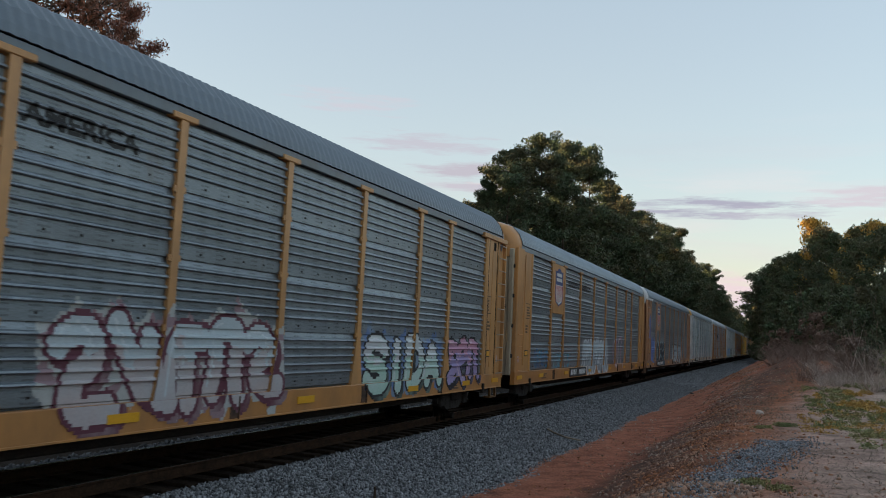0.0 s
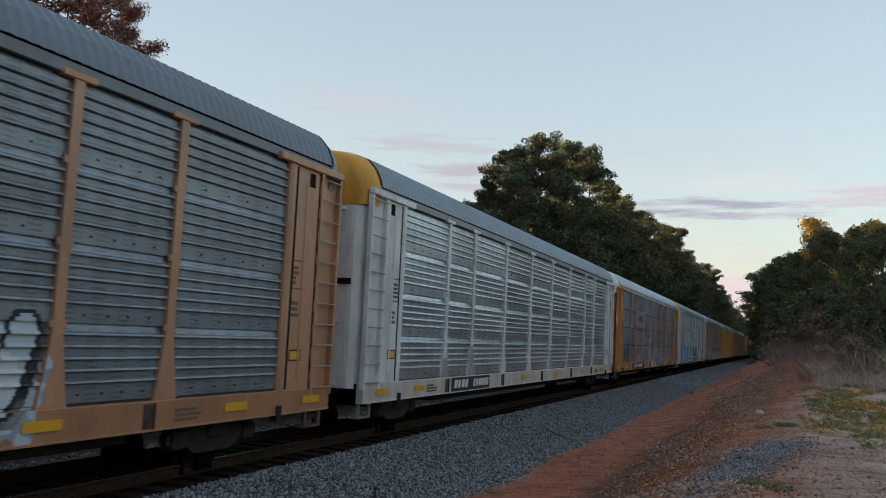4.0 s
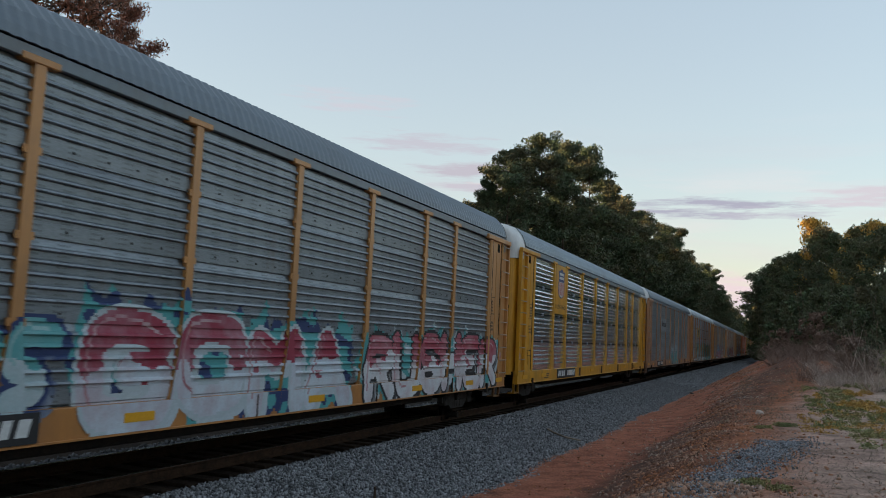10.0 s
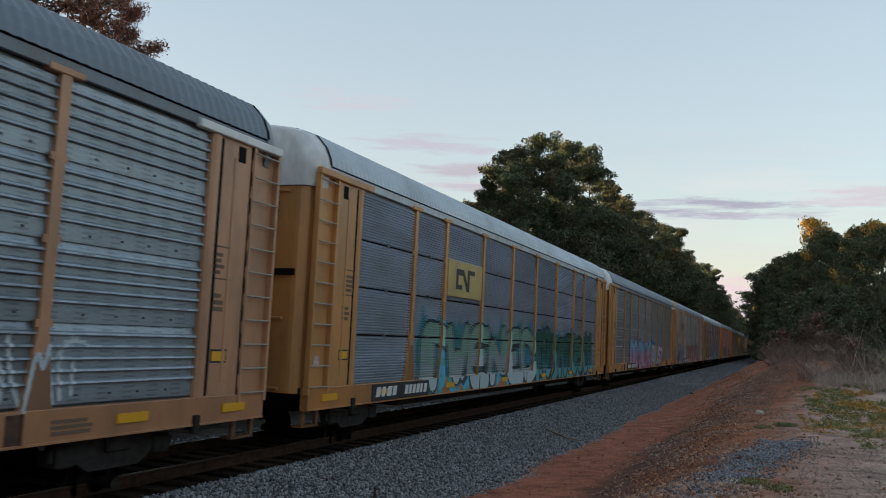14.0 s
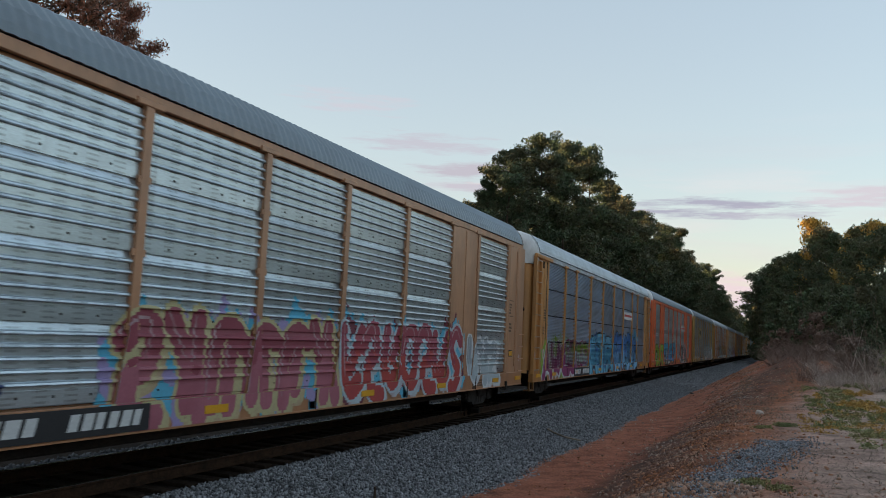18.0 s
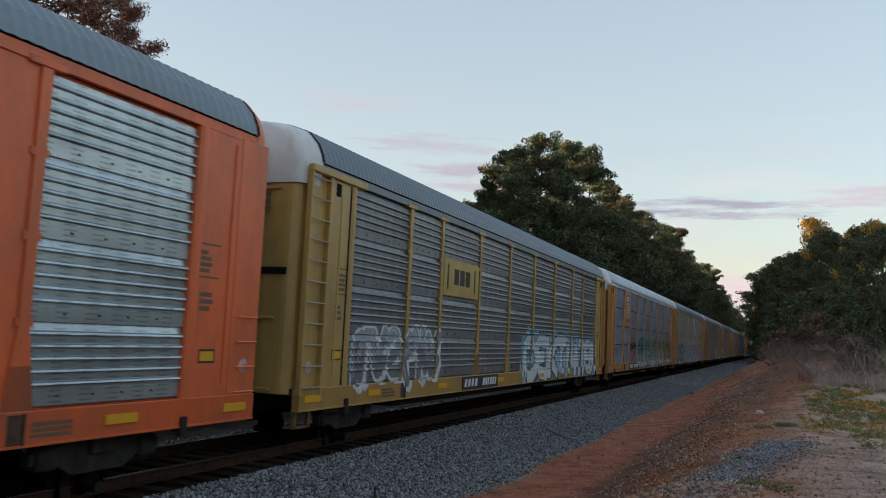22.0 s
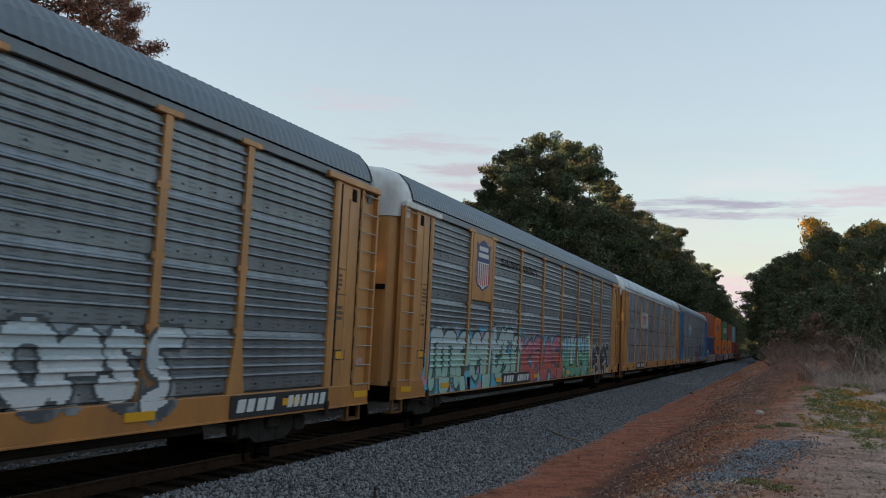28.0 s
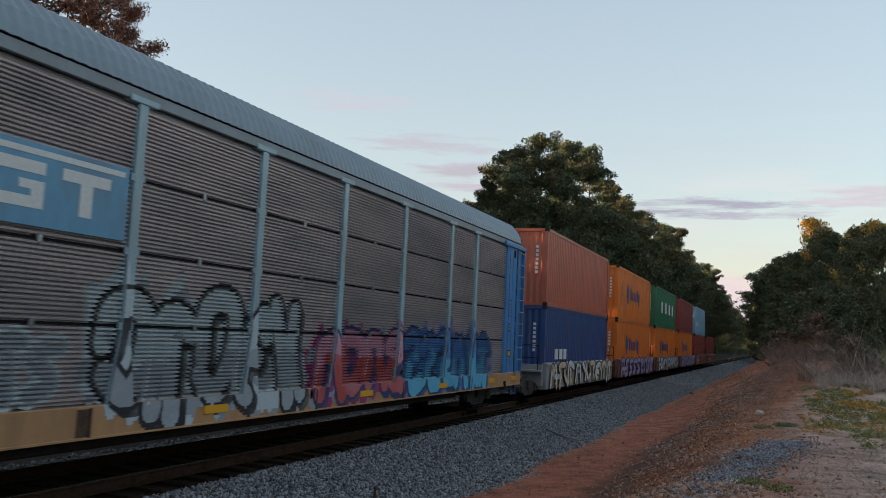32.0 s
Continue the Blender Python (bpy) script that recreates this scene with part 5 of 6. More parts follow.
CARS.append(dict(paint=OFFW, roof=RMD, sheet=GR3, top=YEL, kind="band", sign="slim", sign_back=(0.42, 0.46, 0.49), number=-5.0, art=[(-11.7, -1.9, 0.8, 2.1, "", (0.13, 0.38, 0.66), (0.16, 0.36, 0.60), (0.45, 0.52, 0.56), ((0.14, 0.34, 0.58), (0.34, 0.37, 0.41))), (-1.6, 3.3, 0.75, 2.1, "YENDS", BLACK, BLACK, (0.55, 0.66, 0.6), ((0.06, 0.26, 0.05), (0.10, 0.34, 0.08))), (8.6, 11.3, 1.2, 1.95, "CEMP", BLACK, NAVY, None, None)],
         label="white autorack car with blue graffiti along the bottom"))
CARS.append(dict(paint=TAN, roof=RDK, sheet=GR2, top=OFFW, kind="band", number=-5.6, art=[(-13.4, -12.1, 0.8, 1.95, "", BLUE, CYAN, NAVY, (BLUE, TEAL)), (-12.1, -6.9, 0.95, 2.45, "GOMA", (0.52, 0.33, 0.52), PALE, BLACK, (RED, PINK)), (-6.6, -4.0, 1.0, 2.1, "", TEAL, PALE, NAVY, None), (-3.7, 3.1, 0.8, 2.25, "GOMA", (0.30, 0.03, 0.06), (0.55, 0.62, 0.68), PALE, (TEAL, NAVY)), (3.8, 12.2, 0.8, 2.1, "RUSHER", (0.36, 0.05, 0.08), WHITE, BLACK, (TEAL, PALE))],
         label="tan autorack car covered in pink and teal graffiti"))
CARS.append(dict(paint=YEL, roof=RMD, sheet=(0.80, 0.90, 1.0), top=OFFW, kind="slot", sign="shield", slogan_low=True, number=-7.2, art=[], label="clean bright yellow autorack car with shiny ribbed sides"))
CARS.append(dict(paint=ROSE, roof=RDK, sheet=GR1, top=OFFW, kind="band", sign="row", sign_back=(0.33, 0.37, 0.41), number=-7.6, art=[(-8.8, -7.5, 1.6, 2.3, "", WHITE, GREY, None, None), (-0.9, 3.6, 0.8, 2.2, "", PALE, TEAL, GREY, (PALE, GREY)), (7.5, 9.5, 1.2, 1.9, "", PALE, WHITE, None, None)],
         label="brownish tan autorack car with grey sides"))
CARS.append(dict(paint=TAN, roof=RLT, sheet=FI2, top=OFFW, kind="fine", sign="line", sign_back=(0.50, 0.38, 0.14), number=-9.8, art=[(-8.8, 1.2, 0.8, 2.4, "?WENEC", MINT, PALE, (0.02, 0.05, 0.06), (CYAN, TEAL)), (1.3, 10.7, 0.8, 2.4, "", (0.05, 0.2, 0.12), TEAL, BLACK, (TEAL, BLUE))],
         label="tan autorack car with teal and green graffiti"))
CARS.append(dict(paint=TAN2, roof=RDK, sheet=GR2, top=OFFW, kind="band", number=-7.0, art=[(-7.5, 1.3, 0.8, 2.3, "", CYAN, PINK, MAROON, (BLUE, PINK)), (1.5, 4.6, 0.95, 2.15, "GOIC", (0.55, 0.48, 0.44), PALE, (0.10, 0.03, 0.09), (BLUE, CYAN)), (4.8, 7.0, 0.95, 1.95, "57", WHITE, (0.5, 0.4, 0.35), RED, (BLUE, CYAN))],
         label="tan autorack car with blue and red graffiti"))
CARS.append(dict(paint=ROSE, roof=RMD, sheet=GR3, top=TAN, door=(0.50, 0.50, 0.46), rear=ROSE, emblem_flat=True, kind="band", flat=True, number=-5.6, art=[(-12.1, -6.6, 0.9, 2.2, "", TEAL, NAVY, PALE, (NAVY, GREY)), (-4.7, 1.1, 0.8, 2.3, "", (0.26, 0.05, 0.075), (0.40, 0.13, 0.17), (0.50, 0.45, 0.24), (CYAN, LILAC)), (1.2, 7.9, 0.8, 2.3, "", (0.30, 0.05, 0.08), RED, (0.45, 0.55, 0.6), (CYAN, MAROON)), (8.4, 11.1, 0.9, 2.0, "", GREY, PALE, WHITE, None)],
         label="tan autorack car with flat tan panels and red graffiti"))
CARS.append(dict(paint=TAN, roof=RLT, sheet=FI1, top=OFFW, kind="fine", number=-6.2, stripe=(4.3, 6.8, None), art=[(-12.6, -7.0, 0.8, 2.1, "AWES", (0.20, 0.025, 0.09), (0.24, 0.03, 0.12), (0.58, 0.60, 0.60), (LIME, (0.45, 0.50, 0.42))), (-9.0, -4.8, 1.2, 2.1, "", LIME, PALE, MAGENTA, None), (-4.6, 1.0, 0.8, 2.5, "ATR", (0.25, 0.60, 0.78), CYAN, (0.02, 0.03, 0.06), ((0.15, 0.5, 0.72), BLUE)), (1.6, 8.7, 0.8, 2.6, "", (0.09, 0.30, 0.68), (0.25, 0.55, 0.8), (0.02, 0.03, 0.06), ((0.12, 0.45, 0.68), (0.2, 0.55, 0.75)))],
         label="tan autorack car with magenta and cyan graffiti"))
CARS.append(dict(paint=(0.78, 0.15, 0.045), roof=RMD, sheet=(0.54, 0.61, 0.64), top=OFFW, door=(0.36, 0.38, 0.38), rear=(0.78, 0.15, 0.045), kind="band", flat=True, number=-5.2, stripe=(4.3, 6.9, None), art=[(-11.6, -7.3, 0.75, 2.1, "ONT", (0.24, 0.44, 0.03), (0.28, 0.46, 0.05), BLACK, None), (-7.2, 0.0, 1.0, 2.3, "FOKEP", (0.05, 0.33, 0.50), (0.06, 0.28, 0.55), BLACK, None), (1.4, 3.5, 1.15, 2.0, "", PINK, RED, None, None), (3.6, 8.4, 0.8, 2.2, "", BLACK, BLACK, WHITE, (WHITE, PALE))],
         label="orange-red autorack car with flat red panels"))
CARS.append(dict(paint=(0.48, 0.30, 0.09), roof=RDK, sheet=GR4, top=OFFW, kind="band", sign="bold", sign_back=(0.50, 0.34, 0.09), number=-4.2, art=[(-11.7, -7.3, 1.15, 2.2, "", GREY, (0.15, 0.15, 0.16), WHITE, None), (0.2, 6.2, 0.8, 2.3, "CEKT", PALE, WHITE, (0.05, 0.10, 0.16), ((0.12, 0.38, 0.55), PALE)), (6.3, 11.7, 0.85, 2.2, "NATER", PALE, WHITE, (0.05, 0.10, 0.16), ((0.12, 0.38, 0.55), PALE))],
         label="dirty tan autorack car with dark sides and white graffiti"))
CARS.append(dict(paint=TAN, roof=RLT, sheet=FI2, top=OFFW, kind="fine", sign="shield", slogan_low=True, number=-6.0, art=[(-11.9, -10.9, 1.5, 1.95, "", BLACK, GREY, None, None), (-7.2, -4.6, 1.0, 2.3, "", BLACK, PINK, PALE, (LILAC, GREY)), (-4.5, 1.4, 0.8, 2.4, "", TEAL, PALE, BLACK, (CYAN, PALE)), (1.5, 11.5, 0.8, 2.3, "", (0.33, 0.36, 0.22), PALE, BLACK, (LIME, PINK))],
         label="tan autorack car with a shield panel and mixed graffiti"))
CARS.append(dict(paint=TAN2, roof=RDK, sheet=GR3, top=OFFW, kind="band", number=-5.0, stripe=(4.0, 6.9, None), art=[(-13.0, -5.6, 0.78, 2.25, "SUEY", (0.03, 0.09, 0.14), (0.05, 0.11, 0.13), (0.52, 0.60, 0.62), ((0.10, 0.26, 0.42), (0.35, 0.22, 0.20))), (-5.2, 1.3, 0.8, 2.2, "", PALE, (0.35, 0.5, 0.65), NAVY, (PALE, PINK)), (1.4, 6.5, 0.8, 2.2, "", LILAC, PALE, MAROON, (LILAC, PALE)), (6.8, 11.5, 0.8, 2.2, "", PALE, LILAC, NAVY, (LILAC, GREY))],
         label="tan autorack car with dark teal and lilac graffiti"))
CARS.append(dict(paint=TAN, roof=RDK, sheet=GR2, top=OFFW, kind="band", number=10.2, art=[(-3.0, 2.9, 0.8, 2.2, "APUS", CYAN, (0.2, 0.35, 0.3), NAVY, (BLUE, CYAN)), (4.6, 7.6, 1.1, 2.05, "", PALE, WHITE, (0.07, 0.08, 0.09), None)],
         label="tan autorack car with bright blue graffiti"))
CARS.append(dict(paint=TAN, roof=RDK, sheet=GR1, top=OFFW, kind="band", sign="shield", slogan=True, number=-4.8, art=[(-12.0, -4.1, 0.8, 2.3, "", PALE, MINT, (0.03, 0.09, 0.09), (CYAN, PINK)), (-4.1, 1.4, 0.8, 2.2, "KRAS", (0.44, 0.15, 0.20), (0.52, 0.11, 0.08), (0.04, 0.10, 0.16), ((0.20, 0.46, 0.64), (0.42, 0.16, 0.14))), (1.5, 6.5, 0.8, 2.25, "ALOHA", (0.32, 0.58, 0.74), (0.09, 0.32, 0.13), BLACK, (WHITE, MINT)), (6.9, 11.0, 0.85, 2.1, "", BLACK, BLACK, PALE, None), (-6.4, -4.6, 2.5, 3.0, "", PALE, GREY, None, None), (-4.0, -2.6, 2.6, 3.1, "", PALE, GREY, None, None)],
         label="tan autorack car with a shield panel and teal graffiti"))
CARS.append(dict(paint=TAN2, roof=RLT, sheet=(0.58, 0.67, 0.76), top=OFFW, kind="fine", sign="line", sign_back=(0.55, 0.6, 0.6), mark=MARKR, number=-7.5, art=[(-6.6, -5.0, 1.3, 1.7, "", (0.3, 0.1, 0.15), GREY, None, None)],
         label="tan autorack car with clean finely ribbed grey sides"))
CARS.append(dict(paint=(0.04, 0.21, 0.50), roof=RMD, sheet=(0.60, 0.53, 0.53), top=(0.18, 0.07, 0.045), sill=(0.46, 0.25, 0.12), kind="fine", post=(0.30, 0.43, 0.49), sign="hook", sign_back=(0.10, 0.30, 0.48), mark=MARKW, number=-8.4, art=[(-9.0, -7.3, 1.2, 1.9, "", GREY, LILAC, PALE, None), (-7.0, -5.4, 1.2, 1.95, "", GREY, GREY, PALE, None), (-4.9, -0.1, 0.95, 2.5, "", PALE, GREY, BLACK, (PALE, GREY)), (0.4, 4.3, 0.9, 2.15, "", PINK, RED, NAVY, (MAGENTA, GREY)), (4.4, 10.3, 0.85, 2.2, "", BLUE, CYAN, NAVY, (BLUE, LILAC))],
         label="blue autorack car with rusty dark sides and pale posts"))
TRAIN = []
for i, spec in enumerate(CARS):
    TRAIN.append((autorack(i, spec), -137.4 + PITCHES * (i - 5) + HALF))


# ---- the container cars at the end of the train ----
BOX_L, BOX_W, BOX_H = 12.19, 1.219, 2.896


def box_frame():
    """Corner posts and rails of a 40-foot container."""
    def build():
        s = Shape()
        L, w, h = BOX_L, BOX_W, BOX_H
        for side in (-1, 1):
            for z0, z1 in ((0.0, 0.16), (h - 0.1, h)):
                s.box(min(side * (w - 0.08), side * w), max(side * (w - 0.08), side * w), -L / 2, L / 2, z0, z1)
            for y in (-1, 1):
                s.box(min(side * (w - 0.16), side * w), max(side * (w - 0.16), side * w), min(y * (L / 2 - 0.16), y * L / 2), max(y * (L / 2 - 0.16), y * L / 2), 0, h, 0.01)
        for y in (-1, 1):
            for z in (0.0, h - 0.12):
                s.box(-w, w, min(y * (L / 2 - 0.1), y * L / 2), max(y * (L / 2 - 0.1), y * L / 2), z, z + 0.12)
        s.box(-w + 0.02, w - 0.02, -L / 2 + 0.06, L / 2 - 0.06, 0.02, 0.12)
        return s.mesh("frame")
    return shared("box_frame", build)


def box_wall(end):
    """One corrugated wall: a long side, or an end."""
    def build():
        v = []
        span, n = (2.12, 9) if end else (BOX_L - 0.3, 43)
        p = span / n
        for i in range(n):
            a = -span / 2 + i * p
            for q, d in ((0.0, 0.012), (0.25, 0.012), (0.45, 0.048), (0.75, 0.048)):
                for z in (0.12, BOX_H - 0.08):
                    v.append((a + q * p, BOX_L / 2 - 0.03 - d, z) if end else (BOX_W - d, a + q * p, z))
        return Shape().add(v, [(2 * i, 2 * i + 2, 2 * i + 3, 2 * i + 1) for i in range(len(v) // 2 - 1)]).mesh("wall")
    return shared(("box_wall", end), build)


def container(color, label, marks=None):
    c = empty("shipping_container", label, "container", "containers on the train")
    part("frame", box_frame(), PAINT, c, "", color)
    for turn in (0, 180):
        part("side_wall", box_wall(False), PAINT, c, "", color, pose(0, 0, 0, 0, 0, turn))
        part("end_wall", box_wall(True), PAINT, c, "", color, pose(0, 0, 0, 0, 0, turn))
    part("roof_sheet", Shape().box(-BOX_W + 0.03, BOX_W - 0.03, -BOX_L / 2 + 0.06, BOX_L / 2 - 0.06, BOX_H - 0.05, BOX_H - 0.01), PAINT, c, "", color)
    fit = Shape()
    for x in (-1.16, 1.16):
        for y in (-6.02, 6.02):
            for z in (0.02, 2.80):
                fit.box(x - 0.075, x + 0.075, y - 0.085, y + 0.085, z - 0.02, z + 0.1, 0.01)
    part("corner_castings", fit, STEEL, c)
    prints = Shape()
    for k in range(7):
        prints.box(0.75, 0.86, -6.062, -6.056, 1.2 + k * 0.16, 1.3 + k * 0.16)
    part("end_print", prints, MARKW, c)
    if marks:
        s = Shape()
        mat, pieces = marks
        for y0, y1, z0, z1 in pieces:
            s.box(1.208, 1.222, y0, y1, z0, z1)
        part("emblem", s, mat, c, "plain emblem shapes")
    return c


def ribbon(lines, wide, x):
    """Pen lines as flat strips with round joints, on the plane at x."""
    s = Shape()
    for p in lines:
        for n, (y, z) in enumerate(p):
            s.add([(x, y + wide * math.cos(a), z + wide * math.sin(a)) for a in [k * math.pi / 4 for k in range(8)]], [tuple(range(8))])
            if n:
                q = p[n - 1]
                d = math.hypot(y - q[0], z - q[1]) + 1e-9
                u, v = -(z - q[1]) / d * wide, (y - q[0]) / d * wide
                s.add([(x + 0.0006, y + u, z + v), (x + 0.0006, y - u, z - v), (x + 0.0006, q[0] - u, q[1] - v), (x + 0.0006, q[0] + u, q[1] + v)], [(0, 1, 2, 3)])
    return s


def well_car(color, art=0):
    """One articulated unit: deep side sills, end platforms, shared truck."""
    c = empty("well_car", "well car unit carrying containers with dirty sides", "railroad car", "cars of the train")
    s = Shape()
    for side in (-1, 1):
        s.box(min(side * 1.28, side * 1.42), max(side * 1.28, side * 1.42), -6.5, 6.5, 0.36, 1.25, 0.02)
        s.box(min(side * 1.24, side * 1.46), max(side * 1.24, side * 1.46), -6.5, 6.5, 1.2, 1.32, 0.02)
        for k in range(9):
            y = -6 + 1.5 * k
            s.box(min(side * 1.4, side * 1.47), max(side * 1.4, side * 1.47), y - 0.05, y + 0.05, 0.4, 1.22)
    part("side_sill", s, PAINT, c, "", color)
    p = Shape()
    p.box(-1.3, 1.3, -6.5, 6.5, 0.36, 0.48)
    for y in (-1, 1):
        p.box(-1.3, 1.3, min(y * 6.4, y * 6.7), max(y * 6.4, y * 6.7), 0.5, 1.25)
        p.box(-0.6, 0.6, min(y * 6.7, y * 7.55), max(y * 6.7, y * 7.55), 0.75, 1.05)
        p.box(-1.35, 1.35, min(y * 6.7, y * 7.1), max(y * 6.7, y * 7.1), 1.0, 1.06)
    part("platform", p, PAINT, c, "", color)
    tr = part("truck_frame", truck_mesh(), TRUCK, c, "", at=pose(0, -7.55, 0))
    for dy in (-0.88, 0.88):
        part("wheelset", wheel_mesh(), STEEL, tr, at=pose(0, dy, 0.42))
    r = Shape()
    for y in (-6.9, 6.9):
        for x in (-1.2, 1.2):
            r.rod((x, y, 1.05), (x, y, 1.95), 0.02, 5)
        r.rod((-1.2, y, 1.95), (1.2, y, 1.95), 0.02, 5)
        r.rod((-1.2, y, 1.5), (1.2, y, 1.5), 0.02, 5)
    part("hand_rail", r, STEEL, c)
    bars(c, "number_bars", 1.471, -5.6, -4.2, 0.7, 1.0, 1, MARKW, 7, random.Random(3))
    if art:
        strokes = pen("?" * 9, -6.2, 6.2, 0.52, 1.2, np.random.default_rng(art), 0.9, 1)
        for shade, wide, x in ((BLACK, 0.19, 1.474), (WHITE if art == 77 else PALE if art % 2 else LILAC, 0.12, 1.478)):
            part("graffiti_letters", ribbon(strokes, wide, x), spray(shade, shade if shade == BLACK else YELLOW if art == 77 else shade), c)["kind"] = "stuff"
    for k in range(-2, 3):
        part("reflector", Shape().box(1.471, 1.476, k * 2.6 - 0.2, k * 2.6 + 0.2, 0.5, 0.6), MARKY, c)
    return c


ORANGE, TERRA, DEEPB, GRN, DRED, LBLUE = (0.74, 0.18, 0.02), (0.50, 0.12, 0.07), (0.02, 0.065, 0.20), (0.015, 0.15, 0.07), (0.26, 0.04, 0.04), (0.26, 0.46, 0.62)
LOGO = (MARKN, [(-3.2, -2.5, 1.3, 1.9), (-3.0, -2.7, 1.0, 2.1), (-1.9, -1.6, 1.25, 1.95), (-1.3, -1.0, 1.25, 1.75), (-0.7, -0.35, 1.25, 1.75), (-0.1, 0.25, 1.25, 1.75), (0.5, 0.8, 1.25, 1.95), (1.1, 1.4, 1.0, 1.75)])
BIGW = (MARKW, [(-3.0, -2.2, 1.1, 1.9), (-0.8, 0.0, 1.1, 1.9), (1.4, 2.2, 1.1, 1.9), (3.4, 4.2, 1.1, 1.9)])
SMALLW = (MARKW, [(-4.5, -4.0, 0.9, 1.3), (-3.8, -3.3, 0.9, 1.3), (-3.1, -2.6, 0.9, 1.3)])
UNITS = [((0.30, 0.30, 0.31), DEEPB, TERRA, SMALLW, None, "navy blue", "terracotta red"), ((0.17, 0.06, 0.05), ORANGE, ORANGE, LOGO, LOGO, "orange", "orange"), ((0.17, 0.06, 0.05), ORANGE, GRN, LOGO, BIGW, "orange", "green"),
         ((0.17, 0.06, 0.05), ORANGE, DRED, LOGO, None, "orange", "dark red"), ((0.17, 0.06, 0.05), DRED, LBLUE, None, SMALLW, "dark red", "light blue"), ((0.17, 0.06, 0.05), DRED, None, None, None, "dark red", "")]
START = -137.4 + PITCHES * 16 + 3.5 + 6.1
for i, (c, low_c, high_c, m1, m2, n1_, n2_) in enumerate(UNITS):
    y = START + 15.0 * i
    TRAIN.append((well_car(c, (77, 78, 79, 80, 0, 0)[i]), y))
    TRAIN.append((container(low_c, "%s steel shipping container in a well car" % n1_, m1), y, 0.52))
    if high_c:
        TRAIN.append((container(high_c, "%s steel shipping container stacked on another" % n2_, m2), y, 3.425))


# ---- trees ----
def leaves(centres, spread, per, size, seed, flat=0.6):
    """Small leaf blades (quads) in clumps round the centres (n, 3)."""
    rng = np.random.default_rng(seed)
    n = len(centres) * per
    d = rng.normal(0, 1, (n, 3))
    d /= np.linalg.norm(d, axis=1, keepdims=True)
    d *= (rng.random((n, 1)) ** 0.45) * np.repeat(spread, per)[:, None]
    d[:, 2] *= flat
    p = np.repeat(centres, per, 0) + d
    a = rng.normal(0, 1, (n, 3))
    a /= np.linalg.norm(a, axis=1, keepdims=True)
    b = np.cross(a, rng.normal(0, 1, (n, 3)))
    b /= np.linalg.norm(b, axis=1, keepdims=True) + 1e-9
    s = size * rng.uniform(0.6, 1.3, (n, 1))
    v = np.stack([p - a * s, p - b * s * 0.42, p + a * s, p + b * s * 0.42], 1)
    return v.reshape(-1, 3), np.arange(4 * n).reshape(-1, 4)


def tree_parts(seed, height, radius, base, mat, clumps=150, per=60, size=0.2, clump=0.9, top_heavy=0.5, trunk=0.25):
    """Meshes of a trunk with limbs, and of a crown of leaf clumps in whorls of unequal branches."""
    rng = np.random.default_rng(seed)
    s = Shape()
    lean = rng.normal(0, 0.02 * height, 2)
    pts = [(lean[0] * k * k, lean[1] * k * k, height * 0.96 * k) for k in np.linspace(0, 1, 7)]
    for i in range(6):
        s.rod(pts[i], pts[i + 1], trunk * (1 - i / 6.5), 7, trunk * (1 - (i + 1) / 6.5))
    centres, sizes = [], []
    limbs = max(10, clumps // 7)
    for i in range(limbs):
        f = rng.random() ** (1 - 0.3 * top_heavy)
        z = base + (height - base) * f
        r = radius * (math.sin(math.pi * min(1, 0.22 + 0.74 * f)) ** 0.7) * rng.uniform(0.55, 1.12)
        a = rng.uniform(0, 6.283)
        k = z / height
        root = np.array([lean[0] * k * k, lean[1] * k * k, z - 0.25 * r])
        tip = np.array([root[0] + r * math.cos(a), root[1] + r * math.sin(a), z + 0.18 * r])
        s.rod(root, tip, trunk * 0.3 * (1.05 - f * 0.7), 5, 0.02)
        for j in range(7):
            q = 0.3 + 0.7 * (j + rng.random()) / 7
            c = root + (tip - root) * q + rng.normal(0, 0.28 * clump, 3)
            centres.append(c)
            sizes.append(clump * rng.uniform(0.55, 1.25))
    centres, sizes = np.array(centres), np.array(sizes)
    v, f = leaves(centres, sizes, per, size, seed + 1)
    return s.mesh("trunk"), soup("crown", v, f, mat)


KINDS = {
    "pine": [tree_parts(11 + k, 20.0, 4.6, 7.0, PINE, 300, 110, 0.15, 0.85) for k in range(3)],
    "oak": [tree_parts(31 + k, 14.0, 4.6, 2.5, GREEN, 260, 85, 0.16, 0.9, 0.2) for k in range(3)],
    "rust": [tree_parts(51, 15.0, 4.2, 6.0, RUST, 330, 120, 0.075, 0.62, 0.4, 0.2)],
    "high": [tree_parts(81 + k, 16.0, 5.2, 6.8, GREEN, 270, 85, 0.17, 0.95, 0.4) for k in range(3)],
    "shrub": [tree_parts(71 + k, 6.0, 2.6, 0.3, GREEN, 130, 60, 0.15, 0.75, 0.0, 0.08) for k in range(2)],
    "gold": [tree_parts(61, 14.0, 3.6, 3.0, GOLD, 200, 60, 0.18, 0.9, 0.3)],
}
LABELS = {"high": "dark green broadleaf tree leaning over the line", "shrub": "dense dark green understory shrub below the trees", "pine": "tall dark green pine with an uneven crown", "oak": "dark green broadleaf tree at the edge of the woods", "rust": "tree with sparse rusty red autumn leaves", "gold": "broadleaf tree with leaves coloured gold for the evening sun"}


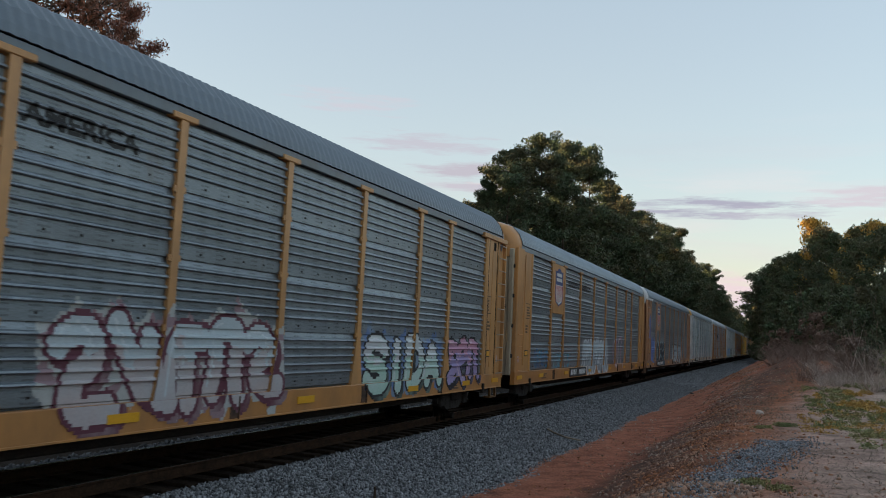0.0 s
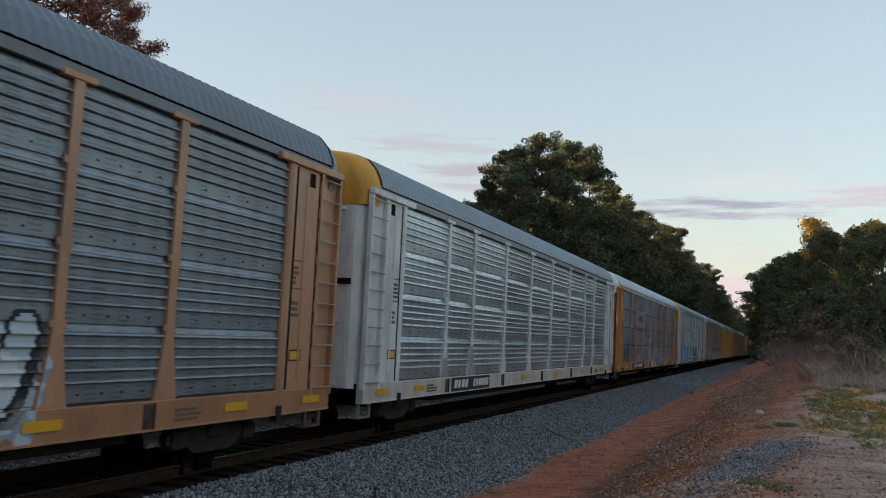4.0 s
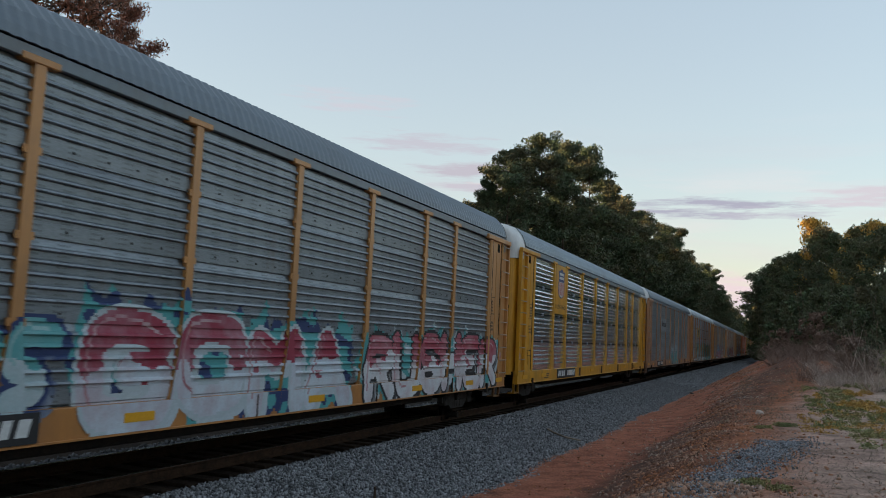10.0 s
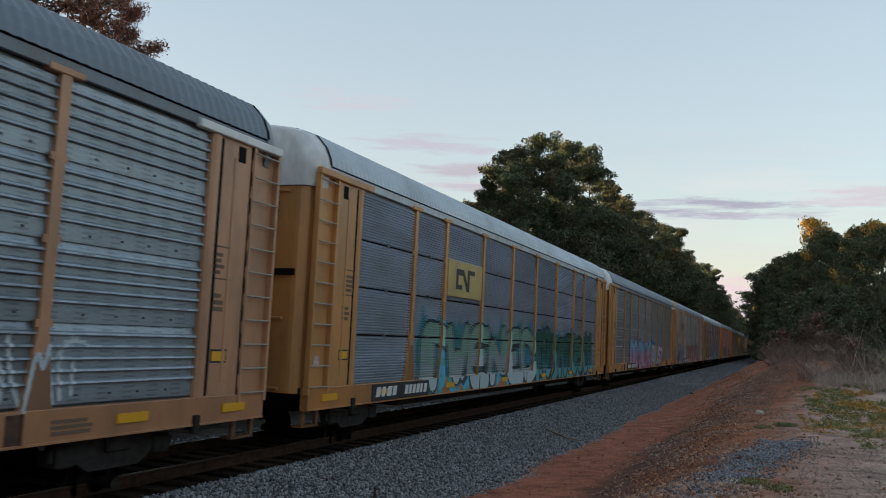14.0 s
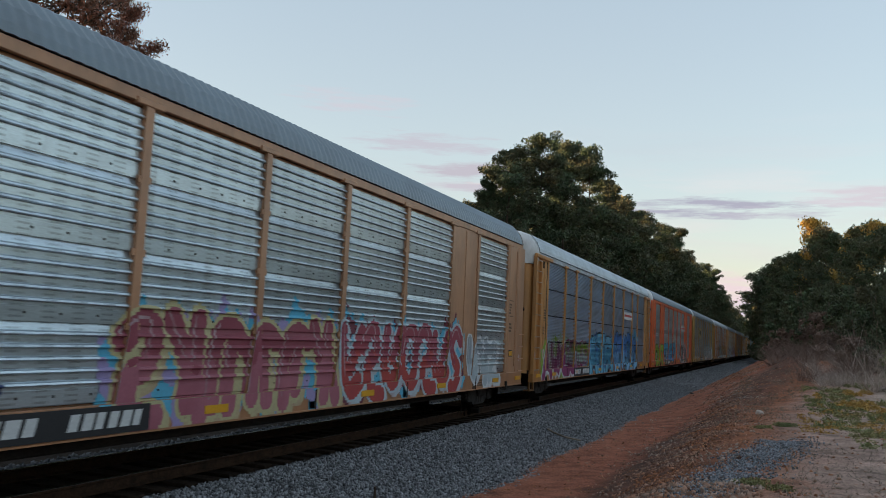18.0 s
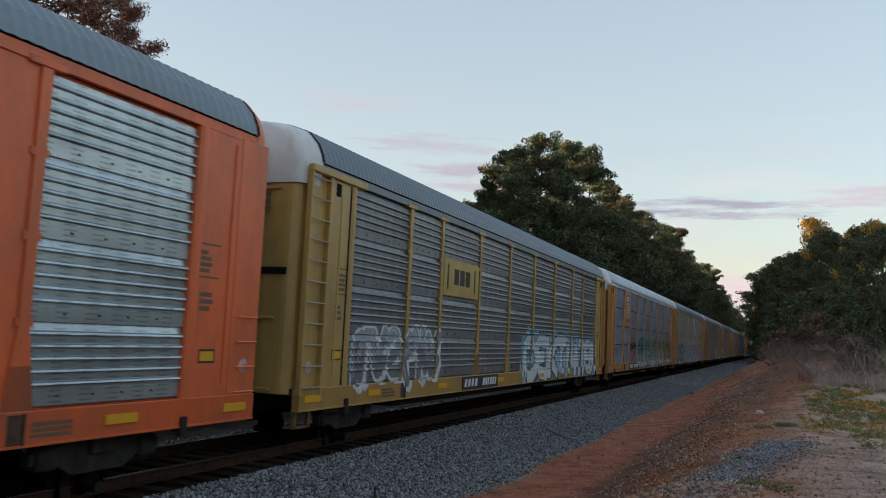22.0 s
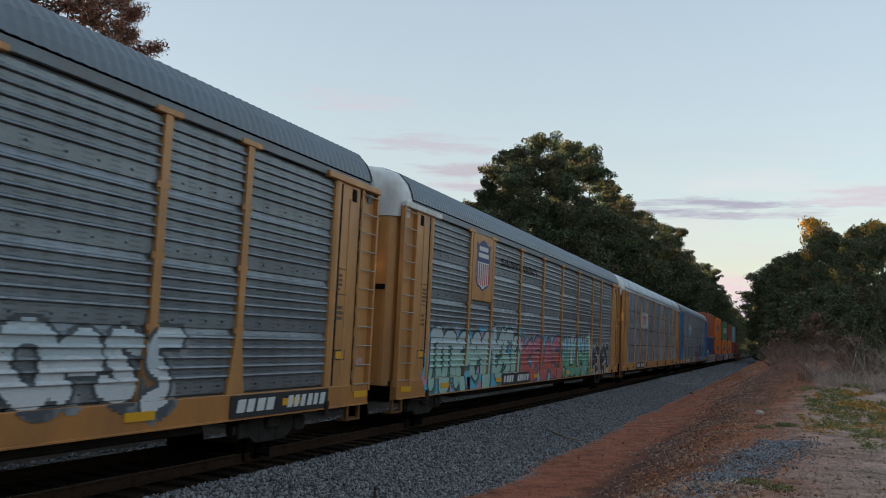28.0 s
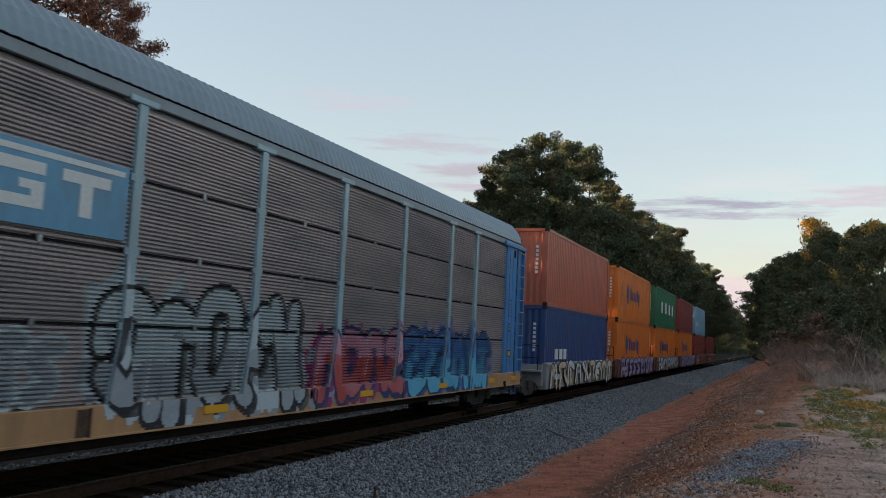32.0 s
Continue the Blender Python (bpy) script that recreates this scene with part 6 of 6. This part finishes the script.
def tree(kind, x, y, top, width=1.0, variant=0, turn=0.0):
    trunk, crown = KINDS[kind][variant % len(KINDS[kind])]
    h0 = {"pine": 20.0, "oak": 14.0, "rust": 15.0, "gold": 14.0, "shrub": 6.0, "high": 16.0}[kind]
    g = ground_z(x, y) - 0.1
    k = (top - g) / (h0 * 1.03)
    t = empty("tree", LABELS[kind], "tree", "trees beside the line", pose(x, y, g, 0, 0, turn) @ Matrix.Diagonal((k * width, k * width, k, 1)))
    part("trunk", trunk, BARK, t)
    part("crown", crown, crown.materials[0], t)
    return t


LEFT = [("gold", -29, 80.0, 16.0, 0.5), ("pine", -27, 79.4, 18.0, 0.7), ("pine", -25, 78, 21.0, 1.0), ("pine", -24, 87.4, 24.3, 1.0), ("pine", -24, 97.6, 26, 0.9), ("oak", -22, 90, 17, 1.1), ("oak", -22, 103, 19, 1.1), ("pine", -23, 109, 27.6, 0.9), ("oak", -21.5, 116, 20, 1.0)]
LEFT += [("gold", -27, 150, 29.0, 0.7), ("pine", -24, 124, 26, 0.9), ("oak", -21, 132, 21, 1.0), ("pine", -24, 142, 27, 0.9), ("oak", -22, 152, 22, 1.0), ("pine", -24, 169, 28.6, 0.9), ("oak", -21, 172, 22, 1.0), ("pine", -24, 190, 29, 0.9), ("pine", -24, 207, 30, 0.9), ("oak", -20, 200, 22, 1.0)]
LEFT += [("oak", -22, 222, 24, 1.0), ("pine", -22, 236, 27, 1.0), ("pine", -21, 258, 27, 1.0), ("oak", -19, 250, 20, 1.0), ("pine", -21, 281, 27, 1.0), ("oak", -19, 300, 21, 1.1), ("pine", -20, 322, 23, 1.1), ("oak", -19, 345, 19, 1.2), ("oak", -18.5, 368, 18.5, 1.2), ("oak", -18.5, 400, 18, 1.3), ("oak", -18.5, 440, 18, 1.3), ("oak", -18, 490, 18, 1.4), ("oak", -18, 550, 19, 1.4), ("oak", -18, 620, 20, 1.4), ("oak", -18, 690, 22, 1.4), ("oak", -18, 760, 24, 1.4), ("oak", -17, 830, 26, 1.4)]
# the trees past y = 620 are added to shade the far woods
for i, (kind, x, y, top, w) in enumerate(LEFT):
    tree(kind, x, y, top, w, i, 67.0 * i)
rnd = random.Random(8)
for i in range(64):
    y = 60 + 12.0 * i
    tree("pine" if i % 3 else "oak", -36 - rnd.uniform(0, 7), y + rnd.uniform(-3, 3), rnd.uniform(18, 22) + (6 if y > 120 else 3 if y > 97 else -7), 1.15, i, 40.0 * i)
# the autumn tree beyond the train, and low woods that the train hides
def woods(name, rows, mat, label, seed, clumps=70, per=22, size=0.3):
    """Many crowded crowns far off or out of sight, as one mass: rows of (x, y, top, radius, base)."""
    rng = np.random.default_rng(seed)
    centres, sizes = [], []
    for x, y, top, r, base in rows:
        g = ground_z(x, y)
        u = rng.random(clumps)
        d = r * np.sqrt(np.sin(np.pi * np.clip(0.18 + 0.75 * u, 0, 1))) * np.sqrt(rng.random(clumps))
        a = rng.uniform(0, 6.283, clumps)
        centres.append(np.stack([x + d * np.cos(a), y + d * np.sin(a), g + base + (top - g - base) * u], -1))
        sizes.append(0.27 * r * rng.uniform(0.6, 1.3, clumps))
    v, f = leaves(np.concatenate(centres), np.concatenate(sizes), per, size, seed, 0.75)
    return tagged(new(name, soup(name, v, f, mat)), label, "woods", kind="stuff")


tree("rust", -20.3, 17.9, 15.5, 0.95, 0, 20)
tree("rust", -20.3, 21.0, 13.6, 0.6, 0, 200)
low = [(-17.5 - 2.5 * (i % 2) - rnd.uniform(0, 1.5), -60 + 6.2 * i, rnd.uniform(4.0, 5.6), 2.6, 0.2) for i in range(52)]
low += [(-23 - 3 * (i % 3), -60 + 9.2 * i, rnd.uniform(6.5, 8.0), 3.2, 0.2) for i in range(30)]
low += [(-31 - 4 * (i % 2), -110 + 7.0 * i, rnd.uniform(8.0, 9.5), 3.6, 0.5) for i in range(26)]
low += [(-17.0 - 2.0 * (i % 3), 258 + 11.0 * i, rnd.uniform(5.5, 8.0), 4.2, 0.0) for i in range(54)]
woods("low_woods", low, GREEN, "dark undergrowth and low woods behind the train", 301, 60, 26, 0.2)
tree("oak", -26, 19, 12.6, 0.8, 1, 0)
for i in range(7):
    tree("oak", -27 - 2 * (i % 3), 32 + 7.5 * i, 8.6 + 0.9 * i, 0.9, i, 50.0 * i)
# unseen belts of tall woods, added to the west to keep the low sun off the line
woods("mid_woods", [(-46 - 4 * (i % 3), -110 + 5.0 * i, rnd.uniform(16.0, 19.0), 4.6, 0.0) for i in range(52)], GREEN, "unseen dark woods added west of the line to block the sun", 305, 110, 20, 0.5)
woods("west_woods", [(-62 - 5 * (i % 4), -170 + 6.6 * i, rnd.uniform(24.0, 26.5), 5.4, 0.0) for i in range(84)], GREEN, "unseen belt of tall dark woods added to block the low sun", 302, 120, 20, 0.6)
RIGHT = [("high", -1.4, 232, 21.5, 1.45), ("high", -0.6, 205, 19.6, 1.5), ("high", -0.4, 186, 18.8, 1.5), ("high", -0.8, 250, 21.5, 1.5), ("high", 0.2, 160, 17.5, 1.2), ("high", 0.5, 170, 18.4, 1.1), ("high", 1.6, 148, 17.8, 1.0), ("high", 3.0, 128, 16.4, 0.9), ("gold", 4.2, 110, 18.6, 0.72), ("high", 4.4, 104, 16.2, 0.9), ("high", 5.6, 97, 14.6, 0.9), ("gold", 6.6, 91, 14.8, 0.6)]
RIGHT += [("oak", 6.6, 82, 13.4, 0.95), ("gold", 7.6, 76, 13.1, 0.6), ("oak", 7.2, 71, 11.8, 0.95), ("gold", 8.4, 64, 11.4, 0.55), ("oak", 7.8, 62, 10.8, 0.95), ("oak", 8.0, 54, 10.7, 0.95), ("oak", 8.6, 47, 10.0, 0.9), ("oak", 5.4, 88, 8.5, 0.8), ("oak", 5.8, 72, 8.0, 0.8), ("oak", 5.8, 60, 7.0, 0.8), ("oak", 5.9, 50, 6.4, 0.8), ("oak", 5.2, 104, 9.5, 0.8)]
RIGHT += [("oak", 5.2, 120, 10.0, 0.8), ("oak", 5.0, 138, 11, 0.8), ("oak", 5.0, 160, 12, 0.8), ("oak", 5.5, 185, 13, 0.9), ("high", 0.5, 262, 21, 1.1), ("high", 0.5, 300, 21, 1.1), ("high", 1.0, 350, 22, 1.2), ("high", 1.5, 410, 22, 1.2), ("high", 2, 480, 22, 1.3), ("high", 2, 560, 22, 1.4), ("high", 2, 660, 23, 1.4)]
for i, (kind, x, y, top, w) in enumerate(RIGHT):
    tree(kind, x, y, top, w, i + 1, 83.0 * i)
woods("far_woods", [(-40 + 2.2 * i, 850 + 16 * (i % 4), rnd.uniform(20, 28), 6.5, 0.5) for i in range(38)], GREEN, "distant dark woods closing the line", 303, 70, 20, 0.7)
for i in range(28):
    tree("shrub", 2.6 + rnd.uniform(-0.2, 1.5), 70 + 12.0 * i + i * i * 0.5, rnd.uniform(5.5, 8.0), 1.0, i, 53.0 * i)
for i in range(26):
    tree("shrub", -3.6 + 1.1 * (i % 2), 176 + 9.0 * i, rnd.uniform(8.0, 12.0), 0.75, i, 59.0 * i)
for i in range(14):
    tree("shrub", -0.4 + rnd.uniform(-0.5, 0.8), 100 + 8.0 * i, rnd.uniform(7.0, 9.5), 0.75, i, 91.0 * i)
# unseen woods added around the viewer close the place and dim the cars' reflections
back = [(-48 + 4.5 * i, -52 - rnd.uniform(0, 9), rnd.uniform(13, 18), 4.6, 0.3) for i in range(22)]
back += [(22 + rnd.uniform(0, 4), -30 + 5.5 * i, rnd.uniform(5.0, 6.6), 3.6, 0.2) for i in range(13)]
back += [(13.5 + 3.5 * (i % 2) + rnd.uniform(0, 1.5), 32 + 4.6 * i, rnd.uniform(6.0, 8.5), 3.6, 0.2) for i in range(13)]
back += [(19 + 4 * (i % 2), 92 + 6 * i, rnd.uniform(12, 14), 4.0, 0.2) for i in range(11)]
woods("near_woods", back, GREEN, "dark woods added out of view, behind and right of the viewer", 304, 90, 26, 0.35)


# ---- brush, weeds and dry grass on the bank ----
def bush(x, y, w, h, mat, label, seed, per=70, size=0.09):
    rng = np.random.default_rng(seed)
    g = ground_z(x, y)
    n = int(18 + 10 * w * h)
    c = np.stack([rng.normal(0, w * 0.42, n), rng.normal(0, w * 0.42, n), h * rng.random(n) ** 0.8], -1)
    c[:, :2] *= (1.05 - 0.6 * c[:, 2:] / h)
    v, f = leaves(c, np.full(n, 0.32 * (0.6 + 0.25 * w)), per, size, seed + 1, 0.9)
    b = empty("bush", label, "bush", "brush on the bank", pose(x, y, g))
    part("foliage", soup("foliage", v, f, mat), mat, b)
    s = Shape()
    for i in range(14):
        a, r = rng.uniform(0, 6.283), rng.uniform(0.2, 0.7) * w
        s.rod((0.1 * math.cos(a), 0.1 * math.sin(a), -0.1), (r * math.cos(a), r * math.sin(a), h * rng.uniform(0.6, 1.15)), 0.018, 4, 0.005)
    part("stem", s, TWIG, b)["kind"] = "stuff"
    return b


k = 0
for x, y, w, h, mat in ((3.9, 46, 1.6, 3.2, GREEN), (3.2, 52, 1.7, 3.4, GREEN), (2.6, 58, 1.6, 3.6, GREEN), (2.4, 66, 1.7, 4.2, GREEN), (2.0, 74, 1.8, 4.5, GREEN), (1.7, 84, 2.0, 5.0, GREEN), (1.2, 95, 2.0, 5.5, GREEN), (2.0, 108, 2.0, 5.0, GREEN), (2.2, 122, 2.2, 5.5, GREEN), (2.4, 140, 2.4, 6, GREEN), (2.5, 160, 2.4, 6, GREEN),
                       (4.8, 41, 1.7, 3.6, GREEN), (5.6, 37, 1.6, 3.8, GREEN), (4.6, 36, 1.1, 2.0, WEED), (6.0, 33, 1.6, 3.6, GREEN), (4.3, 33, 0.5, 2.4, GOLD), (2.8, 185, 2.6, 7, GREEN), (0.7, 64, 1.1, 1.8, TWIG), (1.5, 56, 1.2, 1.9, TWIG), (2.2, 50, 1.2, 2.0, TWIG), (3.0, 45, 1.0, 1.7, GREEN), (-0.3, 76, 1.2, 2.0, TWIG), (0.4, 72, 1.1, 2.8, GREEN), (3.4, 43, 1.0, 2.2, GREEN), (2.6, 47, 1.0, 2.4, GREEN), (1.9, 53, 1.1, 2.2, GREEN), (1.2, 60, 1.2, 2.4, GREEN), (0.4, 68, 1.2, 2.6, GREEN), (3.8, 39, 0.9, 1.9, GREEN), (2.9, 40, 0.9, 1.2, TWIG), (2.2, 45, 0.9, 1.2, TWIG), (4.4, 35, 0.7, 1.5, WEED), (-0.6, 84, 1.2, 3.0, GREEN), (-1.2, 98, 1.4, 3.5, GREEN)):
    k += 1
    bush(x, y, w, h, mat, "tangled green brush at the foot of the woods" if mat is GREEN else "yellowing shrub on the bank", 200 + 3 * k, 70, 0.10 if y < 60 else 0.16)


def blades(name, spots, height, width, mat, label, category, seed, lean=0.5):
    """Thin upright blades (triangles) at the spots."""
    rng = np.random.default_rng(seed)
    n = len(spots)
    a = rng.uniform(0, 6.283, n)
    h = height * rng.uniform(0.4, 1.25, n)
    d = np.stack([np.cos(a), np.sin(a), np.zeros(n)], -1)
    tip = spots + np.stack([rng.normal(0, lean, n) * h, rng.normal(0, lean, n) * h, h], -1)
    v = np.stack([spots - d * width, spots + d * width, tip], 1).reshape(-1, 3)
    ob = new(name, soup(name, v, np.arange(3 * n).reshape(-1, 3), mat))
    return tagged(ob, label, category, kind="stuff")


def spots(n, x0, x1, y0, y1, seed, clump=0.0):
    rng = np.random.default_rng(seed)
    x, y = rng.uniform(x0, x1, n), rng.uniform(y0, y1, n)
    if clump:
        keep = np.array([noise.noise(Vector((a * clump, b * clump * 0.6, seed))) > -0.02 for a, b in zip(x, y)])
        x, y = x[keep], y[keep]
    return np.array([(a, b, ground_z(a, b) - 0.01) for a, b in zip(x, y)])


def slope_blades(name, n, x0, x1, y0, y1, low, high, width, mat, label, seed, lean):
    """Tangled stalks, taller away from the line."""
    p = spots(n, x0, x1, y0, y1, seed, 0.7)
    k = np.clip((p[:, 0] - x0) / (x1 - x0), 0, 1)
    order = np.argsort(k)
    for q, part_of in enumerate(np.array_split(order, 3)):
        blades(name, p[part_of], low + (high - low) * (q + 0.5) / 3, width, mat, label, "brush", seed + q, lean)


slope_blades("dead_brush", 18000, 1.3, 5.6, 33, 46, 0.25, 1.5, 0.009, STRAW, "pale dead brush and tangled dry stalks", 11, 0.9)
slope_blades("twiggy_brush", 8000, 0.7, 5.4, 36, 52, 0.4, 1.8, 0.011, TWIG, "brown twigs tangled through the dead brush", 41, 0.8)
blades("tall_stalks", spots(90, 2.6, 5.2, 34, 44, 21), 2.2, 0.012, STRAW, "tall bleached stalks standing out of the brush", "stalks", 22, 0.35)
blades("brown_brush", spots(7000, -0.6, 3.0, 46, 86, 2, 0.6), 0.85, 0.016, TWIG, "brown leafless brush along the bank", "brush", 12, 1.0)


def leaf_mat(name, n, x0, x1, y0, y1, mat, label, seed, size=0.035, rise=0.07, clump=0.9):
    """Low creeping weeds: small leaves in clumps close to the ground."""
    p = spots(n, x0, x1, y0, y1, seed, clump)
    p[:, 2] += rise * np.random.default_rng(seed).random(len(p))
    v, f = leaves(p, np.full(len(p), 0.11), 26, size, seed, 0.7)
    return tagged(new(name, soup(name, v, f, mat)), label, "weeds", kind="stuff")


leaf_mat("weed_patch", 1500, 0.75, 4.6, 22.5, 35.0, WEED, "green creeping weeds on the bank", 3)
leaf_mat("weed_fringe", 420, 1.4, 3.4, 17.5, 22.5, WEED, "sparse green weeds on bare ground", 31, 0.03, 0.04, 1.3)
leaf_mat("turning_weeds", 620, 1.1, 2.9, 26.0, 32.5, AMBER, "weeds turning orange and yellow", 32, 0.035, 0.12)
leaf_mat("turning_fringe", 200, 0.5, 2.6, 21.0, 26.0, AMBER, "scattered yellowing weeds", 33, 0.03, 0.05, 1.5)
blades("dry_turf", spots(14000, 0.0, 4.5, 9.5, 30, 4, 0.5), 0.05, 0.008, DRY, "short dry grass on bare ground", "grass", 14, 1.2)
blades("bank_grass", spots(3500, -1.6, 0.8, 24, 44, 6, 0.9), 0.10, 0.010, DRY, "dry grass tufts on the bank", "grass", 16, 0.9)
# dark weeds added beyond the track to hide sky-lit ground under the cars
p = spots(5200, -17.0, -14.2, 4, 75, 51)
p[:, 2] += 0.75 * np.random.default_rng(51).random(len(p)) ** 1.5
v, f = leaves(p, np.full(len(p), 0.2), 16, 0.07, 52, 0.9)
tagged(new("lineside_weeds", soup("lineside_weeds", v, f, GREEN)), "dark weeds added to cover the lit ground beyond the track", "weeds", kind="stuff")
for x, y, w in ((-0.3, 12.8, 0.10), (0.02, 12.3, 0.05), (0.1, 22.4, 0.12), (-0.35, 21.6, 0.1), (1.1, 11.3, 0.06)):
    b = empty("weed_tuft", "small green weed tuft on the bare bank", "weeds", "weed tufts")
    rr = np.random.default_rng(int(100 * y))
    p = np.stack([rr.normal(x, w, 260), rr.normal(y, w, 260)], -1)
    p = np.array([(a, c, ground_z(a, c)) for a, c in p])
    v, f = leaves(p[:90] + np.array([0, 0, 0.03]), np.full(90, 0.06), 14, 0.022, int(y * 7), 0.9)
    part("foliage", soup("foliage", v, f, WEED), WEED, b)
for nm, lab, pts, r, mt in (("stick", "bent pale stick lying on the ballast", [(-6.2, 24.3), (-5.9, 23.9), (-5.5, 23.6), (-5.1, 23.7)], 0.03, DRY), ("stick", "dark broken stick lying beside the ballast", [(-4.9, 53.0), (-4.4, 51.0), (-3.9, 49.8)], 0.06, BARK), ("stake", "short dark stake standing in the ballast", [(-5.9, 12.35), (-5.88, 12.3)], 0.025, BARK)):
    sh = Shape()
    q = [(x, y, float(np.interp(x, [-7.7, -4.85], [-0.22, -0.66])) + r + (0.22 if nm == "stake" and k else 0.02)) for k, (x, y) in enumerate(pts)]
    for a, b in zip(q, q[1:]):
        sh.rod(a, b, r, 6, r * 0.7)
    o = new(nm, sh.mesh(nm))
    o.data.materials.append(mt)
    tagged(o, lab, nm)
rock = new("rock", Shape().box(-0.11, 0.11, -0.09, 0.09, -0.05, 0.11, 0.045).mesh("rock"))
rock.data.materials.append(ROCK)
rock.matrix_basis = pose(-0.52, 26.2, ground_z(-0.52, 26.2), 8, 14, 30)
tagged(rock, "pale stone lying on the clay bank", "rock")


# ---- what moves ----
def slack(t):
    """Small surges of the train, in metres."""
    return float(np.interp(t, [0, 3.5, 6.5, 9, 11, 13.5, 17, 24, 32], [0.46, 0.42, 0.22, 0.5, 0.25, 0.36, 0.17, 0.2, 0.22]))


def travelled(t):
    """Metres that the train has run towards the viewer since 16 s."""
    return 17.869 * (t - 16) + 0.0332 * (t - 16) ** 2 - 0.038 * ((t - 11) + math.sqrt((t - 11) ** 2 + 4)) + slack(t)


def spin(wheel, mid):
    """Rolls a wheelset while its car is near: mid is its place along the train."""
    near = [f / FPS for f in range(0, 32 * FPS + 1) if -5 < mid - travelled(f / FPS) < 55]
    base = wheel.matrix_local.translation.copy()

    def at(t):
        return pose(base.x, base.y, base.z, math.degrees(travelled(t) / 0.42))
    rows = [(t, at(t)) for t in near]
    if not rows:
        rows = [(0.0, at(0.0)), (32.0, at(0.0))]
    if rows[0][0] > 0.1:
        rows.insert(0, (0.0, rows[0][1]))
    if rows[-1][0] < 31.9:
        rows.append((32.0, rows[-1][1]))
    walk(wheel, rows)


def motions():
    for item in TRAIN:
        z = item[2] if len(item) > 2 else 0.0
        walk(item[0], [(t, pose(TRACK, item[1] - travelled(t), z)) for t in range(0, 33)])
        for truck in item[0].children:
            for wheel in truck.children:
                if wheel.name.startswith("wheelset"):
                    spin(wheel, item[1] + truck.matrix_local.translation.y)


motions()
